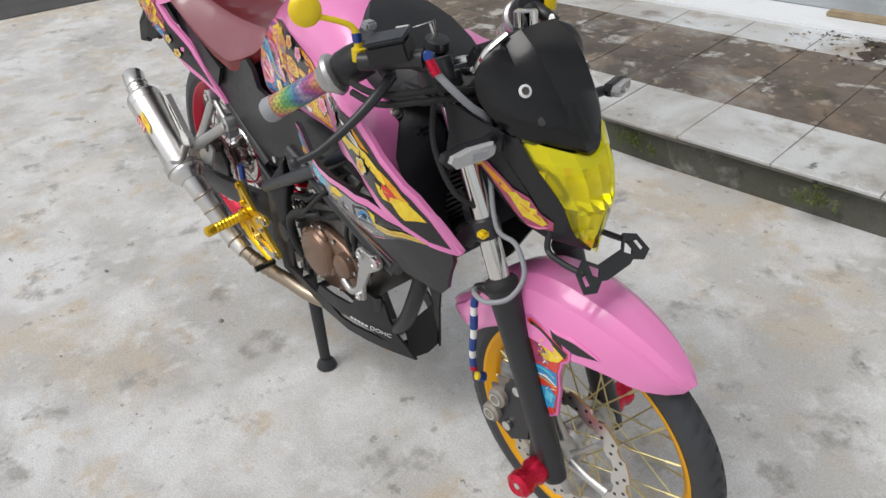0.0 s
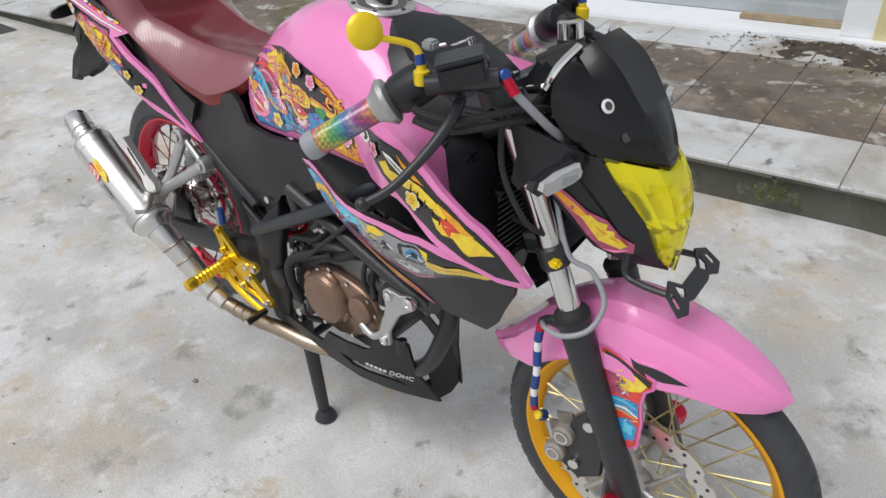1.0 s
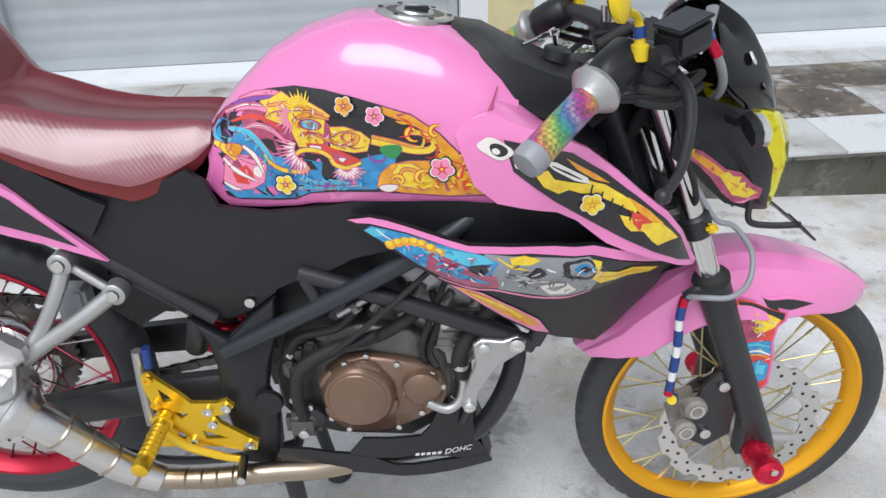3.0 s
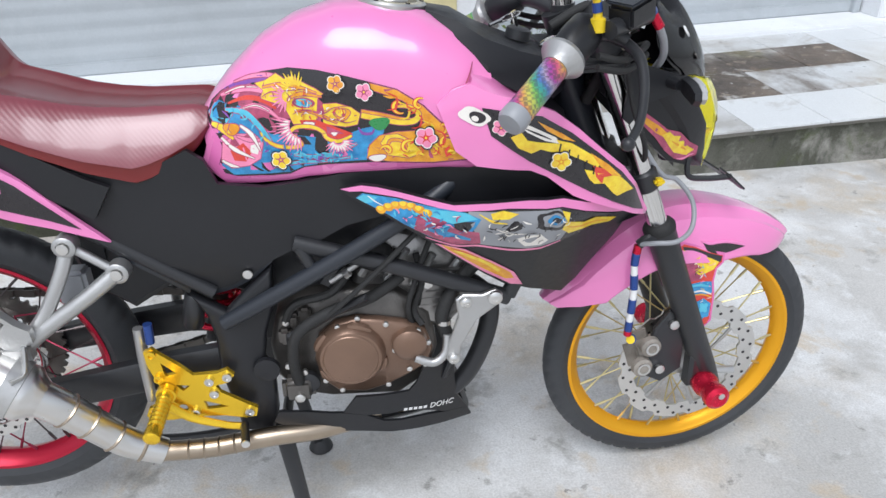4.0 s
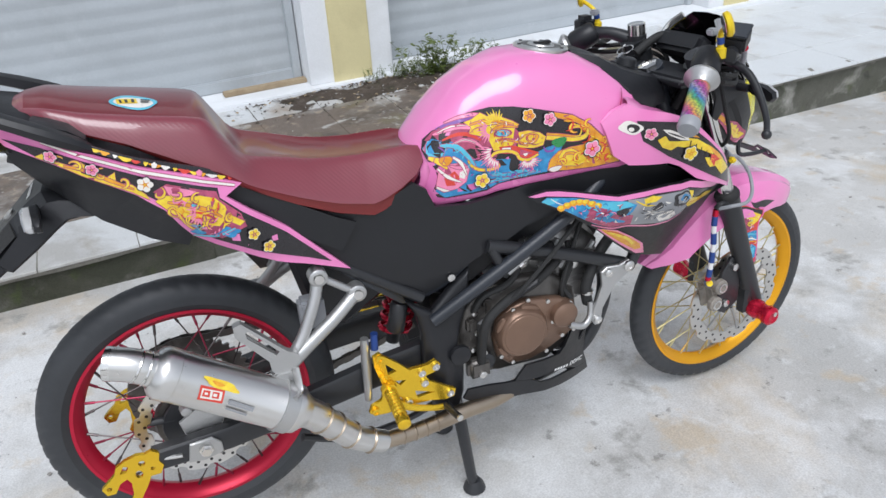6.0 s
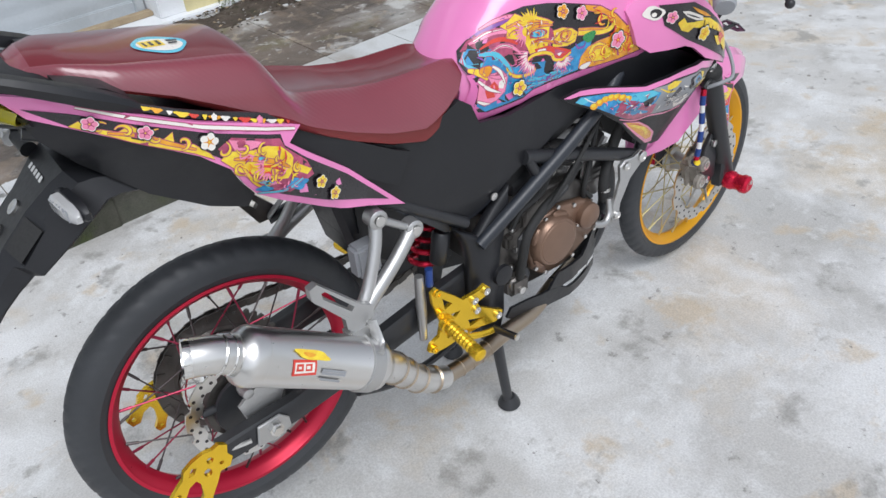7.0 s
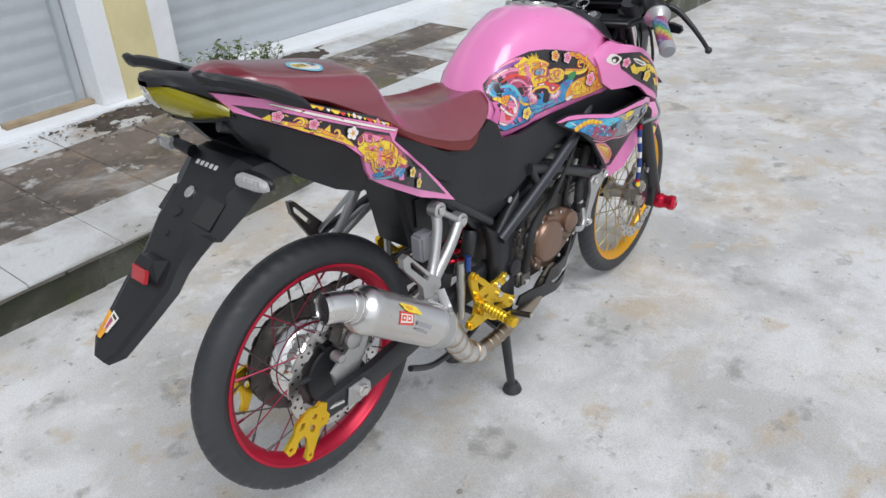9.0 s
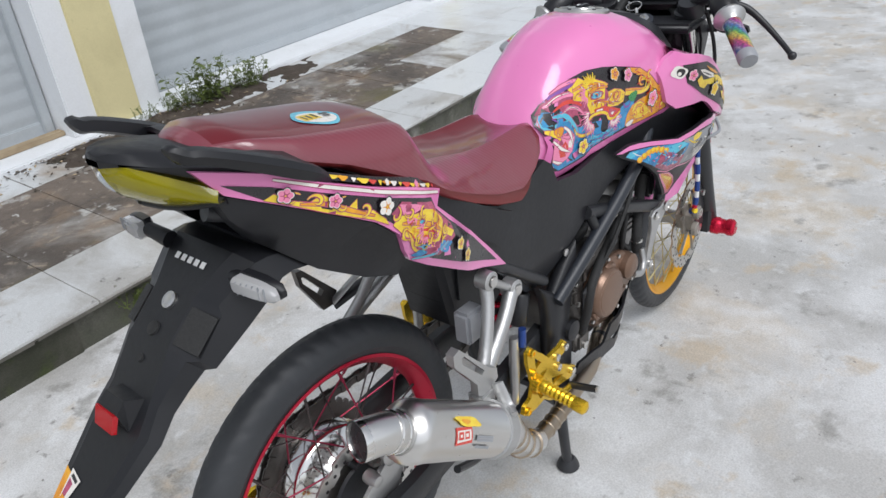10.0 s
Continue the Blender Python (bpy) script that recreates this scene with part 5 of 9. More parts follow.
LOW = [(0.452, 0.752), (0.463, 0.738), (0.485, 0.722), (0.529, 0.721), (0.58, 0.724), (0.607, 0.730), (0.654, 0.736), (0.80, 0.742), (0.845, 0.740), (0.93, 0.75)]
SEC = [(0.93, 0.0), (0.99, 0.035), (1.01, 0.12), (1.02, 0.28), (1.02, 0.42), (1.0, 0.54), (0.955, 0.66), (0.87, 0.78), (0.73, 0.885), (0.55, 0.955), (0.30, 0.992), (0.0, 1.0)]
bm = bmesh.new()
rings = []
xs = [0.452 + (0.872 - 0.452) * i / 40 for i in range(41)]
for x in xs:
    t, w, lo = lerp(TOP, x), lerp(WID, x), lerp(LOW, x)
    half = [Vector((x + 0.012 * math.sin(math.pi * f) * (1 if x < 0.5 else 0), -w * q, lo + (t - lo) * f)) for q, f in SEC]
    rings.append(half + [Vector((p.x, -p.y, p.z)) for p in half[-2::-1]])
skin(bm, rings)
tank = part("fuel_tank", bm, "pink", bike, "glossy pink fuel tank", 45)


def tank_lift(a, b, h):
    t, w, lo = lerp(TOP, a), lerp(WID, a), lerp(LOW, a)
    f = max(0, min(1, (b - lo) / (t - lo)))
    tab = sorted((fz, q) for q, fz in SEC)
    q = lerp(tab, f)
    dq = (lerp(tab, min(1, f + 0.02)) - lerp(tab, max(0, f - 0.02))) * w
    nz = -dq / max(1e-6, (t - lo) * 0.04)
    n = Vector((0, -1, max(-0.3, min(1.5, nz)))).normalized()
    return Vector((a, -w * q, b)) + n * h


part("tank_cap", lathe([(-0.008, 0.052), (0.001, 0.052), (0.004, 0.049), (0.0045, 0.040), (0.0025, 0.039), (0.003, 0.026), (0.006, 0.024), (0.006, 0.002)], (0.742, 0.0, 0.956), (0.14, 0, 1), 40), "steel", tank, "brushed steel filler cap")
part("cap_centre", lathe([(0, 0.038), (0.0012, 0.038)], (0.7425, 0, 0.9585), (0.14, 0, 1), 40), "alloy_dark", tank)
bm = block(0.728, 0.762, -0.007, 0.007, 0.960, 0.966, 0.002)
part("cap_flap", bm, "black", tank)
for k in range(6):
    a = 2 * math.pi * k / 6
    part("cap_screw", lathe([(0, 0.0035), (0.002, 0.0035)], (0.7425 + 0.0445 * math.cos(a), 0.0445 * math.sin(a), 0.9598 - 0.0063 * math.cos(a)), (0.14, 0, 1), 10), "d_black", tank)

# tank decal: black field with a swirling yellow, blue, pink and orange print
def bloom(a, b, q, petal, heart, turn=0.4):
    """A five-petalled printed flower: dark rim, pale edge, coloured petals and a heart."""
    return [("d_black", flower(a, b, q * 1.14, turn)), ("d_white", flower(a, b, q, turn)), (petal, flower(a, b, q * 0.90, turn))] + [(heart, ribbon([(a, b), (a + 0.62 * q * math.cos(turn + 1.2566 * k), b + 0.62 * q * math.sin(turn + 1.2566 * k))], [q * 0.20, q * 0.03], 3)) for k in range(5)] + [(heart, flower(a, b, q * 0.26, turn + 0.6)), ("d_yellow", blob(a, b, q * 0.10, q * 0.10, 0, 0, 2, 10))]


def burst(a, b, r0, r1, count, key, start, end):
    """A fan of thin spikes round a point."""
    out = []
    for k in range(count):
        t = start + (end - start) * k / (count - 1)
        p = (a + r0 * math.cos(t), b + r0 * math.sin(t))
        e = (a + r1 * (0.85 + 0.15 * (k % 2)) * math.cos(t + 0.12), b + r1 * (0.85 + 0.15 * (k % 2)) * math.sin(t + 0.12))
        out.append((key, ribbon([p, ((p[0] + e[0]) / 2, (p[1] + e[1]) / 2), e], [0.0022, 0.0028, 0.0005], 3)))
    return out


def rimmed(shapes, g, key="d_maroon"):
    """Each larger coloured shape gets a dark line round it, laid just beneath."""
    out = []
    for k, o in shapes:
        if k in ("d_yellow", "d_pink", "d_cyan", "d_orange", "d_white") and len(o) > 5:
            turn = 1 if sum(a[0] * b[1] - b[0] * a[1] for a, b in zip(o, o[1:] + o[:1])) > 0 else -1
            grown = []
            for p, q, r in zip(o[-1:] + o[:-1], o, o[1:] + o[:1]):
                d = Vector((r[0] - p[0], r[1] - p[1]))
                d = d.normalized() * g * turn if d.length > 1e-7 else Vector((0, 0))
                grown.append((q[0] + d.y, q[1] - d.x))
            out.append((key, grown))
        out.append((k, o))
    return out


def curl(a, b, r, start, way, keys=("d_red", "d_yellow"), w=0.004):
    """A printed scroll that winds inwards."""
    p = [(a + r * (1 - 0.85 * k / 14) * math.cos(start + way * 4.8 * k / 14), b + r * (1 - 0.85 * k / 14) * math.sin(start + way * 4.8 * k / 14)) for k in range(15)]
    return [(keys[0], ribbon(p, [w * 0.5, w * 1.7, w * 1.3, w * 0.5], 3)), (keys[1], ribbon(p, [w * 0.2, w, w * 0.7, w * 0.2], 3))]


field = [(0.471, 0.824), (0.478, 0.839), (0.494, 0.853), (0.521, 0.869), (0.556, 0.882), (0.593, 0.888), (0.633, 0.886), (0.668, 0.879), (0.703, 0.870), (0.740, 0.860), (0.775, 0.838), (0.801, 0.812), (0.821, 0.780), (0.840, 0.756), (0.786, 0.752), (0.697, 0.755), (0.637, 0.753), (0.603, 0.747), (0.581, 0.737), (0.556, 0.735), (0.505, 0.736), (0.487, 0.740), (0.480, 0.754), (0.490, 0.776), (0.486, 0.794), (0.474, 0.812)]
sh = [("pink_edge", [(0.474, 0.806), (0.478, 0.790), (0.462, 0.751), (0.486, 0.7245), (0.529, 0.7235), (0.58, 0.7265), (0.607, 0.7325), (0.654, 0.7385), (0.72, 0.7415), (0.80, 0.7445), (0.842, 0.7425), (0.853, 0.750), (0.835, 0.775), (0.60, 0.80)]), ("d_black", field)]
sh += [
    ("d_maroon", [(0.480, 0.838), (0.494, 0.852), (0.521, 0.868), (0.556, 0.880), (0.576, 0.880), (0.590, 0.850), (0.600, 0.800), (0.560, 0.800), (0.520, 0.820)]),
    ("d_blue", [(0.473, 0.826), (0.490, 0.842), (0.522, 0.837), (0.540, 0.816), (0.560, 0.798), (0.600, 0.795), (0.650, 0.792), (0.690, 0.806), (0.722, 0.812), (0.716, 0.790), (0.695, 0.778), (0.693, 0.759), (0.638, 0.756), (0.603, 0.749), (0.581, 0.740), (0.552, 0.738), (0.500, 0.738), (0.484, 0.752), (0.494, 0.776), (0.486, 0.800)]),
    ("d_cyan", [(0.474, 0.824), (0.484, 0.838), (0.500, 0.838), (0.510, 0.826), (0.500, 0.814), (0.482, 0.812)]),
    ("d_violet", ribbon([(0.500, 0.856), (0.530, 0.868), (0.560, 0.874), (0.585, 0.868)], [0.002, 0.007, 0.008, 0.003])),
    ("d_pink", ribbon([(0.494, 0.848), (0.520, 0.858), (0.545, 0.860), (0.570, 0.852)], [0.002, 0.007, 0.008, 0.003])),
    ("d_pink", ribbon([(0.515, 0.866), (0.540, 0.875), (0.565, 0.878), (0.585, 0.874)], [0.001, 0.004, 0.005, 0.002])),
    ("d_red", ribbon([(0.505, 0.840), (0.530, 0.848), (0.552, 0.846), (0.572, 0.834)], [0.002, 0.006, 0.007, 0.003])),
    ("d_pink", ribbon([(0.520, 0.832), (0.540, 0.838), (0.560, 0.832), (0.576, 0.818)], [0.002, 0.006, 0.006, 0.002])),
    ("d_white", ribbon([(0.500, 0.851), (0.525, 0.861), (0.550, 0.862)], [0.0006, 0.0016, 0.0006])),
    ("d_white", ribbon([(0.525, 0.834), (0.545, 0.838), (0.562, 0.830)], [0.0006, 0.0014, 0.0006])),
    ("d_cyan", ribbon([(0.500, 0.832), (0.528, 0.828), (0.548, 0.806), (0.560, 0.784)], [0.003, 0.008, 0.007, 0.003])),
    ("d_cyan", ribbon([(0.590, 0.766), (0.620, 0.764), (0.650, 0.770), (0.680, 0.784)], [0.002, 0.006, 0.006, 0.002])),
    ("d_cyan", ribbon([(0.560, 0.748), (0.590, 0.754), (0.630, 0.758), (0.670, 0.764)], [0.002, 0.004, 0.004, 0.001])),
    ("d_orange", [(0.700, 0.869), (0.740, 0.858), (0.773, 0.837), (0.799, 0.811), (0.820, 0.779), (0.836, 0.758), (0.786, 0.754), (0.727, 0.756), (0.693, 0.762), (0.698, 0.781), (0.713, 0.795), (0.736, 0.800), (0.761, 0.801), (0.776, 0.813), (0.770, 0.829), (0.746, 0.845), (0.719, 0.855), (0.687, 0.866)]),
    ("d_yellow", ribbon([(0.690, 0.827), (0.716, 0.821), (0.741, 0.815), (0.762, 0.816), (0.768, 0.826), (0.754, 0.836), (0.738, 0.836)], [0.012, 0.011, 0.009, 0.008, 0.007, 0.005, 0.002])),
    ("d_orange", ribbon([(0.690, 0.831), (0.716, 0.826), (0.741, 0.820), (0.756, 0.819)], [0.003, 0.004, 0.003, 0.001])),
    ("d_yellow", [(0.723, 0.766), (0.714, 0.784), (0.722, 0.796), (0.738, 0.797), (0.758, 0.786), (0.772, 0.769), (0.752, 0.761)]),
    ("d_orange", ribbon([(0.722, 0.774), (0.728, 0.788), (0.745, 0.786), (0.752, 0.772)], [0.002, 0.004, 0.004, 0.002])),
    ("d_white", blob(0.708, 0.762, 0.012, 0.005, 0.1, 0.1, 3)),
    ("d_yellow", [(0.546, 0.867), (0.561, 0.871), (0.576, 0.880), (0.587, 0.873), (0.599, 0.877), (0.611, 0.870), (0.630, 0.861), (0.639, 0.855), (0.631, 0.849), (0.638, 0.841), (0.656, 0.842), (0.676, 0.836), (0.688, 0.827), (0.683, 0.812), (0.666, 0.809), (0.642, 0.813), (0.626, 0.819), (0.609, 0.813), (0.594, 0.812), (0.589, 0.825), (0.583, 0.838), (0.563, 0.844), (0.552, 0.848), (0.557, 0.858)]),
    ("d_orange", ribbon([(0.556, 0.862), (0.580, 0.866), (0.606, 0.863), (0.630, 0.856)], [0.002, 0.004, 0.004, 0.001])),
    ("d_orange", ribbon([(0.598, 0.830), (0.620, 0.830), (0.640, 0.822), (0.655, 0.814)], [0.002, 0.004, 0.004, 0.001])),
    ("d_maroon", blob(0.611, 0.842, 0.016, 0.0075, -0.05, 0.05, 2)),
    ("d_cyan", blob(0.611, 0.842, 0.012, 0.0055, -0.05, 0, 2)),
    ("d_blue", blob(0.612, 0.842, 0.0045, 0.004, 0, 0, 2, 12)),
    ("d_orange", ribbon([(0.592, 0.848), (0.609, 0.854), (0.637, 0.851)], [0.002, 0.005, 0.001])),
    ("d_orange", blob(0.663, 0.827, 0.011, 0.008, 0, 0.12, 3)), ("d_yellow", blob(0.661, 0.829, 0.007, 0.005, 0, 0.1, 3)), ("d_maroon", blob(0.665, 0.826, 0.003, 0.002, 0, 0, 2, 10)),
    ("d_red", [(0.603, 0.818), (0.626, 0.819), (0.640, 0.814), (0.660, 0.806), (0.676, 0.799), (0.657, 0.790), (0.640, 0.792), (0.633, 0.803), (0.608, 0.805)]),
    ("d_maroon", [(0.610, 0.815), (0.626, 0.816), (0.650, 0.806), (0.664, 0.799), (0.645, 0.798), (0.615, 0.808)]),
    ("d_white", blob(0.616, 0.812, 0.007, 0.004, 0, 0.2, 3)), ("d_white", blob(0.650, 0.799, 0.004, 0.0025, 0, 0.2, 3)),
    ("d_yellow", ribbon([(0.546, 0.801), (0.553, 0.789), (0.568, 0.780), (0.589, 0.778), (0.602, 0.782), (0.595, 0.793), (0.587, 0.798), (0.596, 0.807), (0.617, 0.809), (0.633, 0.803), (0.640, 0.792), (0.656, 0.788), (0.674, 0.796)], [0.002, 0.004, 0.005, 0.005, 0.005, 0.004, 0.004, 0.005, 0.005, 0.005, 0.005, 0.005, 0.003])),
    ("d_green", blob(0.714, 0.813, 0.014, 0.009, 0.1, 0.12, 3)),
    ("d_violet", ribbon([(0.684, 0.808), (0.690, 0.799), (0.702, 0.799), (0.706, 0.806)], [0.002, 0.004, 0.004, 0.001])),
    ("d_pink", [(0.491, 0.787), (0.513, 0.799), (0.538, 0.798), (0.548, 0.786), (0.541, 0.762), (0.524, 0.752), (0.498, 0.749), (0.485, 0.759)]),
    ("d_red", [(0.500, 0.775), (0.520, 0.786), (0.530, 0.772), (0.520, 0.758), (0.504, 0.760)]), ("d_white", [(0.530, 0.782), (0.544, 0.786), (0.538, 0.768), (0.528, 0.772)]),
    ("d_pink", ribbon([(0.512, 0.796), (0.530, 0.790), (0.546, 0.790)], [0.002, 0.006, 0.002])),
    ("d_yellow", ribbon([(0.478, 0.812), (0.494, 0.806), (0.507, 0.792)], [0.004, 0.011, 0.003])),
    ("d_orange", blob(0.506, 0.806, 0.011, 0.008, 0, 0.1, 3)),
    ("d_white", ribbon([(0.519, 0.811), (0.533, 0.798), (0.543, 0.773)], [0.003, 0.006, 0.0008])),
    ("d_white", ribbon([(0.490, 0.794), (0.508, 0.776), (0.533, 0.762)], [0.003, 0.006, 0.0008])),
    ("d_white", ribbon([(0.486, 0.760), (0.498, 0.753), (0.509, 0.750)], [0.003, 0.005, 0.0008])),
]
sh = sh[:3] + rimmed(sh[3:], 0.0011)
for a, b, r, st, way in ((0.752, 0.776, 0.014, 0.5, 1), (0.786, 0.770, 0.011, 2.6, -1), (0.806, 0.782, 0.012, 1.2, 1), (0.800, 0.806, 0.010, 4.2, 1), (0.722, 0.772, 0.010, 3.0, -1), (0.742, 0.838, 0.012, 5.2, -1), (0.770, 0.838, 0.010, 1.0, 1), (0.656, 0.772, 0.012, 1.5, 1), (0.630, 0.762, 0.009, 4.0, -1)):
    sh += curl(a, b, r, st, way) if a > 0.7 else curl(a, b, r, st, way, ("d_blue", "d_cyan"), 0.003)
for k in range(6):
    t = k / 5
    c = (0.735 + 0.080 * t, 0.848 - 0.066 * t)
    sh.append(("d_yellow" if k % 2 else "d_red", ribbon([(c[0] - 0.010, c[1] + 0.008), (c[0] + 0.004, c[1]), (c[0] + 0.002, c[1] - 0.014), (c[0] - 0.010, c[1] - 0.016)], [0.0006, 0.003, 0.003, 0.0006])))
sh += burst(0.600, 0.856, 0.010, 0.028, 11, "d_yellow", 0.9, 3.0)
sh += [("d_maroon", ribbon([(0.594, 0.826), (0.612, 0.832), (0.636, 0.828), (0.652, 0.836), (0.672, 0.838)], [0.0006, 0.0018, 0.0018, 0.0014, 0.0006])), ("d_maroon", ribbon([(0.552, 0.848), (0.566, 0.856), (0.590, 0.858), (0.616, 0.860)], [0.0006, 0.0016, 0.0016, 0.0006])), ("d_maroon", ribbon([(0.640, 0.818), (0.652, 0.820), (0.668, 0.815), (0.682, 0.818)], [0.0006, 0.0016, 0.0016, 0.0006]))]
sh += burst(0.590, 0.850, 0.008, 0.026, 9, "d_pink", 2.2, 4.3)
sh += burst(0.604, 0.808, 0.016, 0.042, 15, "d_pink", 2.6, 4.5)
sh += burst(0.604, 0.808, 0.018, 0.030, 9, "d_white", 2.7, 4.4)
sh += burst(0.655, 0.790, 0.006, 0.025, 13, "d_pink", 3.5, 6.1)
sh += burst(0.655, 0.790, 0.008, 0.018, 9, "d_white", 3.6, 6.0)
sh += strokes([(0.560, 0.850), (0.560, 0.868), (0.600, 0.870), (0.632, 0.856), (0.632, 0.842), (0.675, 0.834), (0.676, 0.816), (0.600, 0.818), (0.592, 0.840)], ["d_orange", "d_maroon", "d_white", "d_orange", "d_red"], 60, 0.008, 1)
sh += strokes([(0.500, 0.842), (0.526, 0.834), (0.560, 0.796), (0.600, 0.774), (0.690, 0.774), (0.690, 0.762), (0.600, 0.752), (0.550, 0.742), (0.548, 0.780), (0.520, 0.818), (0.484, 0.820)], ["d_cyan", "d_blue", "d_cyan", "d_violet"], 46, 0.012, 2)
sh += strokes([(0.700, 0.866), (0.742, 0.855), (0.798, 0.808), (0.830, 0.762), (0.720, 0.762), (0.778, 0.812), (0.720, 0.852)], ["d_yellow", "d_orange", "d_red", "d_yellow"], 36, 0.016, 3)
for a, b, q, c1, c2 in ((0.570, 0.760, 0.0145, "d_yellow", "d_maroon"), (0.657, 0.868, 0.0125, "d_orange", "d_maroon"), (0.695, 0.857, 0.0125, "d_pink", "d_maroon"), (0.777, 0.792, 0.0165, "d_pink", "d_red")):
    sh += bloom(a, b, q, c1, c2)
# dark ribbon paints the shaded seam groove between tank and shroud
sh.append(("d_maroon", ribbon([(0.846, 0.886), (0.834, 0.862), (0.820, 0.846), (0.803, 0.834)], [0.0016, 0.0024, 0.0024, 0.0012])))
decal("tank_decal", sh, tank_lift, tank, "colourful dragon print with flowers on black film, and a dark line painted for the seam groove", 0.02)

# black cover in front of the tank, with the key
bm = bmesh.new()
st = [(0.790, 0.040, 0.935, 0.947), (0.83, 0.086, 0.905, 0.937), (0.868, 0.112, 0.866, 0.914), (0.92, 0.106, 0.838, 0.893), (0.975, 0.075, 0.832, 0.874), (0.995, 0.048, 0.834, 0.860)]
skin(bm, [[Vector((x, y, z)) for y, z in ((-w, lo), (-w * 0.97, lo + (hi - lo) * 0.30), (-w * 0.70, hi - 0.004), (-w * 0.4, hi), (0, hi), (w * 0.4, hi), (w * 0.70, hi - 0.004), (w * 0.97, lo + (hi - lo) * 0.30), (w, lo))] for x, w, lo, hi in [tuple(v + (0.003 if i == 3 else 0) for i, v in enumerate(q)) for q in st]])
tc = part("ignition_cover", bm, "black", bike, "matt black cover ahead of the tank", 30)
part("ignition_lock", lathe([(0, 0.020), (0.014, 0.019), (0.017, 0.014)], (0.928, -0.006, 0.896), (0.25, 0, 1), 22), "black_metal", tc)
part("key", bar([(0.928, -0.006, 0.910), (0.921, -0.008, 0.936)], [0.004, 0.006], 8, smooth=False, flat=0.4), "chrome", tc, "steel ignition key on a ring")
bm = bmesh.new()
tube(bm, [(0.914 + 0.015 * math.cos(2 * math.pi * k / 16), -0.022 + 0.015 * math.sin(2 * math.pi * k / 16), 0.931 + 0.006 * math.cos(2 * math.pi * k / 16)) for k in range(17)], 0.0012, 6, 2)
tube(bm, [(0.899, -0.035, 0.929), (0.880, -0.045, 0.924)], 0.0028, 6, smooth=False)
part("key_ring", bm, "chrome", tc)

# ---- seat ----
SX = (-0.115, 0.470)
S_CR = [(-0.115, 0.992), (-0.09, 0.993), (-0.04, 0.981), (0.037, 0.966), (0.096, 0.955), (0.122, 0.948), (0.131, 0.938), (0.146, 0.913), (0.165, 0.882), (0.178, 0.873), (0.19, 0.869), (0.229, 0.859), (0.278, 0.845), (0.32, 0.838), (0.368, 0.834), (0.418, 0.834), (0.452, 0.834), (0.47, 0.829)]
S_CW = [(-0.115, 0.050), (-0.09, 0.070), (-0.04, 0.082), (0.037, 0.088), (0.11, 0.089), (0.146, 0.084), (0.178, 0.076), (0.229, 0.069), (0.278, 0.063), (0.32, 0.060), (0.368, 0.057), (0.418, 0.055), (0.47, 0.052)]
S_LOW = [(-0.115, 0.962), (-0.09, 0.962), (-0.04, 0.950), (0.013, 0.926), (0.058, 0.898), (0.101, 0.870), (0.15, 0.842), (0.196, 0.811), (0.237, 0.787), (0.303, 0.756), (0.364, 0.736), (0.385, 0.740), (0.42, 0.756), (0.452, 0.776), (0.47, 0.800)]
S_W = [(-0.115, 0.060), (-0.09, 0.085), (-0.04, 0.106), (0.03, 0.120), (0.085, 0.125), (0.12, 0.126), (0.18, 0.124), (0.23, 0.121), (0.30, 0.118), (0.37, 0.112), (0.42, 0.102), (0.452, 0.090), (0.47, 0.076)]
# side profile: share of the way out and of the way down; the passenger part stands steeper than the rider's
SIDE_RIDER = ((0, 0), (0.10, 0.015), (0.30, 0.10), (0.52, 0.25), (0.72, 0.43), (0.88, 0.58), (0.97, 0.68), (1.0, 0.73))
SIDE_REAR = ((0, 0), (0.22, 0.015), (0.46, 0.09), (0.66, 0.24), (0.82, 0.44), (0.92, 0.62), (0.98, 0.76), (1.0, 0.82))


def seat_dome(x, q):
    """Height of the seat's top over its crease: domed for the passenger, slightly hollow for the rider."""
    k = max(0.0, min(1.0, (0.17 - x) / 0.05))
    return (0.012 * k - 0.010 * (1 - k)) * (1 - abs(q) ** 2.2)


bt, bs, bb = bmesh.new(), bmesh.new(), bmesh.new()
top, side_r, side_l, skirt_r, skirt_l = [], [], [], [], []
n = 78
for i in range(n + 1):
    x = SX[0] + (SX[-1] - SX[0]) * i / n
    w, wc, c, lo = lerp(S_W, x), lerp(S_CW, x), lerp(S_CR, x), lerp(S_LOW, x)
    k = max(0.0, min(1.0, (x - 0.12) / 0.07))
    prof = [((1 - k) * a[0] + k * b[0], (1 - k) * a[1] + k * b[1]) for a, b in zip(SIDE_REAR, SIDE_RIDER)]
    top.append([Vector((x, wc * q, c + seat_dome(x, q))) for q in (-1, -0.93, -0.8, -0.6, -0.4, -0.2, 0, 0.2, 0.4, 0.6, 0.8, 0.93, 1)])
    for out, skirt, s in ((side_r, skirt_r, -1), (side_l, skirt_l, 1)):
        out.append([Vector((x, s * (wc + (w - wc) * f), c - (c - lo) * g)) for f, g in prof])
        last = out[-1][-1]
        skirt.append([last, Vector((x, s * (w - 0.0025), last.z - 0.004)), Vector((x, s * (w - 0.004), lo + 0.004)), Vector((x, s * (w - 0.012), lo))])
skin(bt, top, caps=False, closed=False)
for rr in (side_r, side_l):
    skin(bs, rr, caps=False, closed=False)
for rr in (skirt_r, skirt_l):
    skin(bb, rr, caps=False, closed=False)
seat = part("seat", bt, "seat_top", bike, "dark maroon vinyl stepped seat", 50)
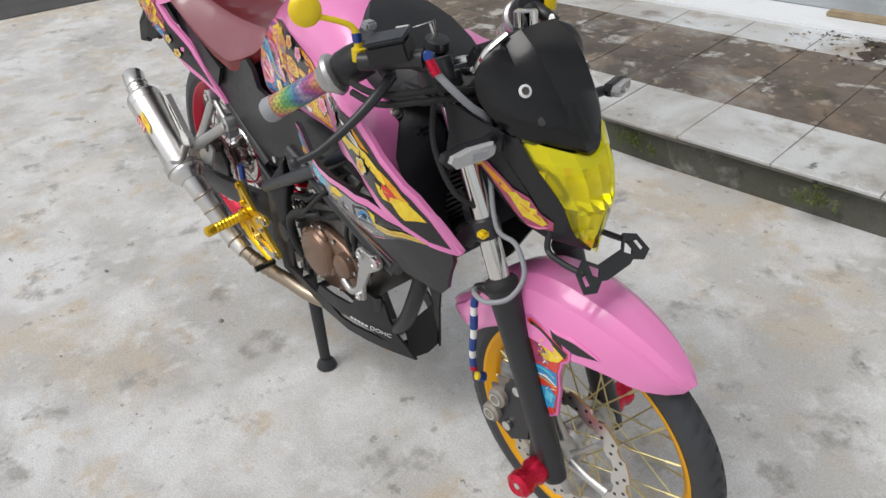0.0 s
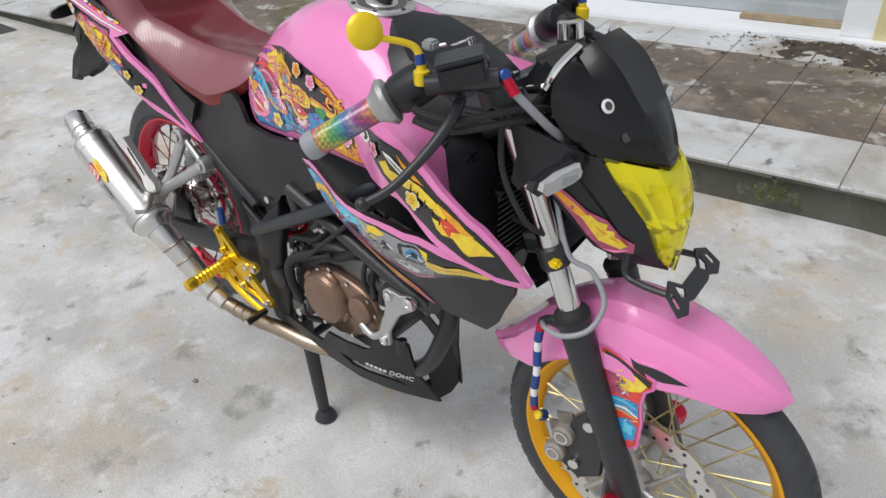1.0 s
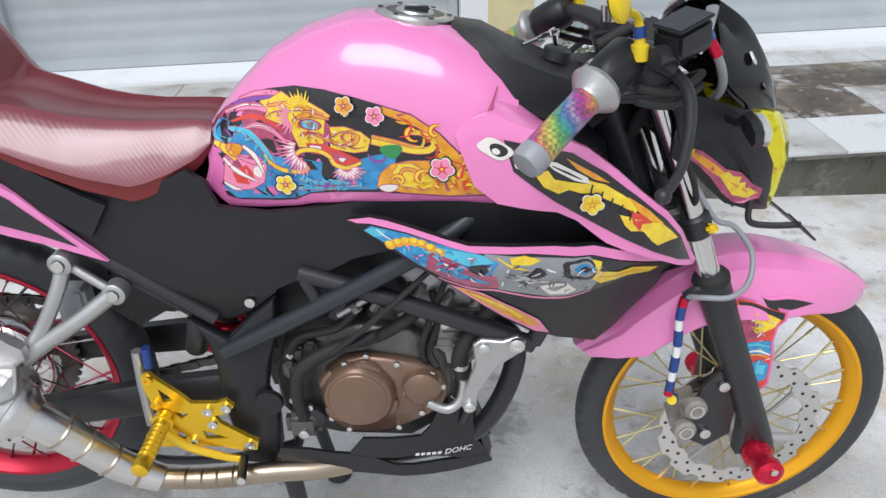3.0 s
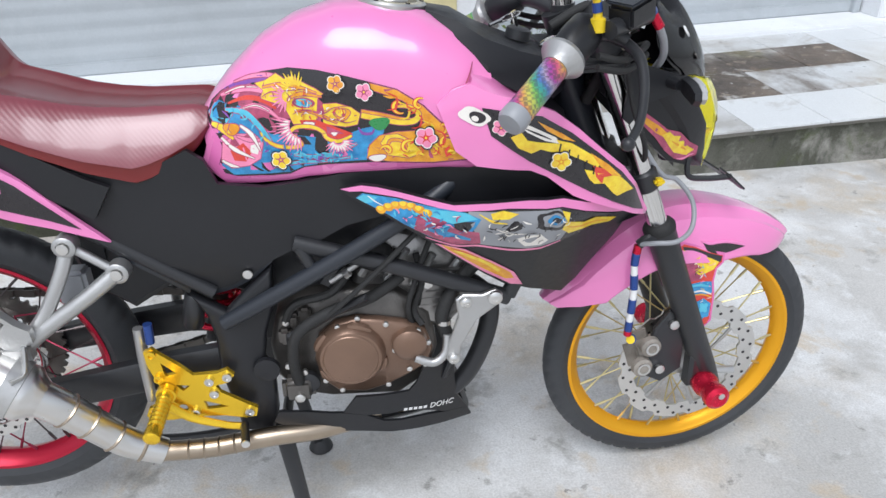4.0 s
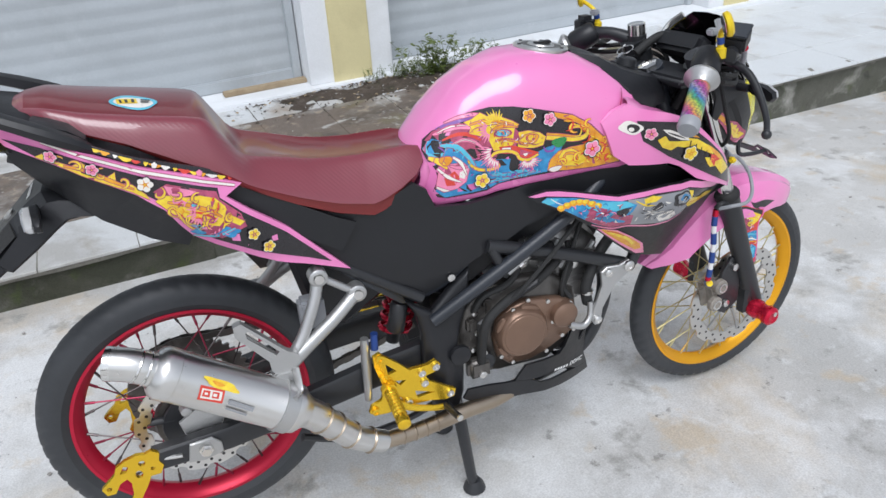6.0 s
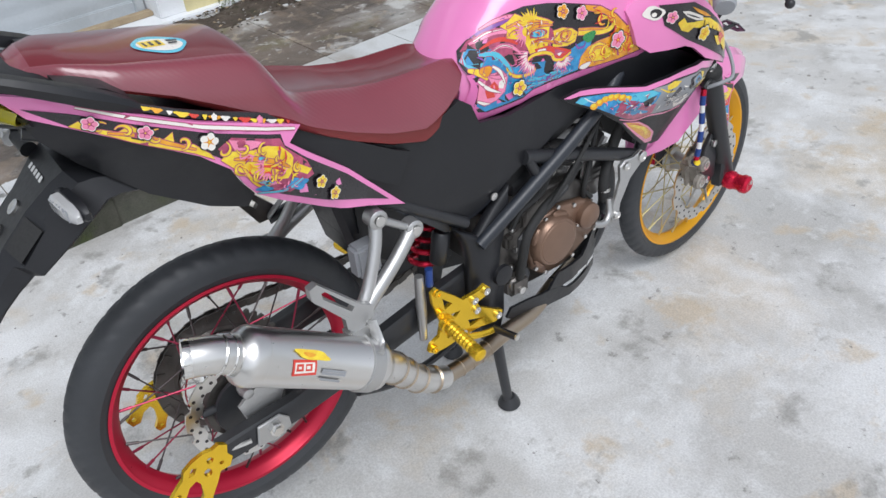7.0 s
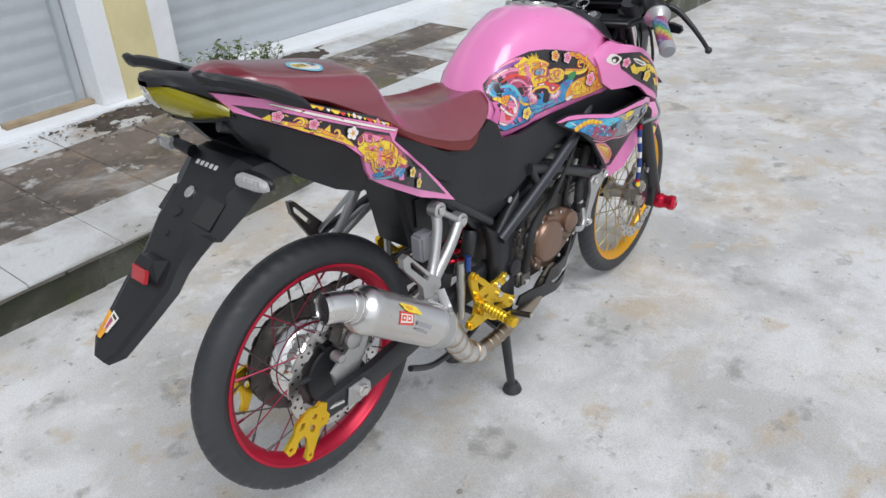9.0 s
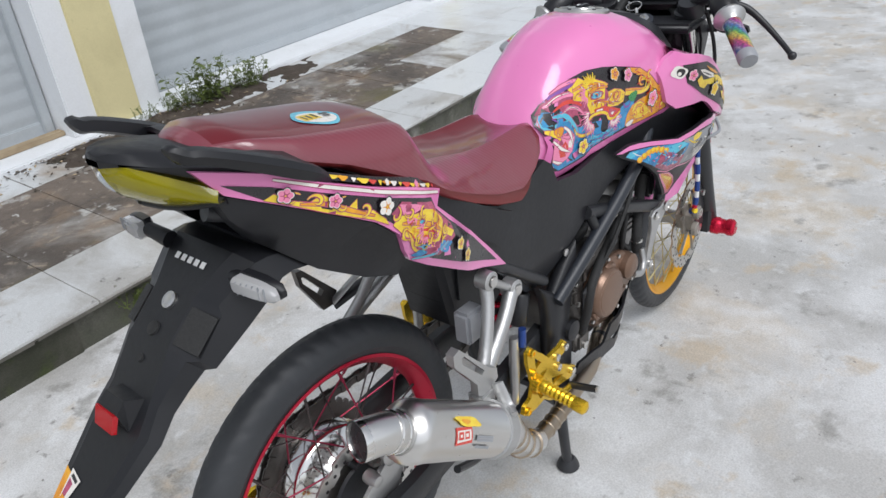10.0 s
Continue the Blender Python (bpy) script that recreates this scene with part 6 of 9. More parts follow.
part("seat_side", bs, "seat_side", seat, "ribbed rose-maroon vinyl seat side", 50)
part("seat_skirt", bb, "seat_band", seat, "plain brown-red lower band of the seat", 50)
bm = bmesh.new()
nose = [*side_r[-1][::-1], *top[-1][1:-1], *side_l[-1]]
skin(bm, [nose, [Vector((p.x + 0.008, p.y * 0.85, p.z - 0.012)) for p in nose]], caps=False, closed=False)
part("seat_front", bm, "seat_side", seat)
bm = bmesh.new()
skin(bm, [[r[-1] for r in skirt_r], [r[-1] for r in skirt_l]], caps=False, closed=False)
part("seat_base", bm, "black", seat, "black seat pan")
bm = bmesh.new()
back = [*skirt_r[0][::-1], *side_r[0][::-1], *top[0][1:-1], *side_l[0], *skirt_l[0]]
skin(bm, [back, [Vector((p.x - 0.016, p.y * 0.86, p.z - 0.006)) for p in back], [Vector((p.x - 0.028, p.y * 0.6, p.z - 0.026)) for p in back]])
part("seat_tail", bm, "seat_side", seat)


def seat_top_lift(a, b, h):
    w, c = lerp(S_CW, a), lerp(S_CR, a)
    q = max(-1, min(1, b / w))
    return Vector((a, b, c + seat_dome(a, q) + h))


decal("seat_badge", [("d_cyan", blob(0.030, -0.048, 0.032, 0.026, -0.15, 0.06, 4)), ("d_white", blob(0.030, -0.050, 0.027, 0.018, -0.15, 0.03, 4)), ("d_yellow", [(0.006, -0.040), (0.034, -0.036), (0.036, -0.054), (0.008, -0.058)]), ("d_black", [(0.010, -0.043), (0.013, -0.0425), (0.015, -0.054), (0.012, -0.055)]), ("d_black", [(0.018, -0.042), (0.022, -0.0415), (0.023, -0.053), (0.019, -0.054)]), ("d_black", [(0.027, -0.040), (0.031, -0.0395), (0.032, -0.052), (0.028, -0.053)]), ("d_black", [(0.040, -0.040), (0.054, -0.041), (0.053, -0.045), (0.040, -0.045)]), ("d_black", [(0.040, -0.049), (0.052, -0.049), (0.050, -0.053), (0.040, -0.053)])], seat_top_lift, seat, "small blue, white and yellow sticker", 0.02)

# ---- side panels ----
def y_side(a, b):
    return lerp([(0.10, 0.104), (0.22, 0.108), (0.32, 0.104), (0.40, 0.102), (0.50, 0.108), (0.60, 0.106), (0.70, 0.110), (0.84, 0.122), (0.95, 0.135), (1.06, 0.125)], a) - 0.25 * max(0, 0.60 - b) + 0.03 * max(0, b - 0.70) * 0


for s in (-1, 1):
    o = [(0.100, 0.850), (0.156, 0.828), (0.226, 0.790), (0.31, 0.752), (0.36, 0.752), (0.40, 0.764), (0.44, 0.782), (0.462, 0.766), (0.476, 0.730), (0.54, 0.721), (0.59, 0.725), (0.657, 0.736), (0.75, 0.740), (0.84, 0.744), (0.90, 0.744), (0.98, 0.712), (1.06, 0.668), (1.00, 0.660), (0.90, 0.668), (0.80, 0.676), (0.72, 0.668), (0.655, 0.652), (0.615, 0.630), (0.575, 0.618), (0.540, 0.602), (0.500, 0.575), (0.470, 0.556), (0.425, 0.542), (0.405, 0.548), (0.365, 0.588), (0.302, 0.648), (0.205, 0.740), (0.15, 0.795)]
    sp = part("side_panel", shell(o, y_side, 0.010, 0.03, s), "black", bike, "matt black side panel", 50)
    part("panel_bolt", lathe([(0, 0.0075), (0.003, 0.0075), (0.004, 0.004)], (0.498, s * 0.107, 0.580), (0, s, 0), 12), "steel", sp)
    part("panel_edge", shell([(0.405, 0.548), (0.425, 0.542), (0.470, 0.556), (0.50, 0.575), (0.54, 0.602), (0.535, 0.594), (0.505, 0.566), (0.47, 0.546), (0.425, 0.531), (0.402, 0.537), (0.355, 0.584), (0.295, 0.640), (0.302, 0.648), (0.365, 0.588)], lambda a, b: y_side(a, b) - 0.003, 0.012, 0.05, s), "frame", sp)

# pink upper shroud with black printed field
RIDGE = [(0.80, 0.852), (0.838, 0.868), (0.862, 0.858), (0.905, 0.848), (0.950, 0.832), (0.985, 0.806), (1.018, 0.776), (1.058, 0.742), (1.085, 0.708), (1.113, 0.655)]
Y_UP = [(0.79, 0.137), (0.84, 0.155), (0.888, 0.174), (0.962, 0.183), (1.00, 0.184), (1.04, 0.176), (1.08, 0.157), (1.112, 0.131)]


def y_up(a, b):
    r = lerp(RIDGE, a)
    return lerp(Y_UP, a) - 0.08 * max(0, r - 0.06 - b) - 0.25 * max(0, b - r + 0.03)


up_o = [(0.793, 0.838), (0.797, 0.828), (0.817, 0.773), (0.846, 0.752), (0.918, 0.750), (0.942, 0.740), (0.980, 0.710), (1.050, 0.680), (1.111, 0.649)] + RIDGE[:0:-1] + [(0.815, 0.858)]
INNER = [(0.842, 0.125, 0.876), (0.875, 0.108, 0.866), (0.914, 0.095, 0.838), (0.950, 0.104, 0.806), (0.986, 0.140, 0.772), (1.008, 0.148, 0.754), (1.038, 0.151, 0.729), (1.072, 0.145, 0.692), (1.111, 0.126, 0.650)]
for s in (-1, 1):
    su = part("upper_shroud", shell(up_o, y_up, 0.008, 0.02, s), "pink", bike, "pink upper side shroud", 50)
    bm = bmesh.new()
    P = [Vector((a, s * y_up(a, b), b)) for a, b in RIDGE[1:]]
    Q = [Vector((a, s * y, b)) for a, y, b in INNER]
    mid = [(p * 0.7 + q * 0.3) + Vector((0.002, 0, 0.002)) for p, q in zip(P, Q)]
    skin(bm, [P, mid, Q], caps=False, closed=False)
    part("shroud_facet", bm, "pink", su, "", 50)
    # raised black disc paints the shade of a recess round the bolt
    part("recess_shade", lathe([(0, 0.013), (0.0015, 0.0125)], (0.935, s * 0.099, 0.817), (0.45, s * 0.30, 0.80), 18), "d_black", su)
    part("shroud_bolt", lathe([(0.001, 0.008), (0.005, 0.008), (0.006, 0.004), (0.004, 0.0035)], (0.935, s * 0.099, 0.817), (0.45, s * 0.30, 0.80), 14), "alloy_dark", su)


def up_lift(a, b, h):
    return Vector((a, -y_up(a, b) - h, b))


sh = [("d_black", [(0.852, 0.838), (0.890, 0.834), (0.932, 0.827), (0.972, 0.804), (1.014, 0.771), (1.053, 0.737), (1.080, 0.706), (1.103, 0.661), (1.050, 0.690), (0.985, 0.726), (0.916, 0.764), (0.864, 0.800)]),
      ("d_white", blob(0.842, 0.826, 0.021, 0.012, -0.25, 0.08, 4)), ("d_black", blob(0.846, 0.825, 0.011, 0.008, -0.25, 0.05, 3)), ("d_white", blob(0.843, 0.823, 0.005, 0.004, -0.25, 0, 3, 12)),
      ("d_orange", [(0.925, 0.821), (0.960, 0.803), (0.978, 0.791), (0.960, 0.796), (0.938, 0.808)]),
      ("d_yellow", [(0.889, 0.800), (0.904, 0.806), (0.912, 0.795), (0.930, 0.792), (0.955, 0.790), (0.966, 0.779), (0.945, 0.778), (0.930, 0.782), (0.918, 0.776), (0.900, 0.784)]),
      ("d_white", [(0.897, 0.819), (0.914, 0.816), (0.950, 0.799), (0.956, 0.790), (0.936, 0.794), (0.912, 0.806)]),
      ("d_black", ribbon([(0.908, 0.812), (0.926, 0.804), (0.944, 0.796)], [0.001, 0.003, 0.001])),
      ("d_yellow", [(0.950, 0.796), (0.972, 0.790), (0.996, 0.775), (1.018, 0.760), (1.012, 0.752), (0.990, 0.764), (0.968, 0.774)]),
      ("d_orange", [(1.000, 0.774), (1.030, 0.752), (1.052, 0.731), (1.036, 0.736), (1.016, 0.752)]),
      ("d_yellow", [(0.992, 0.751), (1.004, 0.748), (1.016, 0.742), (1.040, 0.740), (1.062, 0.720), (1.076, 0.705), (1.062, 0.706), (1.046, 0.703), (1.036, 0.712), (1.024, 0.726), (1.008, 0.728), (1.000, 0.736)]),
      ("d_red", [(1.004, 0.756), (1.022, 0.748), (1.036, 0.736), (1.022, 0.736), (1.020, 0.726), (1.010, 0.738)])]
# model lettering as plain slanted bars
for k in range(5):
    a, b = 0.957 + 0.0125 * k, 0.789 - 0.0085 * k
    sh.append(("d_black", ribbon([(a, b + 0.001), (a - 0.002, b - 0.012)], [0.0022, 0.0022])))
sh += bloom(0.876, 0.813, 0.012, "d_pink", "d_maroon") + bloom(0.958, 0.765, 0.0150, "d_yellow", "d_orange")
up_r = [o for o in bike.children if o.name.startswith("upper_shroud")][0]
decal("shroud_decal", sh, up_lift, up_r, "black film with yellow flames, flowers and slanted bars", 0.02)

# lower shroud
Y_LO = [(0.63, 0.118), (0.70, 0.142), (0.78, 0.170), (0.86, 0.186), (0.94, 0.190), (1.00, 0.176), (1.06, 0.148), (1.11, 0.122)]


def y_lo(a, b):
    return lerp(Y_LO, a) - 0.55 * max(0, 0.672 - b)


lo_o = [(0.650, 0.718), (0.682, 0.728), (0.705, 0.727), (0.735, 0.722), (0.780, 0.713), (0.810, 0.706), (0.850, 0.709), (0.915, 0.712), (0.965, 0.710), (1.050, 0.682), (1.112, 0.652), (1.084, 0.640), (1.072, 0.606), (1.045, 0.560), (1.022, 0.515), (1.000, 0.490), (0.960, 0.508), (0.926, 0.522), (0.895, 0.534), (0.845, 0.576), (0.783, 0.632), (0.717, 0.680), (0.668, 0.705)]
for s in (-1, 1):
    sl = part("lower_shroud", shell(lo_o, y_lo, 0.008, 0.02, s), "black", bike, "black lower side shroud with pink border", 50)
    if s < 0:
        lo_r = sl


def lo_lift(a, b, h):
    return Vector((a, -y_lo(a, b) - h, b))


pk = [(0.651, 0.719), (0.682, 0.727), (0.705, 0.726), (0.735, 0.721), (0.780, 0.712), (0.810, 0.705), (0.850, 0.708), (0.915, 0.711), (0.965, 0.709), (1.050, 0.681), (1.110, 0.653), (1.062, 0.663), (0.964, 0.696), (0.886, 0.700), (0.810, 0.695), (0.780, 0.703), (0.732, 0.713), (0.681, 0.718), (0.664, 0.716)]
art = [(0.671, 0.707), (0.681, 0.716), (0.732, 0.712), (0.780, 0.703), (0.808, 0.695), (0.886, 0.699), (0.964, 0.695), (1.062, 0.660), (1.054, 0.648), (1.000, 0.642), (0.962, 0.624), (0.922, 0.617), (0.849, 0.632), (0.813, 0.630), (0.775, 0.647), (0.717, 0.683)]
sh = [("pink", pk), ("d_black", art),
      ("grey_film", [(0.830, 0.696), (0.960, 0.694), (0.985, 0.670), (0.970, 0.632), (0.922, 0.620), (0.850, 0.634), (0.830, 0.650)]),
      ("d_blue", [(0.673, 0.707), (0.683, 0.715), (0.732, 0.711), (0.780, 0.702), (0.826, 0.694), (0.848, 0.684), (0.830, 0.650), (0.813, 0.632), (0.775, 0.649), (0.719, 0.684)]),
      ("d_cyan", [(0.674, 0.707), (0.684, 0.713), (0.704, 0.711), (0.696, 0.702), (0.686, 0.700)]),
      ("d_maroon", [(0.760, 0.690), (0.793, 0.684), (0.816, 0.664), (0.846, 0.660), (0.850, 0.636), (0.813, 0.632), (0.782, 0.646), (0.753, 0.662)]),
      ("d_cyan", [(0.732, 0.709), (0.773, 0.699), (0.829, 0.693), (0.843, 0.684), (0.808, 0.676), (0.779, 0.687)]),
      ("d_blue", ribbon([(0.770, 0.666), (0.800, 0.655), (0.835, 0.644)], [0.004, 0.012, 0.004])),
      ("d_white", ribbon([(0.690, 0.712), (0.700, 0.704), (0.712, 0.698)], [0.001, 0.002, 0.001])),
      ("d_yellow", [(0.861, 0.693), (0.879, 0.697), (0.901, 0.691), (0.887, 0.683), (0.864, 0.683)]),
      ("d_yellow", ribbon([(0.845, 0.692), (0.865, 0.680), (0.885, 0.676)], [0.001, 0.004, 0.001])),
      ("d_black", blob(0.952, 0.674, 0.026, 0.017, -0.3, 0.08, 5)), ("grey_film", blob(0.954, 0.675, 0.019, 0.012, -0.3, 0.1, 5)), ("d_blue", blob(0.956, 0.676, 0.013, 0.008, -0.3, 0.1, 4)), ("d_black", blob(0.957, 0.676, 0.007, 0.004, -0.3, 0.1, 4)),
      ("d_white", [(0.900, 0.644), (0.918, 0.650), (0.936, 0.652), (0.950, 0.636), (0.938, 0.628), (0.916, 0.626)]), ("grey_film", blob(0.922, 0.640, 0.010, 0.005, 0.3, 0.2, 3)),
      ("d_white", ribbon([(0.868, 0.668), (0.890, 0.656), (0.915, 0.654)], [0.001, 0.004, 0.001])),
      ("d_pink", ribbon([(0.770, 0.647), (0.814, 0.630), (0.849, 0.631), (0.898, 0.619), (0.937, 0.620), (0.970, 0.630)], [0.002, 0.004, 0.004, 0.004, 0.004, 0.002])),
      ("d_yellow", [(0.964, 0.690), (0.977, 0.685), (0.976, 0.670), (1.002, 0.664), (1.021, 0.667), (1.062, 0.652), (1.050, 0.646), (1.017, 0.651), (0.998, 0.648), (0.981, 0.644), (0.968, 0.655), (0.973, 0.672)]),
      ("d_orange", ribbon([(0.974, 0.660), (0.992, 0.656), (1.020, 0.658), (1.046, 0.651)], [0.001, 0.004, 0.003, 0.001])),
      ("d_pink", [(0.783, 0.635), (0.829, 0.622), (0.871, 0.594), (0.908, 0.564), (0.926, 0.530), (0.906, 0.533), (0.851, 0.576), (0.800, 0.620)]),
      ("d_orange", [(0.792, 0.632), (0.829, 0.618), (0.868, 0.592), (0.902, 0.564), (0.910, 0.548), (0.896, 0.548), (0.851, 0.582), (0.806, 0.618)]),
      ("d_yellow", ribbon([(0.812, 0.618), (0.838, 0.606), (0.862, 0.590), (0.884, 0.568)], [0.002, 0.009, 0.005, 0.006])),
      ("d_red", ribbon([(0.806, 0.624), (0.830, 0.614), (0.850, 0.602)], [0.001, 0.003, 0.001]))]
for k in range(7):
    t = k / 6
    sh.append(("d_orange", blob(0.708 + 0.064 * t, 0.692 + 0.010 * math.sin(math.pi * t), 0.0075, 0.0065, 0, 0.05, 3, 14)))
    sh.append(("d_yellow", blob(0.707 + 0.064 * t, 0.694 + 0.010 * math.sin(math.pi * t), 0.0045, 0.0040, 0, 0.05, 3, 12)))
sh += strokes([(0.700, 0.704), (0.780, 0.698), (0.840, 0.686), (0.830, 0.654), (0.813, 0.636), (0.730, 0.680)], ["d_cyan", "d_blue", "d_white", "d_maroon", "d_pink"], 40, 0.012, 6)
sh += strokes([(0.850, 0.690), (0.980, 0.680), (0.964, 0.634), (0.922, 0.624), (0.852, 0.640)], ["d_black", "d_white", "grey_film", "d_black"], 44, 0.012, 7)
decal("shroud_decal", sh, lo_lift, lo_r, "blue, grey and yellow comic-style print", 0.02)

# ---- tail ----
TAIL_MID = [(-0.2, 0.98), (0.0, 0.90), (0.1, 0.82), (0.2, 0.73), (0.31, 0.655)]
TAIL_Y = [(-0.20, 0.078), (-0.16, 0.090), (-0.11, 0.112), (-0.05, 0.140), (0.02, 0.156), (0.10, 0.155), (0.16, 0.146), (0.19, 0.136), (0.24, 0.122), (0.31, 0.111)]


def y_tail(a, b):
    c = lerp(TAIL_MID, a)
    return lerp(TAIL_Y, a) - 0.6 * max(0, c - 0.03 - b) - 0.4 * max(0, b - c - 0.02)


pink_o = [(-0.168, 0.987), (-0.096, 0.964), (-0.048, 0.940), (0.029, 0.906), (0.090, 0.880), (0.157, 0.848), (0.128, 0.838), (0.152, 0.815), (0.217, 0.756), (0.311, 0.650), (0.187, 0.708), (0.100, 0.762), (0.070, 0.784), (0.056, 0.806), (0.040, 0.840), (0.008, 0.870), (-0.050, 0.904), (-0.091, 0.926), (-0.144, 0.954)]
for s in (-1, 1):
    tp = part("tail_panel", shell(pink_o, y_tail, 0.008, 0.02, s), "pink", bike, "pink tail side panel", 50)
    if s < 0:
        tail_r = tp
    part("under_tail", shell([(-0.152, 0.956), (-0.144, 0.952), (-0.091, 0.924), (-0.050, 0.902), (0.008, 0.868), (0.040, 0.838), (0.056, 0.804), (0.070, 0.782), (0.060, 0.762), (0.010, 0.782), (-0.051, 0.822), (-0.110, 0.880), (-0.142, 0.925)], lambda a, b: y_tail(a, max(b, lerp(TAIL_MID, a) - 0.07)) - 0.006 - 0.25 * max(0, lerp(TAIL_MID, a) - 0.07 - b), 0.03, 0.03, s), "black", bike, "black under-tail panel", 50)
    # black trim, doubling as a painted shadow band under the seat
    part("trim_shadow", shell([(0.105, 0.870), (0.165, 0.845), (0.230, 0.795), (0.300, 0.752), (0.330, 0.738), (0.300, 0.690), (0.205, 0.752), (0.140, 0.815)], lambda a, b: 0.116 - 0.2 * max(0, b - 0.8), 0.008, 0.03, s), "black", bike, "black trim that also paints the shadow band below the seat", 50)


def tail_lift(a, b, h):
    return Vector((a, -y_tail(a, b) - h, b))


# the long white ribbon is a highlight painted along the panel's upper edge
sh = [("d_black", [(-0.146, 0.966), (-0.101, 0.951), (-0.053, 0.930), (0.029, 0.894), (0.119, 0.854), (0.119, 0.840), (0.145, 0.812), (0.211, 0.752), (0.279, 0.676), (0.190, 0.722), (0.105, 0.772), (0.077, 0.790), (0.064, 0.812), (0.046, 0.846), (0.013, 0.875), (-0.054, 0.911), (-0.109, 0.938)]),
      ("d_white", ribbon([(-0.097, 0.958), (-0.045, 0.934), (0.033, 0.899), (0.145, 0.849)], [0.002, 0.004, 0.004, 0.003])),
      ("d_maroon", [(0.030, 0.872), (0.050, 0.880), (0.080, 0.866), (0.116, 0.850), (0.118, 0.838), (0.145, 0.808), (0.150, 0.786), (0.110, 0.776), (0.080, 0.792), (0.066, 0.814), (0.048, 0.848)]),
      ("d_yellow", [(-0.110, 0.938), (-0.099, 0.942), (-0.083, 0.929), (-0.066, 0.922), (-0.053, 0.928), (-0.042, 0.916), (-0.028, 0.900), (-0.013, 0.908), (-0.015, 0.893), (0.005, 0.887), (0.020, 0.870), (0.024, 0.861), (0.003, 0.876), (-0.029, 0.893), (-0.058, 0.909), (-0.083, 0.924)]),
      ("d_orange", ribbon([(-0.076, 0.923), (-0.048, 0.914), (-0.022, 0.897), (0.006, 0.880)], [0.002, 0.005, 0.005, 0.002])),
      ("d_pink", [(0.046, 0.878), (0.075, 0.866), (0.092, 0.856), (0.070, 0.856), (0.050, 0.862)]),
      ("d_maroon", flower(0.060, 0.868, 0.006)), ("d_yellow", [(0.030, 0.857), (0.042, 0.864), (0.072, 0.854), (0.092, 0.852), (0.112, 0.842), (0.124, 0.826), (0.126, 0.814), (0.148, 0.795), (0.140, 0.790), (0.120, 0.806), (0.110, 0.798), (0.090, 0.806), (0.070, 0.820), (0.068, 0.804), (0.050, 0.832)]),
      ("d_orange", ribbon([(0.046, 0.852), (0.072, 0.842), (0.100, 0.826), (0.116, 0.812)], [0.002, 0.006, 0.006, 0.002])),
      ("d_red", ribbon([(0.076, 0.830), (0.094, 0.822), (0.108, 0.810)], [0.002, 0.005, 0.002])),
      ("d_cyan", blob(0.082, 0.838, 0.006, 0.003, -0.6, 0, 2)),
      ("d_yellow", ribbon([(0.054, 0.838), (0.062, 0.816), (0.072, 0.800), (0.086, 0.798)], [0.002, 0.004, 0.003, 0.001])),
      ("d_blue", blob(0.078, 0.792, 0.010, 0.006, -0.4, 0.2, 4)), ("d_blue", blob(0.122, 0.784, 0.016, 0.008, -0.3, 0.2, 4)), ("d_cyan", ribbon([(0.070, 0.786), (0.100, 0.782), (0.132, 0.788)], [0.002, 0.005, 0.002]))]
sh = sh[:1] + rimmed(sh[1:], 0.0010)
for a, b, r, st, way in ((-0.082, 0.930, 0.009, 0.5, 1), (-0.060, 0.921, 0.010, 2.6, -1), (-0.030, 0.906, 0.011, 1.2, 1), (-0.006, 0.893, 0.010, 4.2, 1), (0.036, 0.868, 0.011, 1.0, -1), (0.062, 0.862, 0.010, 3.0, 1), (0.052, 0.838, 0.012, 5.2, -1), (0.086, 0.848, 0.010, 1.0, 1), (0.104, 0.832, 0.012, 0.2, -1), (0.074, 0.816, 0.011, 2.0, 1), (0.100, 0.806, 0.010, 4.4, -1), (0.128, 0.806, 0.009, 1.4, 1)):
    sh += curl(a, b, r, st, way, ("d_maroon", "d_yellow"), 0.0036)
sh += burst(0.092, 0.826, 0.012, 0.026, 9, "d_pink", 2.4, 4.2)
sh += strokes([(0.040, 0.862), (0.110, 0.848), (0.140, 0.800), (0.110, 0.786), (0.074, 0.796), (0.056, 0.824)], ["d_maroon", "d_orange", "d_red", "d_pink", "d_yellow"], 44, 0.013, 7)
sh += strokes([(0.060, 0.824), (0.110, 0.796), (0.140, 0.784), (0.110, 0.778), (0.080, 0.790)], ["d_cyan", "d_pink", "d_blue"], 18, 0.009, 8)
for a, b, q, c1, c2 in ((-0.041, 0.916, 0.009, "d_pink", "d_maroon"), (-0.090, 0.938, 0.009, "d_pink", "d_maroon"), (0.022, 0.886, 0.0115, "d_white", "d_orange"), (0.178, 0.742, 0.0105, "d_yellow", "d_maroon"), (0.158, 0.771, 0.0100, "d_yellow", "d_maroon")):
    sh += bloom(a, b, q, c1, c2)
decal("tail_decal", sh, tail_lift, tail_r, "small yellow and blue dragon print with flowers and a painted highlight line", 0.02)
# strip of yellow and white print under the seat's edge
SRP = [(-0.045, 0.942), (0.029, 0.908), (0.090, 0.882), (0.150, 0.854), (0.150, 0.862), (0.100, 0.887), (0.030, 0.917), (-0.035, 0.946)]
part("seat_rail_print", shell(SRP, lambda a, b: y_tail(a, b) - 0.006, 0.004, 0.03, -1), "d_black", tail_r, "narrow orange and yellow print")
sh = []
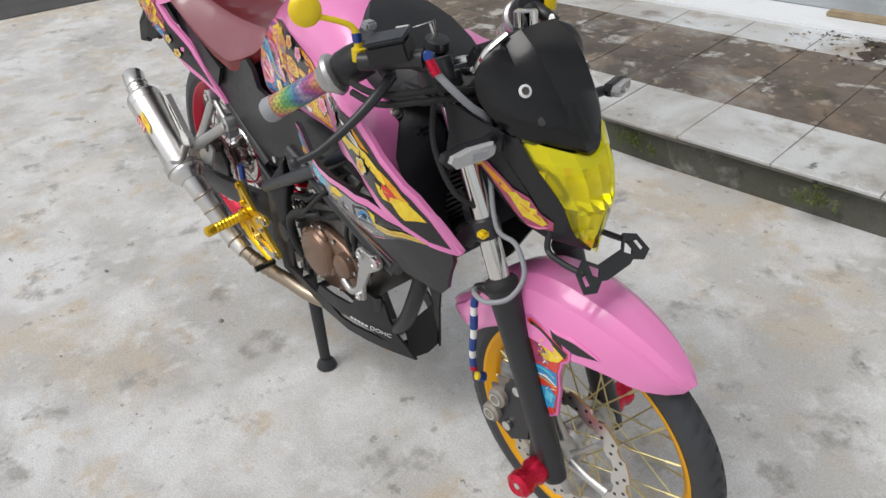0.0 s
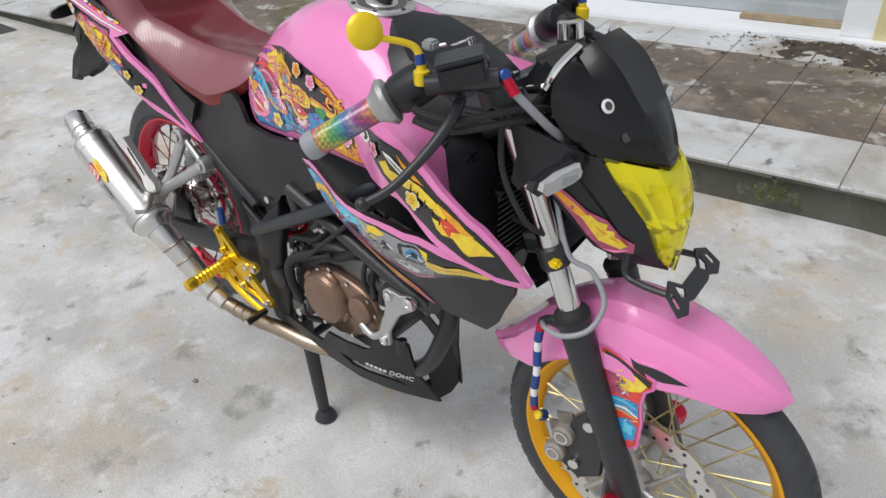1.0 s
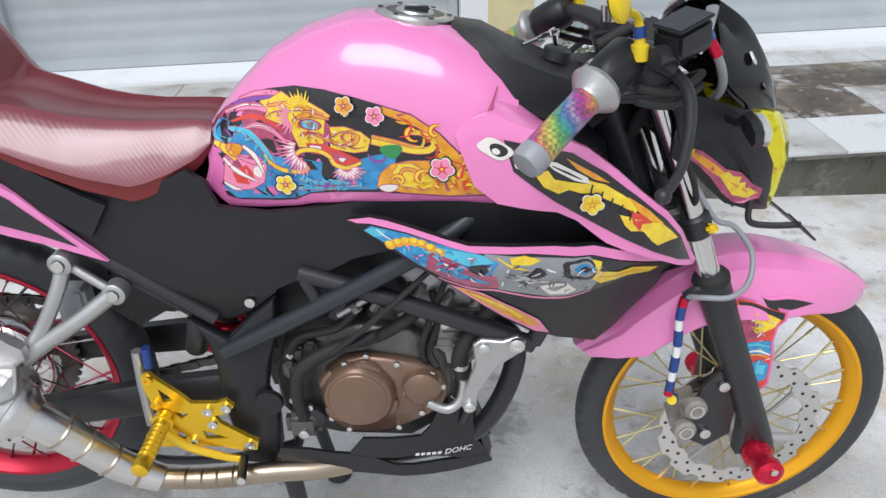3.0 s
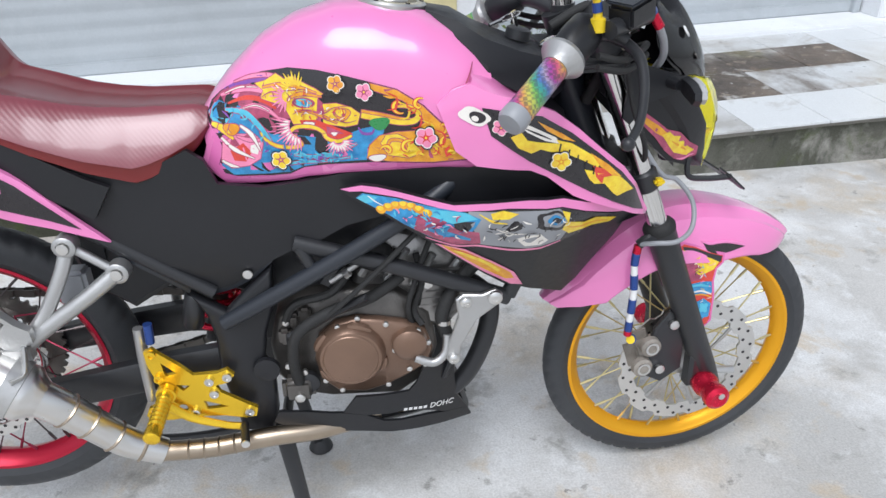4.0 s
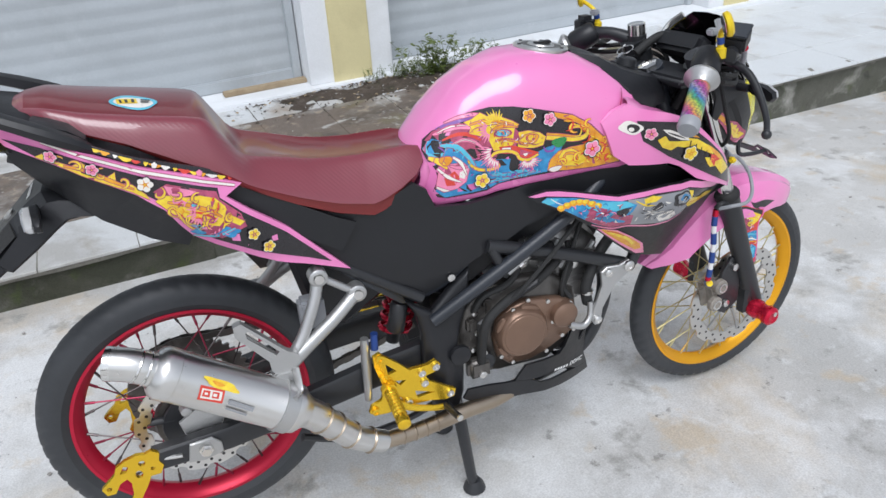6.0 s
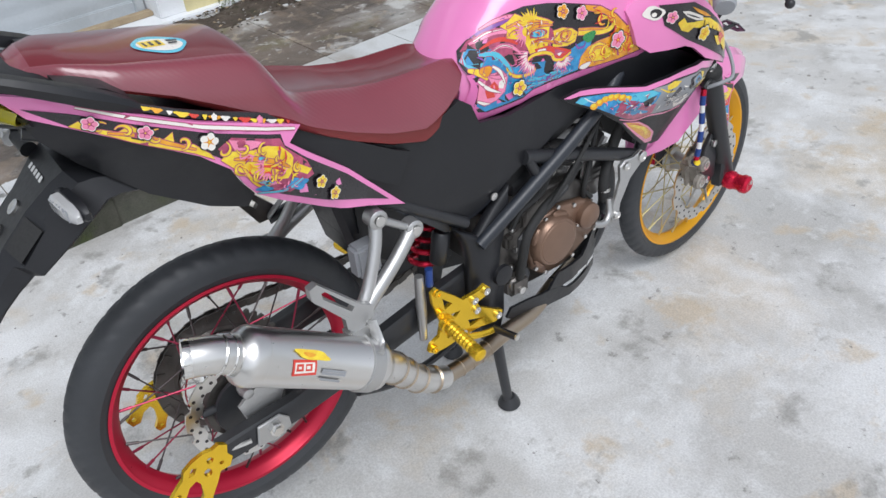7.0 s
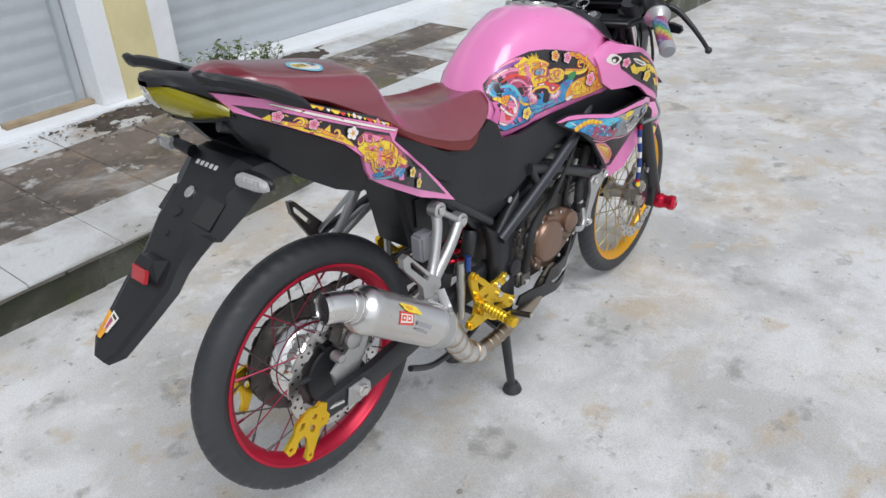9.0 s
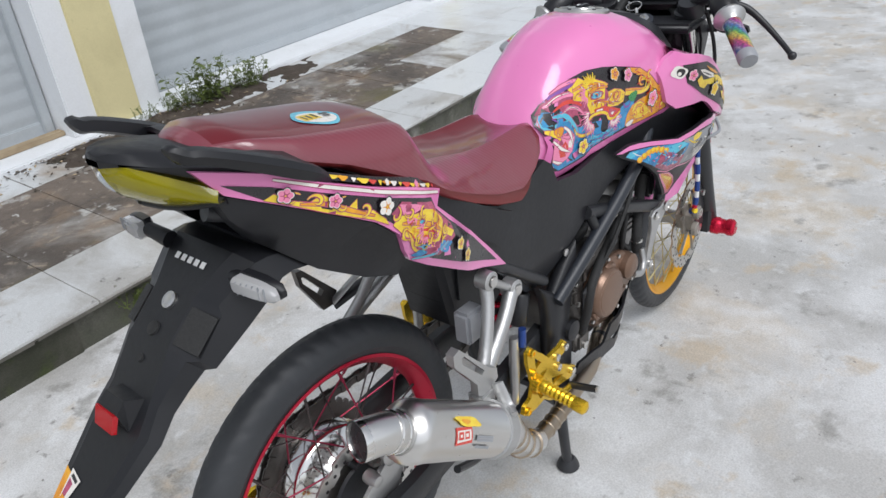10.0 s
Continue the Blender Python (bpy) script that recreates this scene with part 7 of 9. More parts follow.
for k in range(15):
    t = k / 14
    a, b = -0.032 + 0.172 * t, 0.9405 - 0.081 * t
    sh.append((("d_yellow", "d_orange", "d_white", "d_yellow", "d_red")[k % 5], blob(a, b, 0.009 - 0.003 * (k % 3), 0.0022 + 0.0006 * (k % 2), -0.43, 0.25, 3, 14)))
sh += [("d_pink", flower(0.098, 0.881, 0.0048)), ("d_white", flower(0.040, 0.9075, 0.0042))]
decal("rail_print", sh, lambda a, b, h: Vector((a, -y_tail(a, b) + 0.006 - h, b)), tail_r, "yellow and white flames", 0.05)

# tail top, grab rails, lamp
bm = bmesh.new()
st = [(-0.060, 0.076, 0.925, 0.972), (-0.10, 0.088, 0.935, 0.982), (-0.135, 0.086, 0.950, 0.992), (-0.165, 0.076, 0.968, 1.001), (-0.192, 0.058, 0.986, 1.008), (-0.212, 0.034, 0.998, 1.011), (-0.222, 0.012, 1.003, 1.009)]
skin(bm, [[Vector((x, y, z)) for y, z in ((-w, lo + 0.3 * (hi - lo)), (-w, hi - 0.012), (-w * 0.7, hi), (0, hi + 0.004), (w * 0.7, hi), (w, hi - 0.012), (w, lo + 0.3 * (hi - lo)), (w * 0.6, lo), (-w * 0.6, lo))] for x, w, lo, hi in st])
tail = part("tail_cover", bm, "black", bike, "black tail top cover", 35)
for s in (-1, 1):
    # each rail is a flat, bevelled strip that swells towards its front foot
    bm = bmesh.new()
    rail = spline([(-0.018, 0.124, 0.922), (-0.036, 0.127, 0.940), (-0.056, 0.128, 0.954), (-0.080, 0.127, 0.967), (-0.105, 0.123, 0.980), (-0.138, 0.115, 0.996), (-0.166, 0.107, 1.008), (-0.180, 0.103, 1.012), (-0.194, 0.099, 1.021)], 3)
    size = [(0.0, 0.006, 0.005), (0.18, 0.012, 0.011), (0.4, 0.015, 0.013), (0.62, 0.016, 0.011), (0.84, 0.014, 0.009), (0.93, 0.012, 0.011), (1.0, 0.007, 0.002)]
    wide, high = [(a, b) for a, b, c in size], [(a, c) for a, b, c in size]
    rail = [(*q, lerp(wide, k / (len(rail) - 1)), lerp(high, k / (len(rail) - 1))) for k, q in enumerate(rail)]
    skin(bm, [[Vector((x, s * (y + w * u), z + h * v)) for u, v in ((-1, -0.6), (-0.8, 0.7), (0, 1), (0.75, 0.75), (1.05, 0.1), (0.7, -0.9), (-0.3, -1.0))] for x, y, z, w, h in rail])
    part("grab_rail", bm, "black", bike, "black moulded passenger grab rail", 40)
    part("rail_mount", bar([(-0.058, s * 0.126, 0.950), (-0.052, s * 0.118, 0.925)], 0.008, 8, smooth=False), "black", tail)
    # web that ties the rail's front half to the tail
    bm = bmesh.new()
    skin(bm, [[Vector((x, s * y, z + h)) for y, z in ((0.060, 0.968 + k), (0.095, 0.972 + k), (0.122, 0.968 + k))] + [Vector((x, s * y, z - h)) for y, z in ((0.122, 0.968 + k), (0.095, 0.972 + k), (0.060, 0.968 + k))] for x, k, h in ((-0.040, -0.020, 0.005), (-0.060, -0.006, 0.007), (-0.085, 0.004, 0.007), (-0.104, 0.012, 0.003))])
    part("rail_web", bm, "black", tail, "", 40)
bm = bmesh.new()
for s in (-1, 1):
    P = [Vector(q) for q in ((-0.221, 0.003, 1.003), (-0.209, 0.036, 0.999), (-0.184, 0.070, 0.985), (-0.150, 0.100, 0.963))]
    Q = [Vector(q) for q in ((-0.186, 0.003, 0.944), (-0.176, 0.036, 0.942), (-0.160, 0.066, 0.943), (-0.142, 0.094, 0.948))]
    for a in P + Q:
        a.y *= s
    P, Q = spline(P, 4), spline(Q, 4)
    rows = [[a.lerp(b, f) + Vector((-0.010, s * 0.007, -0.003)) * math.sin(math.pi * f) for a, b in zip(P, Q)] for f in (0, 0.15, 0.35, 0.55, 0.75, 0.9, 1)]
    skin(bm, rows, caps=False, closed=False)
    part("lamp_lip", bar([q + Vector((0.002, 0, -0.002)) for q in Q], 0.0035, 8), "black", tail)
part("tail_lamp", bm, "lens_dark_yellow", tail, "smoked yellow tail lamp lens", 50)
bm = bmesh.new()
skin(bm, [[Vector((-0.19, -0.04, 0.985)), Vector((-0.15, -0.075, 0.958)), Vector((-0.15, 0.075, 0.958)), Vector((-0.19, 0.04, 0.985))], [Vector((-0.172, -0.035, 0.966)), Vector((-0.135, -0.06, 0.944)), Vector((-0.135, 0.06, 0.944)), Vector((-0.172, 0.035, 0.966))]])
part("lamp_reflector", bm, "yellow", tail, "yellow lamp inside")
bm = bmesh.new()
skin(bm, [[Vector((-0.200, y * 0.7, 0.999)), Vector((-0.166, y * 1.2, 0.980)), Vector((-0.128, y * 1.6, 0.958)), Vector((-0.122, y * 1.5, 0.944)), Vector((-0.146, y * 1.2, 0.948)), Vector((-0.166, y * 0.8, 0.952))] for y in (-0.052, -0.03, 0, 0.03, 0.052)])
part("lamp_housing", bm, "lamp_olive", tail, "dark olive lamp housing", 40)
bm = bmesh.new()
skin(bm, [[Vector((x, y * w, z + 0.006 * abs(y))) for y in (-1, -0.5, 0, 0.5, 1)] for x, w, z in ((-0.182, 0.030, 0.941), (-0.160, 0.066, 0.940), (-0.140, 0.090, 0.936), (-0.090, 0.100, 0.918), (-0.040, 0.104, 0.900), (0.020, 0.104, 0.880), (0.080, 0.100, 0.860))], caps=False, closed=False)
part("under_tray", bm, "black", tail, "black tray under the tail", 40)

# rear mudguard: s runs down its face from the bolt, each row gives the face's set-back and its half-section
MUD_O, MUD_D, MUD_N = Vector((-0.189, 0, 0.820)), Vector((-0.7682, 0, -0.6402)), Vector((-0.6402, 0, 0.7682))


def mud_at(s, y, depth):
    return MUD_O + MUD_D * s + Vector((0, y, 0)) - MUD_N * depth


MUD = [(-0.120, 0.050, 0.064, 0.086, 0.012, 0.094, 0.045), (-0.092, 0.014, 0.060, 0.085, 0.012, 0.096, 0.045), (-0.078, 0.003, 0.056, 0.084, 0.012, 0.098, 0.045), (-0.055, 0.0, 0.050, 0.080, 0.012, 0.100, 0.045), (-0.018, 0.0, 0.040, 0.070, 0.010, 0.092, 0.045), (-0.010, 0.0, 0.038, 0.074, 0.017, 0.090, 0.045), (0.045, 0.001, 0.038, 0.074, 0.020, 0.079, 0.041), (0.052, 0.002, 0.040, 0.062, 0.012, 0.070, 0.034), (0.080, 0.008, 0.040, 0.056, 0.008, 0.066, 0.026), (0.110, 0.015, 0.040, 0.052, 0.004, 0.061, 0.020), (0.145, 0.020, 0.045, 0.058, 0.003, 0.067, 0.015), (0.205, 0.022, 0.038, 0.050, 0.002, 0.057, 0.012), (0.265, 0.022, 0.030, 0.040, 0.002, 0.046, 0.010), (0.288, 0.023, 0.012, 0.017, 0.002, 0.021, 0.008)]
bm = bmesh.new()
rings = []
for s, dp, f, p, dpp, e, de in MUD:
    half = [(0.0, 0.0), (f, 0.0), (f + 0.002, 0.001), (p, dpp), (e, de), (e - 0.004, de + 0.004), (p - 0.008, dpp + 0.008), (f - 0.004, 0.006), (0.0, 0.006)]
    rings.append([mud_at(s, -y, dp + q) for y, q in half[:5]][::-1] + [mud_at(s, y, dp + q) for y, q in half[1:8]] + [mud_at(s, -y, dp + q) for y, q in half[5:][::-1]])
skin(bm, rings)
mud = part("rear_mudguard", bm, "black", bike, "long matt black rear mudguard", 25)
bm = bmesh.new()
skin(bm, [[Vector((x, y * w, z - d * (0 if abs(y) < 0.75 else 1))) for y in (-1, -0.7, 0, 0.7, 1)] + [Vector((x, 0, z - d - 0.01))] for x, w, z, d in ((-0.098, 0.076, 0.870, 0.014), (-0.060, 0.082, 0.868, 0.030), (-0.020, 0.086, 0.874, 0.050), (0.030, 0.090, 0.884, 0.070), (0.080, 0.090, 0.880, 0.080))])
part("mudguard_neck", bm, "black", mud, "", 40)
for s in (-1, 1):
    # flat dark pads beside the face
    bm = bmesh.new()
    skin(bm, [[mud_at(a, s * y, q - lift) for y, q in ((0.042, 0.004), (0.058, 0.010), (0.075, 0.0175))] for a, lift in ((-0.006, -0.002), (-0.005, 0.003), (0.041, 0.003), (0.042, -0.002))], caps=False, closed=False)
    part("mudguard_pad", bm, "grip_rubber", mud, "dark rubber pad", 30)
    zc, xo = (0.848, 0.0) if s < 0 else (0.872, -0.008)
    bm = bar([(-0.135 + xo, s * 0.050, zc - 0.008), (-0.140 + xo, s * 0.086, zc)], [0.011, 0.009], 12, smooth=False)
    ind = part("indicator", bm, "black", mud, "small clear-lens indicator")
    for nm, key, dx, grow in (("indicator_shell", "black", 0.008, 1.06), ("indicator_lens", "lens_clear", -0.002, 0.94)):
        bm = bmesh.new()
        skin(bm, [[Vector((x + xo + dx + t * u, s * y, z + h * grow * v)) for u, v in ((-1, -0.55), (-1, 0.55), (-0.4, 1), (0.8, 1), (1, 0.4), (1, -0.4), (0.8, -1), (-0.4, -1))] for x, y, z, t, h in ((-0.148, 0.084, zc, 0.006, 0.008), (-0.147, 0.089, zc, 0.008, 0.0118), (-0.143, 0.118, zc - 0.002, 0.008, 0.0115), (-0.139, 0.139, zc - 0.004, 0.006, 0.008), (-0.138, 0.144, zc - 0.005, 0.003, 0.004))])
        part(nm, bm, key, ind, "black indicator shell" if key == "black" else "clear ribbed indicator lens", 40)
    for k in range(6):
        y = 0.094 + 0.0080 * k
        part("lens_rib", block(-0.1585 + xo + 0.16 * (y - 0.08), -0.1565 + xo + 0.16 * (y - 0.08), s * y - 0.0005, s * y + 0.0005, zc - 0.0085, zc + 0.0075, 0), "grey_film", ind)
part("mudguard_bolt", lathe([(-0.002, 0.0105), (0.003, 0.0105), (0.0045, 0.007), (0.0035, 0.004)], mud_at(0, -0.002, 0), MUD_N, 18), "steel", mud, "round steel bolt")
part("mudguard_plug", lathe([(-0.002, 0.0095), (0.003, 0.0085), (0.0015, 0.005)], mud_at(0.036, 0, 0.001), MUD_N, 16), "grip_rubber", mud)
part("mudguard_plug", lathe([(-0.002, 0.0060), (0.002, 0.0050)], mud_at(0.072, 0.002, 0.006), MUD_N, 14), "grip_rubber", mud)
for k in range(5):
    y = 0.026 - 0.0128 * k
    bm = bmesh.new()
    skin(bm, [[mud_at(a, y + b, -0.0012) for b in (0.0042, -0.0042)] for a in (-0.055, -0.047)], caps=False, closed=False)
    part("letter_bar", bm, "white", mud, "plain white bar for lettering")
wedge = bmesh.new()
skin(wedge, [[mud_at(0.108, -0.030, 0.016), mud_at(0.108, 0.020, 0.016), mud_at(0.150, 0.022, 0.022), mud_at(0.150, -0.026, 0.022)], [mud_at(0.120, -0.019, -0.001), mud_at(0.120, 0.020, -0.001), mud_at(0.137, 0.021, -0.001), mud_at(0.137, -0.021, -0.001)]])
part("reflector_mount", wedge, "black", mud, "black wedge under the reflector", 30)
ref = bmesh.new()
skin(ref, [[mud_at(0.1365, -0.021, 0.001), mud_at(0.1365, 0.021, 0.001), mud_at(0.1560, 0.020, 0.012), mud_at(0.1560, -0.020, 0.012)], [mud_at(0.1385, -0.020, -0.004), mud_at(0.1385, 0.020, -0.004), mud_at(0.1585, 0.019, 0.007), mud_at(0.1585, -0.019, 0.007)]])
part("reflector", ref, "lens_red", mud, "red reflector")
decal("mud_sticker", [("d_orange", [(0.218, 0.044), (0.262, 0.036), (0.258, 0.026), (0.222, 0.030)]), ("d_white", [(0.216, 0.032), (0.222, 0.008), (0.250, 0.014), (0.252, 0.028)]), ("d_maroon", [(0.226, 0.028), (0.230, 0.018), (0.246, 0.020), (0.246, 0.027)]), ("d_black", [(0.220, 0.026), (0.224, 0.012), (0.228, 0.013), (0.224, 0.027)]), ("d_orange", [(0.244, 0.026), (0.262, 0.030), (0.262, 0.020), (0.246, 0.018)])], lambda a, b, h: mud_at(a, b, 0.022 - h), mud, "torn white and orange sticker", 0.03)

# ---- front end ----
def fork_x(z):
    return 1.051 + (0.84 - z) * 0.405


AX = Vector((-0.376, 0, 0.927))
for s in (-1, 1):
    y = s * 0.082
    f = part("fork_leg", bar([(fork_x(0.598), y, 0.598), (fork_x(0.55), y, 0.55), (fork_x(0.42), y, 0.42), (fork_x(0.31), y, 0.31), (fork_x(0.268), y, 0.268)], [0.0255, 0.0240, 0.0220, 0.0220, 0.019], 20), "black_metal", bike, "black fork slider", m=STEER)
    part("stanchion", bar([(fork_x(0.59), y, 0.59), (fork_x(0.88), y, 0.88)], 0.0165, 20, smooth=False), "chrome", f, "polished chrome fork tube", m=STEER)
    part("dust_seal", lathe([(0, 0.0262), (0.008, 0.0268), (0.014, 0.0235), (0.018, 0.0175)], (fork_x(0.592), y, 0.592), AX, 24), "grip_rubber", f, m=STEER)
    part("lower_clamp", lathe([(-0.018, 0.020), (-0.015, 0.0225), (0.012, 0.0225), (0.015, 0.020)], (fork_x(0.685), y, 0.685), AX, 24), "black_metal", f, m=STEER)
    part("slider_cap", lathe([(0, 0.018), (0.006, 0.023), (0.024, 0.024), (0.030, 0.0205), (0.042, 0.0195), (0.050, 0.0235), (0.062, 0.0225), (0.068, 0.015), (0.066, 0.006)], (FC.x - 0.003, s * 0.078 + s * 0.012, FC.z - 0.012), (0, s, 0), 18), "red", f, "red anodised axle slider", m=STEER)
    part("slider_bolt", lathe([(0, 0.006), (0.004, 0.006), (0.005, 0.003)], (FC.x, s * 0.1555, FC.z - 0.004), (0, s, 0), 8), "steel", f, m=STEER)
    part("axle_lug", plate([(FC.x - 0.030, FC.z - 0.024), (FC.x + 0.018, FC.z - 0.026), (FC.x + 0.026, FC.z + 0.004), (FC.x + 0.004, FC.z + 0.045), (FC.x - 0.030, FC.z + 0.040)], s * 0.066, s * 0.098, 0.006), "black_metal", f, m=STEER)
part("lower_yoke", plate([(1.070, 0.672), (1.062, 0.700), (1.105, 0.712), (1.125, 0.684)], -0.085, 0.085, 0.006), "black_metal", bike, "black lower yoke", m=STEER)
tri = part("top_yoke", block(0.965, 1.062, -0.115, 0.115, 0.862, 0.882, 0.008, 3), "black_metal", bike, "black top yoke", m=STEER)
part("stem_nut", lathe([(0, 0.020), (0.012, 0.020), (0.014, 0.012), (0.010, 0.011)], (0.985, 0, 0.880), AX, 6), "chrome", tri, "chrome stem nut", m=STEER)
for s in (-1, 1):
    part("fork_cap", lathe([(0, 0.024), (0.020, 0.024), (0.022, 0.018), (0.034, 0.016)], (1.036, s * 0.082, 0.880), AX, 20), "black_metal", tri, m=STEER)
part("damper_body", lathe([(0, 0.020), (0.040, 0.020), (0.041, 0.017), (0.060, 0.017), (0.062, 0.014)], (1.034, 0.094, 0.890), (-0.1, 0, 1), 24), "black_metal", tri, "black clamp with a silver cap", m=STEER)
part("damper_cap", lathe([(0, 0.0185), (0.022, 0.0185), (0.024, 0.015)], (1.030, 0.094, 0.930), (-0.1, 0, 1), 24), "chrome", tri, m=STEER)

# fender
FE = Vector((1.267, 0, 0.2865))
bm = bmesh.new()
rings = []
FT = [(151, 0.318, 0.026, 0.016), (146, 0.311, 0.046, 0.034), (139, 0.304, 0.062, 0.050), (128, 0.309, 0.072, 0.054), (116, 0.317, 0.078, 0.061), (104, 0.323, 0.078, 0.081), (95, 0.316, 0.077, 0.084), (86, 0.307, 0.073, 0.075), (76, 0.300, 0.064, 0.062), (66, 0.295, 0.051, 0.052), (60, 0.292, 0.040, 0.040), (56, 0.289, 0.027, 0.024), (53.5, 0.286, 0.012, 0.008)]
SECT = ((-1.0, -1.0), (-0.96, -0.72), (-0.90, -0.46), (-0.84, -0.22), (-0.76, -0.07), (-0.62, -0.01), (-0.44, 0.10), (0, 0.13), (0.44, 0.10), (0.62, -0.01), (0.76, -0.07), (0.84, -0.22), (0.90, -0.46), (0.96, -0.72), (1.0, -1.0))
for k in range(41):
    a = 151 - 97.5 * k / 40
    tab = lambda i: lerp([(-q[0], q[i]) for q in FT], -a)
    R, w, dr = tab(1), tab(2), tab(3)
    ca, sa = math.cos(radians(a)), math.sin(radians(a))
    ring = []
    for y, h in SECT:
        q = R + dr * h if h < 0 else R + 0.10 * h
        ring.append(Vector((FE.x + q * ca, w * y, FE.z + q * sa)))
    rings.append(ring)
skin(bm, rings, caps=False, closed=False)
inner = [[p + (Vector((FE.x, p.y, FE.z)) - p).normalized() * 0.004 + Vector((0, -0.003 * (1 if p.y > 0 else -1), 0)) for p in r] for r in rings]
skin(bm, inner, caps=False, closed=False)
fender = part("front_fender", bm, "pink", bike, "glossy pink front fender", 22, m=STEER)


def fender_lift(a, b, h):
    ang = math.degrees(math.atan2(b - FE.z, a - FE.x))
    tab = lambda i: lerp([(-q[0], q[i]) for q in FT], -ang)
    f = (math.hypot(b - FE.z, a - FE.x) - tab(1)) / tab(3)
    return Vector((a, -tab(2) * lerp([(q, -y) for y, q in SECT[:5]], f) - h, b))


for s in (-1, 1):
    mir = STEER @ Matrix.Diagonal((1, -s, 1, 1))
    # flat black film paints the shaded inside of the vent
    for key, o, lab in (("d_black", [(1.237, 0.556), (1.250, 0.550), (1.280, 0.549), (1.310, 0.540), (1.322, 0.535), (1.290, 0.531), (1.262, 0.531), (1.246, 0.540)], "flat black patch painted for the shade in the fender's slit"),):
        v = decal("vent_shade", [(key, o)], lambda a, b, h: mir @ fender_lift(a, b, h), fender, lab, 0.02)
    part("vent_lip", bar([mir @ fender_lift(a, b, 0.001) for a, b in ((1.235, 0.5575), (1.250, 0.552), (1.280, 0.551), (1.310, 0.542), (1.324, 0.5355))], [0.001, 0.0028, 0.0032, 0.0026, 0.001], 8), "pink", fender)
bm = lathe([(0, 0.013), (0.002, 0.013)], (1.406, 0.030, 0.537), (0.62, 0.55, 0.55), 22)
part("fender_badge", bm, "d_black", fender, "small round black badge", m=STEER)
part("badge_centre", lathe([(0.0019, 0.006), (0.0028, 0.006)], (1.406, 0.030, 0.537), (0.62, 0.55, 0.55), 14), "white", fender, m=STEER)
for s in (-1, 1):
    g = [(1.190, 0.556), (1.201, 0.560), (1.224, 0.553), (1.251, 0.540), (1.280, 0.532), (1.280, 0.514), (1.269, 0.504), (1.266, 0.480), (1.271, 0.450), (1.271, 0.401), (1.258, 0.388), (1.238, 0.410), (1.214, 0.477), (1.198, 0.522)]
    gy = lambda a, b: 0.076 - 0.06 * max(0, b - 0.50) + 0.02 * max(0, 0.46 - b)
    part("fork_guard", shell(g, gy, 0.006, 0.03, s), "pink_edge", fender, "printed fork guard", m=STEER)
    if s < 0:
        g2 = [(1.196, 0.552), (1.203, 0.556), (1.224, 0.549), (1.251, 0.536), (1.276, 0.528), (1.276, 0.516), (1.265, 0.506), (1.262, 0.480), (1.267, 0.450), (1.267, 0.404), (1.258, 0.394), (1.242, 0.412), (1.218, 0.478), (1.203, 0.522)]

        def gl(a, b, h):
            return STEER @ Vector((a, -gy(a, b) - h, b))

        gs = [("d_red", g2), ("d_black", [(1.201, 0.552), (1.224, 0.547), (1.251, 0.535), (1.275, 0.527), (1.274, 0.517), (1.262, 0.514), (1.230, 0.528), (1.206, 0.536)]),
              ("d_maroon", [(1.206, 0.526), (1.226, 0.520), (1.244, 0.500), (1.240, 0.486), (1.218, 0.484)]),
              ("d_yellow", [(1.202, 0.546), (1.226, 0.535), (1.253, 0.526), (1.270, 0.517), (1.262, 0.504), (1.248, 0.498), (1.236, 0.496), (1.228, 0.502), (1.240, 0.510), (1.224, 0.520), (1.210, 0.530)]),
              ("d_orange", ribbon([(1.214, 0.534), (1.234, 0.524), (1.252, 0.514)], [0.001, 0.004, 0.001])),
              ("d_blue", [(1.216, 0.479), (1.244, 0.483), (1.261, 0.481), (1.265, 0.458), (1.249, 0.456), (1.224, 0.460)]),
              ("d_cyan", ribbon([(1.220, 0.474), (1.240, 0.476), (1.260, 0.470)], [0.002, 0.005, 0.002])),
              ("d_white", ribbon([(1.224, 0.462), (1.244, 0.464), (1.264, 0.455)], [0.002, 0.004, 0.002])), ("d_orange", ribbon([(1.226, 0.457), (1.246, 0.457), (1.265, 0.449)], [0.002, 0.003, 0.002])),
              ("d_blue", [(1.230, 0.440), (1.250, 0.449), (1.265, 0.437), (1.264, 0.412), (1.252, 0.404), (1.242, 0.416)]), ("d_cyan", blob(1.252, 0.430, 0.008, 0.010, 0.3, 0.2, 4)),
              ("d_red", blob(1.259, 0.404, 0.006, 0.007, 0, 0.1, 3))]
        gs += strokes([(1.216, 0.546), (1.268, 0.524), (1.262, 0.480), (1.264, 0.440), (1.235, 0.440), (1.222, 0.480)], ["d_yellow", "d_cyan", "d_black", "d_white", "d_pink"], 26, 0.009, 9)
        decal("guard_decal", gs, gl, fender, "yellow and blue dragon print", 0.03)

# front brake
bm = block(-0.033, 0.033, -0.024, 0.020, -0.043, 0.043, 0.019, 4)
bm.transform(Matrix.Translation((1.156, -0.056, 0.345)) @ Matrix.Rotation(radians(-18), 4, "Y"))
fcal = part("front_caliper", bm, "dusty", bike, "dusty alloy front brake caliper", m=STEER)
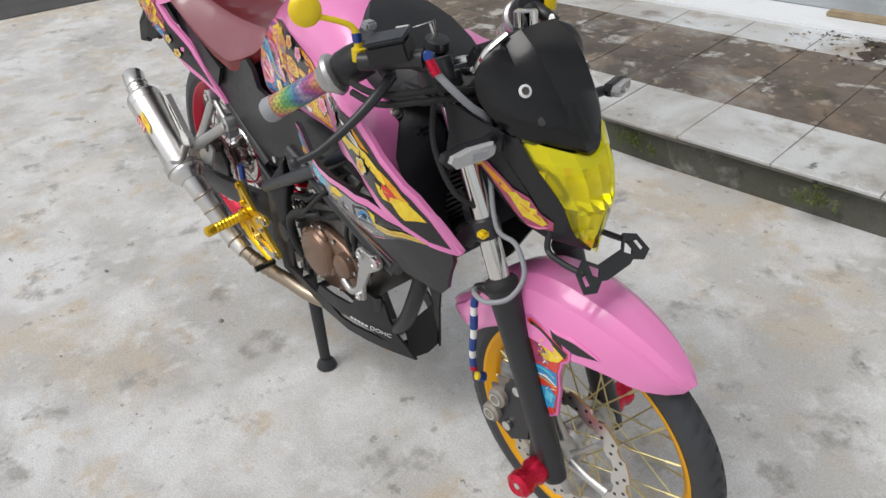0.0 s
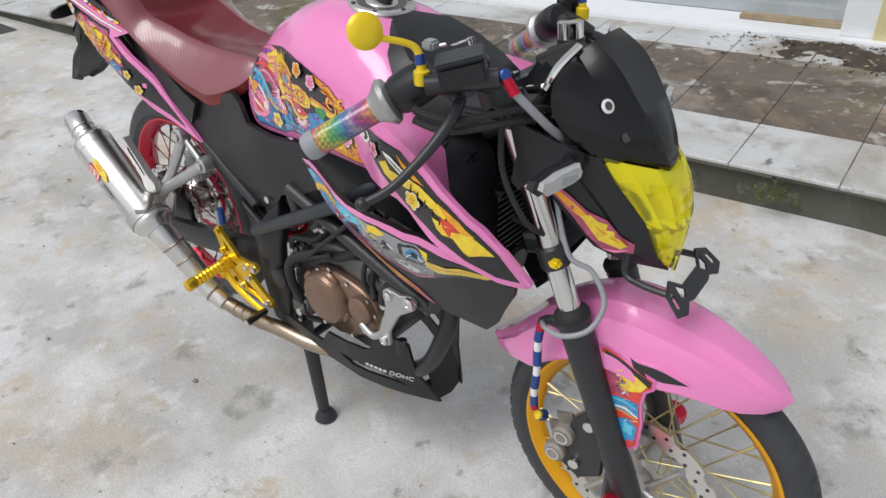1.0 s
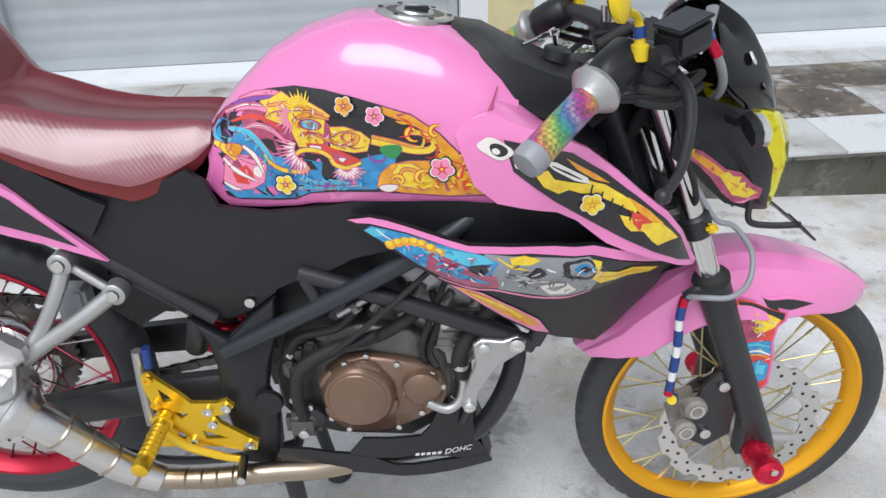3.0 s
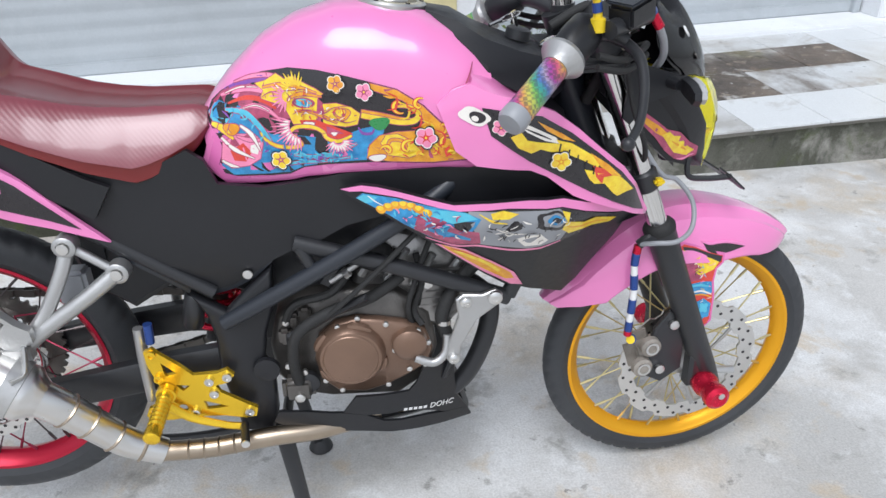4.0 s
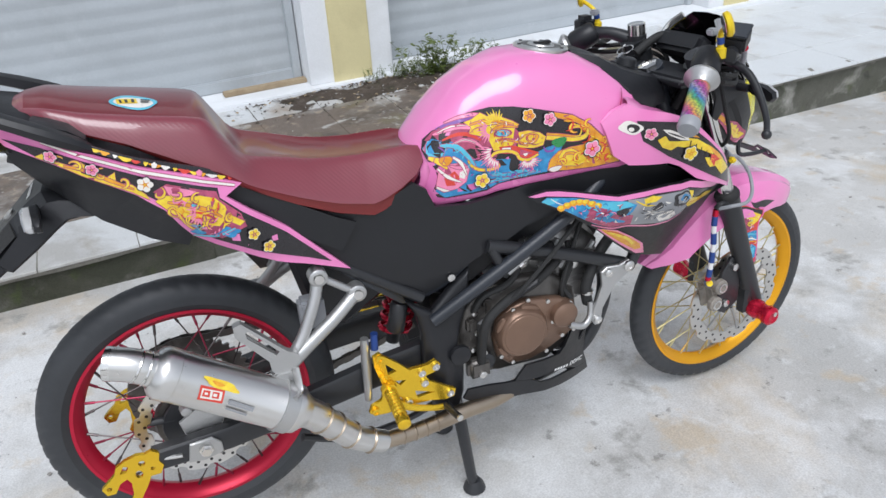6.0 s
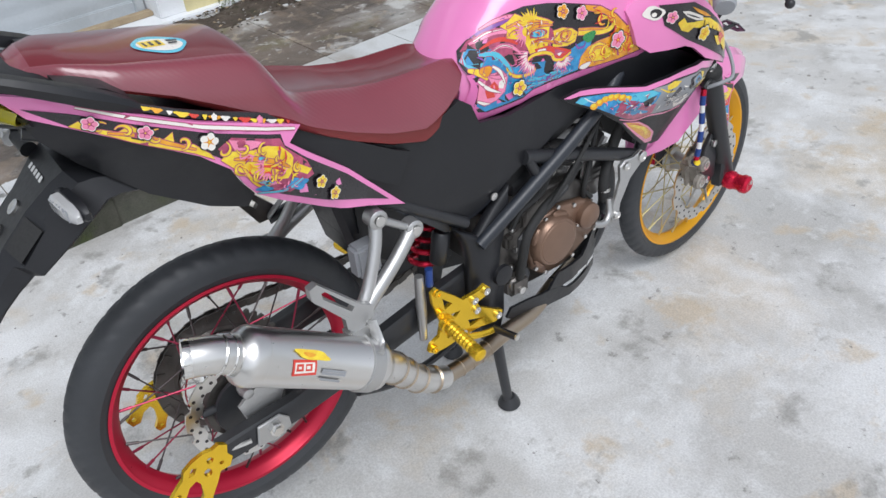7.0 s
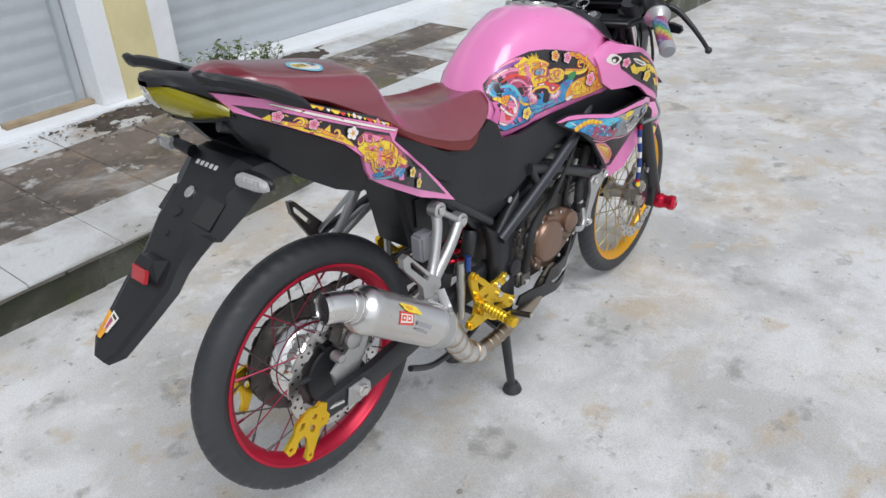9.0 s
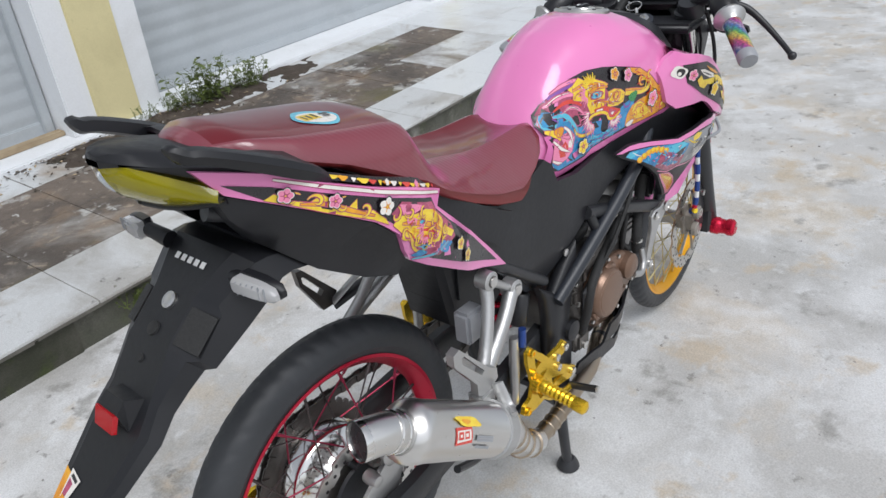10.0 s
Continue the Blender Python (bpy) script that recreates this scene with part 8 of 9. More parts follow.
for k, z in enumerate((0.327, 0.368)):
    part("caliper_piston", lathe([(0, 0.019), (0.010, 0.018), (0.014, 0.012)], (1.144 + 0.012 * k, -0.081, z), (0, -1, 0), 22), "dusty", fcal, m=STEER)
    part("piston_ring", lathe([(0.012, 0.0125), (0.0155, 0.0120), (0.0155, 0.0085), (0.012, 0.0080)], (1.144 + 0.012 * k, -0.081, z), (0, -1, 0), 20), "steel", fcal, m=STEER)
part("caliper_bracket", plate([(1.150, 0.305), (1.185, 0.285), (1.222, 0.31), (1.222, 0.42), (1.19, 0.432), (1.165, 0.40)], -0.082, -0.070, 0.002), "black_metal", fcal, m=STEER)
for a, b in ((1.196, 0.408), (1.178, 0.318)):
    part("caliper_bolt", lathe([(0, 0.009), (0.007, 0.009), (0.008, 0.005)], (a, -0.083, b), (0, -1, 0), 10), "steel", fcal, m=STEER)
part("banjo_bolt", lathe([(0, 0.009), (0.012, 0.009)], (1.120, -0.082, 0.388), (-0.5, -1, 0.4), 8), "blue", fcal, m=STEER)
part("banjo_ring", lathe([(0, 0.0075), (0.006, 0.0075)], (1.115, -0.090, 0.392), (-0.5, -1, 0.4), 14), "yellow", fcal, m=STEER)
hose_keys = ["red", "blue", "white", "blue", "white", "blue", "white", "blue", "red"]
hp = spline([(1.106, -0.094, 0.405), (1.106, -0.098, 0.44), (1.108, -0.098, 0.49), (1.106, -0.096, 0.540), (1.110, -0.094, 0.575)], 8)
for k in range(9):
    i = int(k * (len(hp) - 1) / 9)
    j = int((k + 1) * (len(hp) - 1) / 9)
    part("hose_sleeve", bar(hp[i:j + 1], 0.0068 if hose_keys[k] != "white" else 0.0058, 10, smooth=False), hose_keys[k], fcal, "red, white and blue brake hose sleeve", m=STEER)
part("hose_bracket", bar([(1.110, -0.094, 0.575), (1.125, -0.096, 0.585), (1.15, -0.096, 0.58)], 0.008, 8), "black_metal", fcal, m=STEER)
part("brake_hose", bar([(1.112, -0.098, 0.578), (1.128, -0.120, 0.588), (1.160, -0.128, 0.592), (1.190, -0.112, 0.606), (1.198, -0.090, 0.640), (1.172, -0.080, 0.676), (1.138, -0.085, 0.694), (1.10, -0.06, 0.76)], 0.0040, 10), "grey_film", fcal, "grey braided brake hose", m=STEER)

# radiator and inner panels
rad = part("radiator", block(0.950, 0.985, -0.092, 0.092, 0.555, 0.800, 0.006), "black", bike, "black radiator with fine fins")
for k in range(22):
    z = 0.570 + 0.0102 * k
    part("radiator_fin", block(0.984, 0.990, -0.080, 0.080, z, z + 0.0035, 0), "black_metal", rad)
for s in (-1, 1):
    bm = bmesh.new()
    P = [Vector((a - 0.003, y - 0.002, b - 0.002)) for a, y, b in INNER[1:]] + [Vector((1.00, 0.115, 0.60)), Vector((0.96, 0.10, 0.54))]
    Q = [Vector(q) for q in ((0.900, 0.045, 0.868), (0.930, 0.045, 0.850), (0.965, 0.048, 0.825), (0.995, 0.050, 0.795), (1.002, 0.052, 0.765), (1.006, 0.054, 0.735), (1.008, 0.058, 0.700), (1.006, 0.064, 0.665), (0.996, 0.075, 0.600), (0.96, 0.085, 0.54))]
    for a in P + Q:
        a.y *= s
    skin(bm, [P, Q], caps=False, closed=False)
    part("inner_shroud", bm, "black", rad, "black inner shroud", 50)
part("horn", lathe([(0, 0.030), (0.012, 0.036), (0.02, 0.034), (0.024, 0.010)], (1.00, -0.03, 0.60), (0.9, 0, -0.2), 24), "black_metal", rad)
part("radiator_guard", block(0.93, 0.955, -0.07, 0.07, 0.50, 0.56, 0.008), "black", rad)

# headlamp, cowl and screen
lamp_r = [(1.168, 0.078, 0.842), (1.188, 0.071, 0.810), (1.209, 0.061, 0.782), (1.227, 0.051, 0.755), (1.232, 0.043, 0.734), (1.238, 0.035, 0.710), (1.243, 0.024, 0.690), (1.253, 0.006, 0.671)]
LAMP_X = [(0.668, 1.258), (0.70, 1.262), (0.735, 1.266), (0.76, 1.267), (0.80, 1.256), (0.842, 1.238)]


def lamp_rings(back):
    out = []
    for x, y, z in lamp_r:
        xf = lerp(LAMP_X, z)
        d = max(0.0, z - 0.80) / 0.042
        c = [(x, -y, z), (x + (xf - x) * 0.55, -y * 0.80, z - 0.008 * d), (xf - 0.004, -y * 0.42, z - 0.004 - 0.016 * d), (xf, 0, z - 0.006 - 0.022 * d)]
        ring = [Vector((p[0] - back, p[1], p[2])) for p in c]
        out.append(ring + [Vector((p.x, -p.y, p.z)) for p in ring[-2::-1]])
    return out


bm = bmesh.new()
skin(bm, lamp_rings(0.0), caps=False, closed=False)
cowl_bm = bmesh.new()
LOWER = [(1.045, 0.066, 0.852), (1.046, 0.071, 0.818), (1.083, 0.073, 0.782), (1.108, 0.070, 0.756), (1.135, 0.065, 0.727), (1.162, 0.060, 0.703), (1.201, 0.050, 0.688), (1.251, 0.006, 0.667)]
cowl_net = []
for s in (-1, 1):
    P = [Vector((x - 0.001, s * (y + 0.002), z)) for x, y, z in lamp_r]
    Q = [Vector((x, s * y, z)) for x, y, z in LOWER]
    rows = [[p.lerp(q, f) + Vector((0, s * h * (1 if i < 6 else 0.3), 0)) for i, (p, q) in enumerate(zip(P, Q))] for f, h in ((0, 0), (0.06, 0.004), (0.35, 0.007), (0.45, 0.001), (0.80, 0.004), (1, 0))]
    rows.append([Vector((q.x - 0.006, q.y - s * 0.012, q.z + 0.004)) for q in Q])
    skin(cowl_bm, rows, caps=False, closed=False)
    if s < 0:
        cowl_net = [a.lerp(b, k / 6) for r0, r1 in zip(rows[:5], rows[1:6]) for u0, u1, v0, v1 in zip(r0, r0[1:], r1, r1[1:]) for k2 in range(6) for a, b in [(u0.lerp(u1, k2 / 6), v0.lerp(v1, k2 / 6))] for k in range(6)]
cowl = part("headlamp_cowl", cowl_bm, "black", bike, "black headlamp cowl with yellow lamp", 30, m=STEER)
part("headlamp_lens", bm, "lens_yellow", cowl, "glossy faceted yellow headlamp lens", 20, m=STEER)
# the bowl behind the lens: pressed pleats above, a shelf, and a smaller pleated chamber below
bm = bmesh.new()
rings, pleats = lamp_rings(0.010), []
for a, b in zip(rings, rings[1:]):
    for k in range(2):
        row = [p.lerp(q, k / 2) for p, q in zip(a, b)]
        fine = [row[i].lerp(row[i + 1], u / 3) for i in range(len(row) - 1) for u in range(3)] + [row[-1]]
        pleats.append(fine)
pleats.append([rings[-1][i].lerp(rings[-1][i + 1], u / 3) for i in range(6) for u in range(3)] + [rings[-1][-1]])
for r, row in enumerate(pleats):
    for c, q in enumerate(row):
        if 0 < c < len(row) - 1 and r < len(pleats) - 2:
            q.x -= {3: 0.010, 4: 0.022, 5: 0.026, 6: 0.022, 7: -0.006, 8: 0.016, 9: 0.018, 10: 0.014, 11: 0.008}.get(r, 0.0) * ((c % 3) / 2 if r != 7 else 1)
skin(bm, pleats, caps=False, closed=False)
part("lamp_bowl", bm, "lamp_yellow", cowl, "bright yellow pleated lamp bowl", 5, m=STEER)
bm = bmesh.new()
for z, w, hh in ((0.738, 0.030, 0.004), (0.700, 0.016, 0.003)):
    xf = lerp(LAMP_X, z) - 0.012
    for s in (-1, 1):
        o = [Vector((xf, s * 0.002, z + hh)), Vector((xf - 0.008, s * w, z + hh)), Vector((xf - 0.008, s * w, z - hh)), Vector((xf, s * 0.002, z - hh))]
        skin(bm, [o, [q - Vector((0.02, 0, 0)) for q in o]], caps=True)
# paler yellow paints the bright glint of facets inside the lamp
part("lamp_shelf", bm, "lamp_bright", cowl, "yellow lamp shelf, coloured paler for the glint of lit facets", 10, m=STEER)
bm = bmesh.new()
skin(bm, [[Vector((x - 0.05, y * q, z)) for q in (-0.9, 0, 0.9)] for x, y, z in lamp_r], caps=False, closed=False)
part("lamp_back", bm, "black", cowl, m=STEER)


def cowl_lift(a, b, h):
    near = sorted(cowl_net, key=lambda q: (q.x - a) ** 2 + (q.z - b) ** 2)[:4]
    wts = [1 / ((q.x - a) ** 2 + (q.z - b) ** 2 + 1e-6) for q in near]
    y = sum(q.y * w for q, w in zip(near, wts)) / sum(wts)
    return STEER @ Vector((a, y - h - 0.0015, b))


cd = [("d_maroon", [(1.056, 0.818), (1.096, 0.798), (1.114, 0.791), (1.136, 0.776), (1.155, 0.762), (1.180, 0.752), (1.199, 0.736), (1.219, 0.724), (1.220, 0.712), (1.197, 0.712), (1.180, 0.719), (1.160, 0.734), (1.137, 0.757), (1.114, 0.776), (1.091, 0.791)]),
      ("d_orange", ribbon([(1.090, 0.797), (1.114, 0.783), (1.140, 0.765), (1.165, 0.748)], [0.002, 0.006, 0.008, 0.004])),
      ("d_yellow", [(1.148, 0.757), (1.160, 0.758), (1.170, 0.750), (1.184, 0.746), (1.196, 0.732), (1.212, 0.722), (1.204, 0.716), (1.190, 0.722), (1.176, 0.728), (1.166, 0.738)]),
      ("d_orange", ribbon([(1.168, 0.744), (1.184, 0.734), (1.200, 0.724)], [0.001, 0.003, 0.001])), ("d_pink", ribbon([(1.184, 0.718), (1.200, 0.714), (1.214, 0.716)], [0.001, 0.003, 0.001])), ("d_orange", flower(1.078, 0.803, 0.006)), ("d_yellow", flower(1.098, 0.793, 0.007))]
# the print widens across its slanting middle line
cd = [(key, [(a + 0.53 * k, b + 0.848 * k) for a, b in o for k in [0.42 * (0.53 * (a - 1.056) + 0.848 * (b - 0.818)) - 0.008]]) for key, o in cd]
decal("cowl_decal", cd, cowl_lift, cowl, "yellow flame print on the cowl's side", 0.012)

scr = bmesh.new()
cen = [(1.128, 0.972), (1.158, 0.945), (1.190, 0.905), (1.218, 0.862), (1.234, 0.826), (1.232, 0.812)]
rid = [(1.126, 0.036, 0.970), (1.161, 0.041, 0.945), (1.191, 0.039, 0.906), (1.218, 0.030, 0.862), (1.233, 0.016, 0.826), (1.232, 0.006, 0.812)]
mid = [(1.112, 0.052, 0.955), (1.142, 0.062, 0.928), (1.170, 0.064, 0.892), (1.196, 0.058, 0.856), (1.204, 0.050, 0.832), (1.205, 0.044, 0.822)]
out = [(1.112, 0.066, 0.952), (1.108, 0.094, 0.930), (1.112, 0.099, 0.895), (1.135, 0.094, 0.868), (1.158, 0.084, 0.850), (1.166, 0.080, 0.838)]
cols = [spline([(c[0], 0, c[1]) for c in cen], 4), spline(rid, 4), spline(mid, 4), spline(out, 4)]
rings = []
for c, r, m2, o in zip(*cols):
    half = [o, o.lerp(m2, 0.5) + Vector((0.003, 0.003, 0.002)), m2, m2.lerp(r, 0.5) + Vector((0.002, 0.001, 0.001)), r]
    rings.append([Vector((q.x, -q.y, q.z)) for q in half] + [c] + half[::-1])
skin(scr, rings, caps=False, closed=False)
skin(scr, [[p + Vector((-0.005, 0, -0.003)) for p in r] for r in rings], caps=False, closed=False)
screen = part("windscreen", scr, "black_gloss", bike, "glossy smoked black windscreen", 35, m=STEER)
for s in (-1, 1):
    part("screen_bolt", lathe([(0, 0.009), (0.002, 0.009), (0.003, 0.006), (0.002, 0.005)], (1.164, s * 0.068, 0.9035), (0.75, s * 0.35, 0.5), 18), "white", screen, "white screen bolt", m=STEER)
    part("bolt_heart", lathe([(0.0015, 0.0052), (0.0032, 0.0052)], (1.164, s * 0.068, 0.9035), (0.75, s * 0.35, 0.5), 14), "alloy_dark", screen, m=STEER)
    part("screen_plug", lathe([(0, 0.006), (0.002, 0.006)], (1.1885, s * 0.061, 0.866), (0.8, s * 0.35, 0.5), 14), "alloy_dark", screen, m=STEER)
dash = part("instrument", block(1.045, 1.090, -0.062, 0.062, 0.895, 0.935, 0.008), "black", bike, "black instrument panel with silver trim", m=STEER @ Matrix.Translation((1.07, 0, 0.91)) @ Matrix.Rotation(radians(35), 4, "Y") @ Matrix.Translation((-1.07, 0, -0.91)))
for s in (-1, 1):
    part("silver_trim", bar([(1.085, s * 0.080, 0.915), (1.098, s * 0.072, 0.942), (1.112, s * 0.048, 0.964)], 0.0045, 8, flat=1.8), "chrome", dash, "silver trim bar", m=STEER)
    part("silver_trim", bar([(1.058, s * 0.070, 0.905), (1.085, s * 0.080, 0.915)], 0.0050, 8, smooth=False, flat=1.5), "chrome", dash, m=STEER)

# plates that carry the lamp from the fork
for s in (-1, 1):
    bm = bmesh.new()
    o = [(1.050, 0.100, 0.872), (1.086, 0.101, 0.868), (1.150, 0.088, 0.846), (1.150, 0.090, 0.822), (1.098, 0.102, 0.812), (1.070, 0.104, 0.782), (1.058, 0.104, 0.792), (1.064, 0.103, 0.830)]
    a, b = [[Vector((x, s * (y + t), z)) for x, y, z in o] for t in (0.0, 0.005)]
    skin(bm, [a, b])
    part("lamp_bracket", bm, "black", bike, "black plate beside the headlamp", 30, m=STEER)
# indicators on the cowl
for s in (-1, 1):
    far = 0.040 if s > 0 else 0.0
    st = bar([(1.128, s * 0.072, 0.838), (1.138, s * (0.118 + far), 0.837)], [0.009, 0.008], 10, smooth=False)
    ind = part("front_indicator", st, "black", bike, "black front indicator with a clear lens", m=STEER)
    for nm, key, dx, g in (("indicator_body", "black", 0.0, 1.0), ("indicator_lens", "lens_clear", 0.010, 0.88), ("lens_core", "grey_film", 0.0115, 0.45)):
        bm = bmesh.new()
        o = [(0.112, 0.002), (0.118, 0.013), (0.160, 0.015), (0.186, 0.009), (0.190, -0.002), (0.180, -0.013), (0.128, -0.012), (0.114, -0.007)]
        c = Vector((0.150, 0.0))
        fr = [Vector((1.150 + dx - 0.20 * (y - 0.112), s * (far + c.x + (y - c.x) * g), 0.836 + z * g - 0.05 * (y - 0.15))) for y, z in o]
        bk = [Vector((q.x - 0.010, q.y * 0.98 + s * 0.003, (q.z - 0.836) * 0.8 + 0.836)) for q in fr]
        fc = [q + Vector((0.004, 0, 0)) + (Vector((q.x, s * (0.150 + far), 0.836)) - q) * 0.18 for q in fr]
        skin(bm, [bk, fr, fc])
        part(nm, bm, key, ind, "clear ribbed lens" if key == "lens_clear" else "", 30, m=STEER)

# plate bracket under the lamp
bm = bmesh.new()
out = [(-0.075, 0.018), (-0.050, 0.030), (-0.030, 0.012), (0.030, 0.012), (0.050, 0.030), (0.075, 0.018), (0.082, -0.012), (0.060, -0.020), (0.040, -0.010), (0.028, -0.014), (-0.028, -0.014), (-0.040, -0.010), (-0.060, -0.020), (-0.082, -0.012)]
pm4 = Matrix.Translation((1.287, 0.004, 0.657)) @ Matrix.Rotation(radians(-136), 4, "Y")
slots = [[(k * 0.030, 0.006), (k * 0.046, 0.020), (k * 0.050, 0.004), (k * 0.042, -0.004)] for k in (-1, 1)] + [[(k * 0.060, 0.012), (k * 0.070, 0.010), (k * 0.073, -0.004), (k * 0.063, -0.006)] for k in (-1, 1)]
flat_bm = plate(pierced(out, slots), 0.0, 0.003, 0)
bm.free()
flat_bm.transform(pm4 @ Matrix(((0, 0, 1, 0), (1, 0, 0, 0), (0, 1, 0, 0), (0, 0, 0, 1))))
pb = part("plate_bracket", flat_bm, "black_metal", bike, "black empty number plate bracket", m=STEER)
for s in (-1, 1):
    part("bracket_rod", bar([(1.206, s * 0.046, 0.704), (1.207, s * 0.050, 0.670), (1.236, s * 0.056, 0.664), (1.278, s * 0.060, 0.665)], 0.0048, 8), "black_metal", pb, m=STEER)

# handlebars and controls
for s in (-1, 1):
    gi, ge = Vector((0.930, s * 0.200, 0.903)), Vector((0.852, s * 0.258, 0.848))
    ax = (ge - gi).normalized()
    hb = part("handlebar", bar([gi - ax * 0.01, gi - ax * 0.045 + Vector((0.010, 0, 0)), (0.995, s * 0.145, 0.932), (1.028, s * 0.105, 0.918)], [0.0125, 0.0135, 0.0125, 0.016], 14), "black_metal", bike, "black clip-on handlebar", m=STEER)
    part("bar_clamp", lathe([(-0.016, 0.026), (0.016, 0.026)], (1.026, s * 0.095, 0.905), AX, 22), "black_metal", hb, m=STEER)
    g = (ge - gi).length
    part("grip", lathe([(0.006, 0.0165), (0.012, 0.0172), (g - 0.012, 0.0178), (g, 0.0185), (g + 0.006, 0.017), (g + 0.009, 0.011)], gi, ax, 24), "rainbow", hb, "clear grip over rainbow-coloured wrap", m=STEER)
    part("grip_end", lathe([(g - 0.010, 0.0184), (g + 0.004, 0.0189), (g + 0.010, 0.0160), (g + 0.011, 0.004)], gi, ax, 24), "grey_film", hb, m=STEER)
    part("grip_flange", lathe([(-0.012, 0.019), (-0.006, 0.029), (0.000, 0.031), (0.005, 0.027), (0.013, 0.0205), (0.018, 0.0185)], gi, ax, 26), "alloy", hb, "grey grip flange", m=STEER)
    part("switch_housing", lathe([(-0.068, 0.019), (-0.062, 0.024), (-0.038, 0.026), (-0.018, 0.025), (-0.010, 0.021)], gi, ax, 20), "black", hb, "black switch housing", m=STEER)
    part("switch_button", block(0.968, 0.985, min(s * 0.160, s * 0.178), max(s * 0.160, s * 0.178), 0.968, 0.980, 0.003), "grey_film", hb, m=STEER)
    part("lever_perch", bar([(0.980, s * 0.178, 0.932), (1.005, s * 0.172, 0.926), (1.024, s * 0.178, 0.916)], [0.013, 0.012, 0.010], 10), "black_metal", hb, m=STEER)
    part("lever", bar([(1.022, s * 0.172, 0.916), (1.030, s * 0.208, 0.900), (1.022, s * 0.245, 0.872), (1.002, s * 0.284, 0.840), (0.979, s * 0.308, 0.823)], [0.0075, 0.0075, 0.0065, 0.0055, 0.0055], 10), "black_metal", hb, "black brake or clutch lever", m=STEER)
    bm = bmesh.new()
    bmesh.ops.create_icosphere(bm, subdivisions=2, radius=0.0088, matrix=Matrix.Translation((0.977, s * 0.310, 0.822)))
    part("lever_ball", bm, "black_metal", hb, m=STEER)
    for k, dz in enumerate((0.0, 0.014)):
        part("control_cable", bar([(0.975, s * 0.205, 0.905 - dz), (1.02, s * 0.19, 0.895 - dz), (1.075, s * 0.13, 0.900 - dz), (1.088, s * 0.07, 0.885 - dz), (1.06, s * 0.03, 0.85 - dz), (1.02, 0.0, 0.78)], 0.0048, 8), "grip_rubber", hb, m=STEER)
    part("loop_cable", bar([(1.05, s * 0.12, 0.89), (1.06, s * 0.135, 0.82), (1.09, s * 0.125, 0.75), (1.10, s * 0.08, 0.71), (1.03, s * 0.05, 0.70)], 0.0042, 8), "grip_rubber", hb, m=STEER)
    # mirror
    base = Vector((0.978, s * 0.190, 0.944)) if s < 0 else Vector((1.000, 0.190, 0.944))
    head, way = (Vector((0.937, -0.240, 1.000)), (0.80, -0.52, 0.25)) if s < 0 else (Vector((0.985, 0.236, 0.998)), (0.85, -0.50, 0.20))
    mi = part("mirror", lathe([(-0.006, 0.013), (-0.004, 0.0200), (0.002, 0.0215), (0.006, 0.018), (0.008, 0.008)], head, way, 30), "yellow", bike, "small round yellow mirror", m=STEER)
    part("mirror_glass", lathe([(-0.0072, 0.016), (-0.0064, 0.017)], head, way, 30), "chrome", mi, m=STEER)
    stalk = [base, base + Vector((-0.002, 0, 0.020)), base + Vector((-0.010, s * 0.008, 0.036)), head + Vector((0.003, -s * 0.004, -0.006))]
    part("mirror_stalk", bar(stalk, [0.0065, 0.0055, 0.0042, 0.0042], 10), "yellow", mi, "yellow stalk with a blue band", m=STEER)
    part("stalk_band", bar([stalk[0] + Vector((-0.001, 0, 0.012)), stalk[0] + Vector((-0.003, 0, 0.024))], 0.0066, 10, smooth=False), "blue", mi, m=STEER)
    part("stalk_foot", lathe([(-0.012, 0.010), (0.004, 0.010), (0.006, 0.007)], base, (0, 0, 1), 12), "yellow", mi, m=STEER)

mc = block(-0.028, 0.028, -0.019, 0.019, -0.017, 0.012, 0.004)
mc.transform(Matrix.Translation((1.028, -0.178, 0.957)) @ Matrix.Rotation(radians(32), 4, "Z") @ Matrix.Rotation(radians(-14), 4, "Y") @ Matrix.Rotation(radians(6), 4, "X"))
mcyl = part("master_cylinder", mc, "black", bike, "black brake fluid reservoir with a dark grey lid", m=STEER)
lid = block(-0.029, 0.029, -0.020, 0.020, 0.0125, 0.017, 0.002)
lid.transform(Matrix.Translation((1.028, -0.178, 0.957)) @ Matrix.Rotation(radians(32), 4, "Z") @ Matrix.Rotation(radians(-14), 4, "Y") @ Matrix.Rotation(radians(6), 4, "X"))
part("reservoir_lid", lid, "frame", mcyl, "dark grey lid", m=STEER)
part("cylinder_barrel", bar([(0.99, -0.200, 0.935), (1.062, -0.152, 0.944)], 0.012, 12, smooth=False), "black_metal", mcyl, m=STEER)
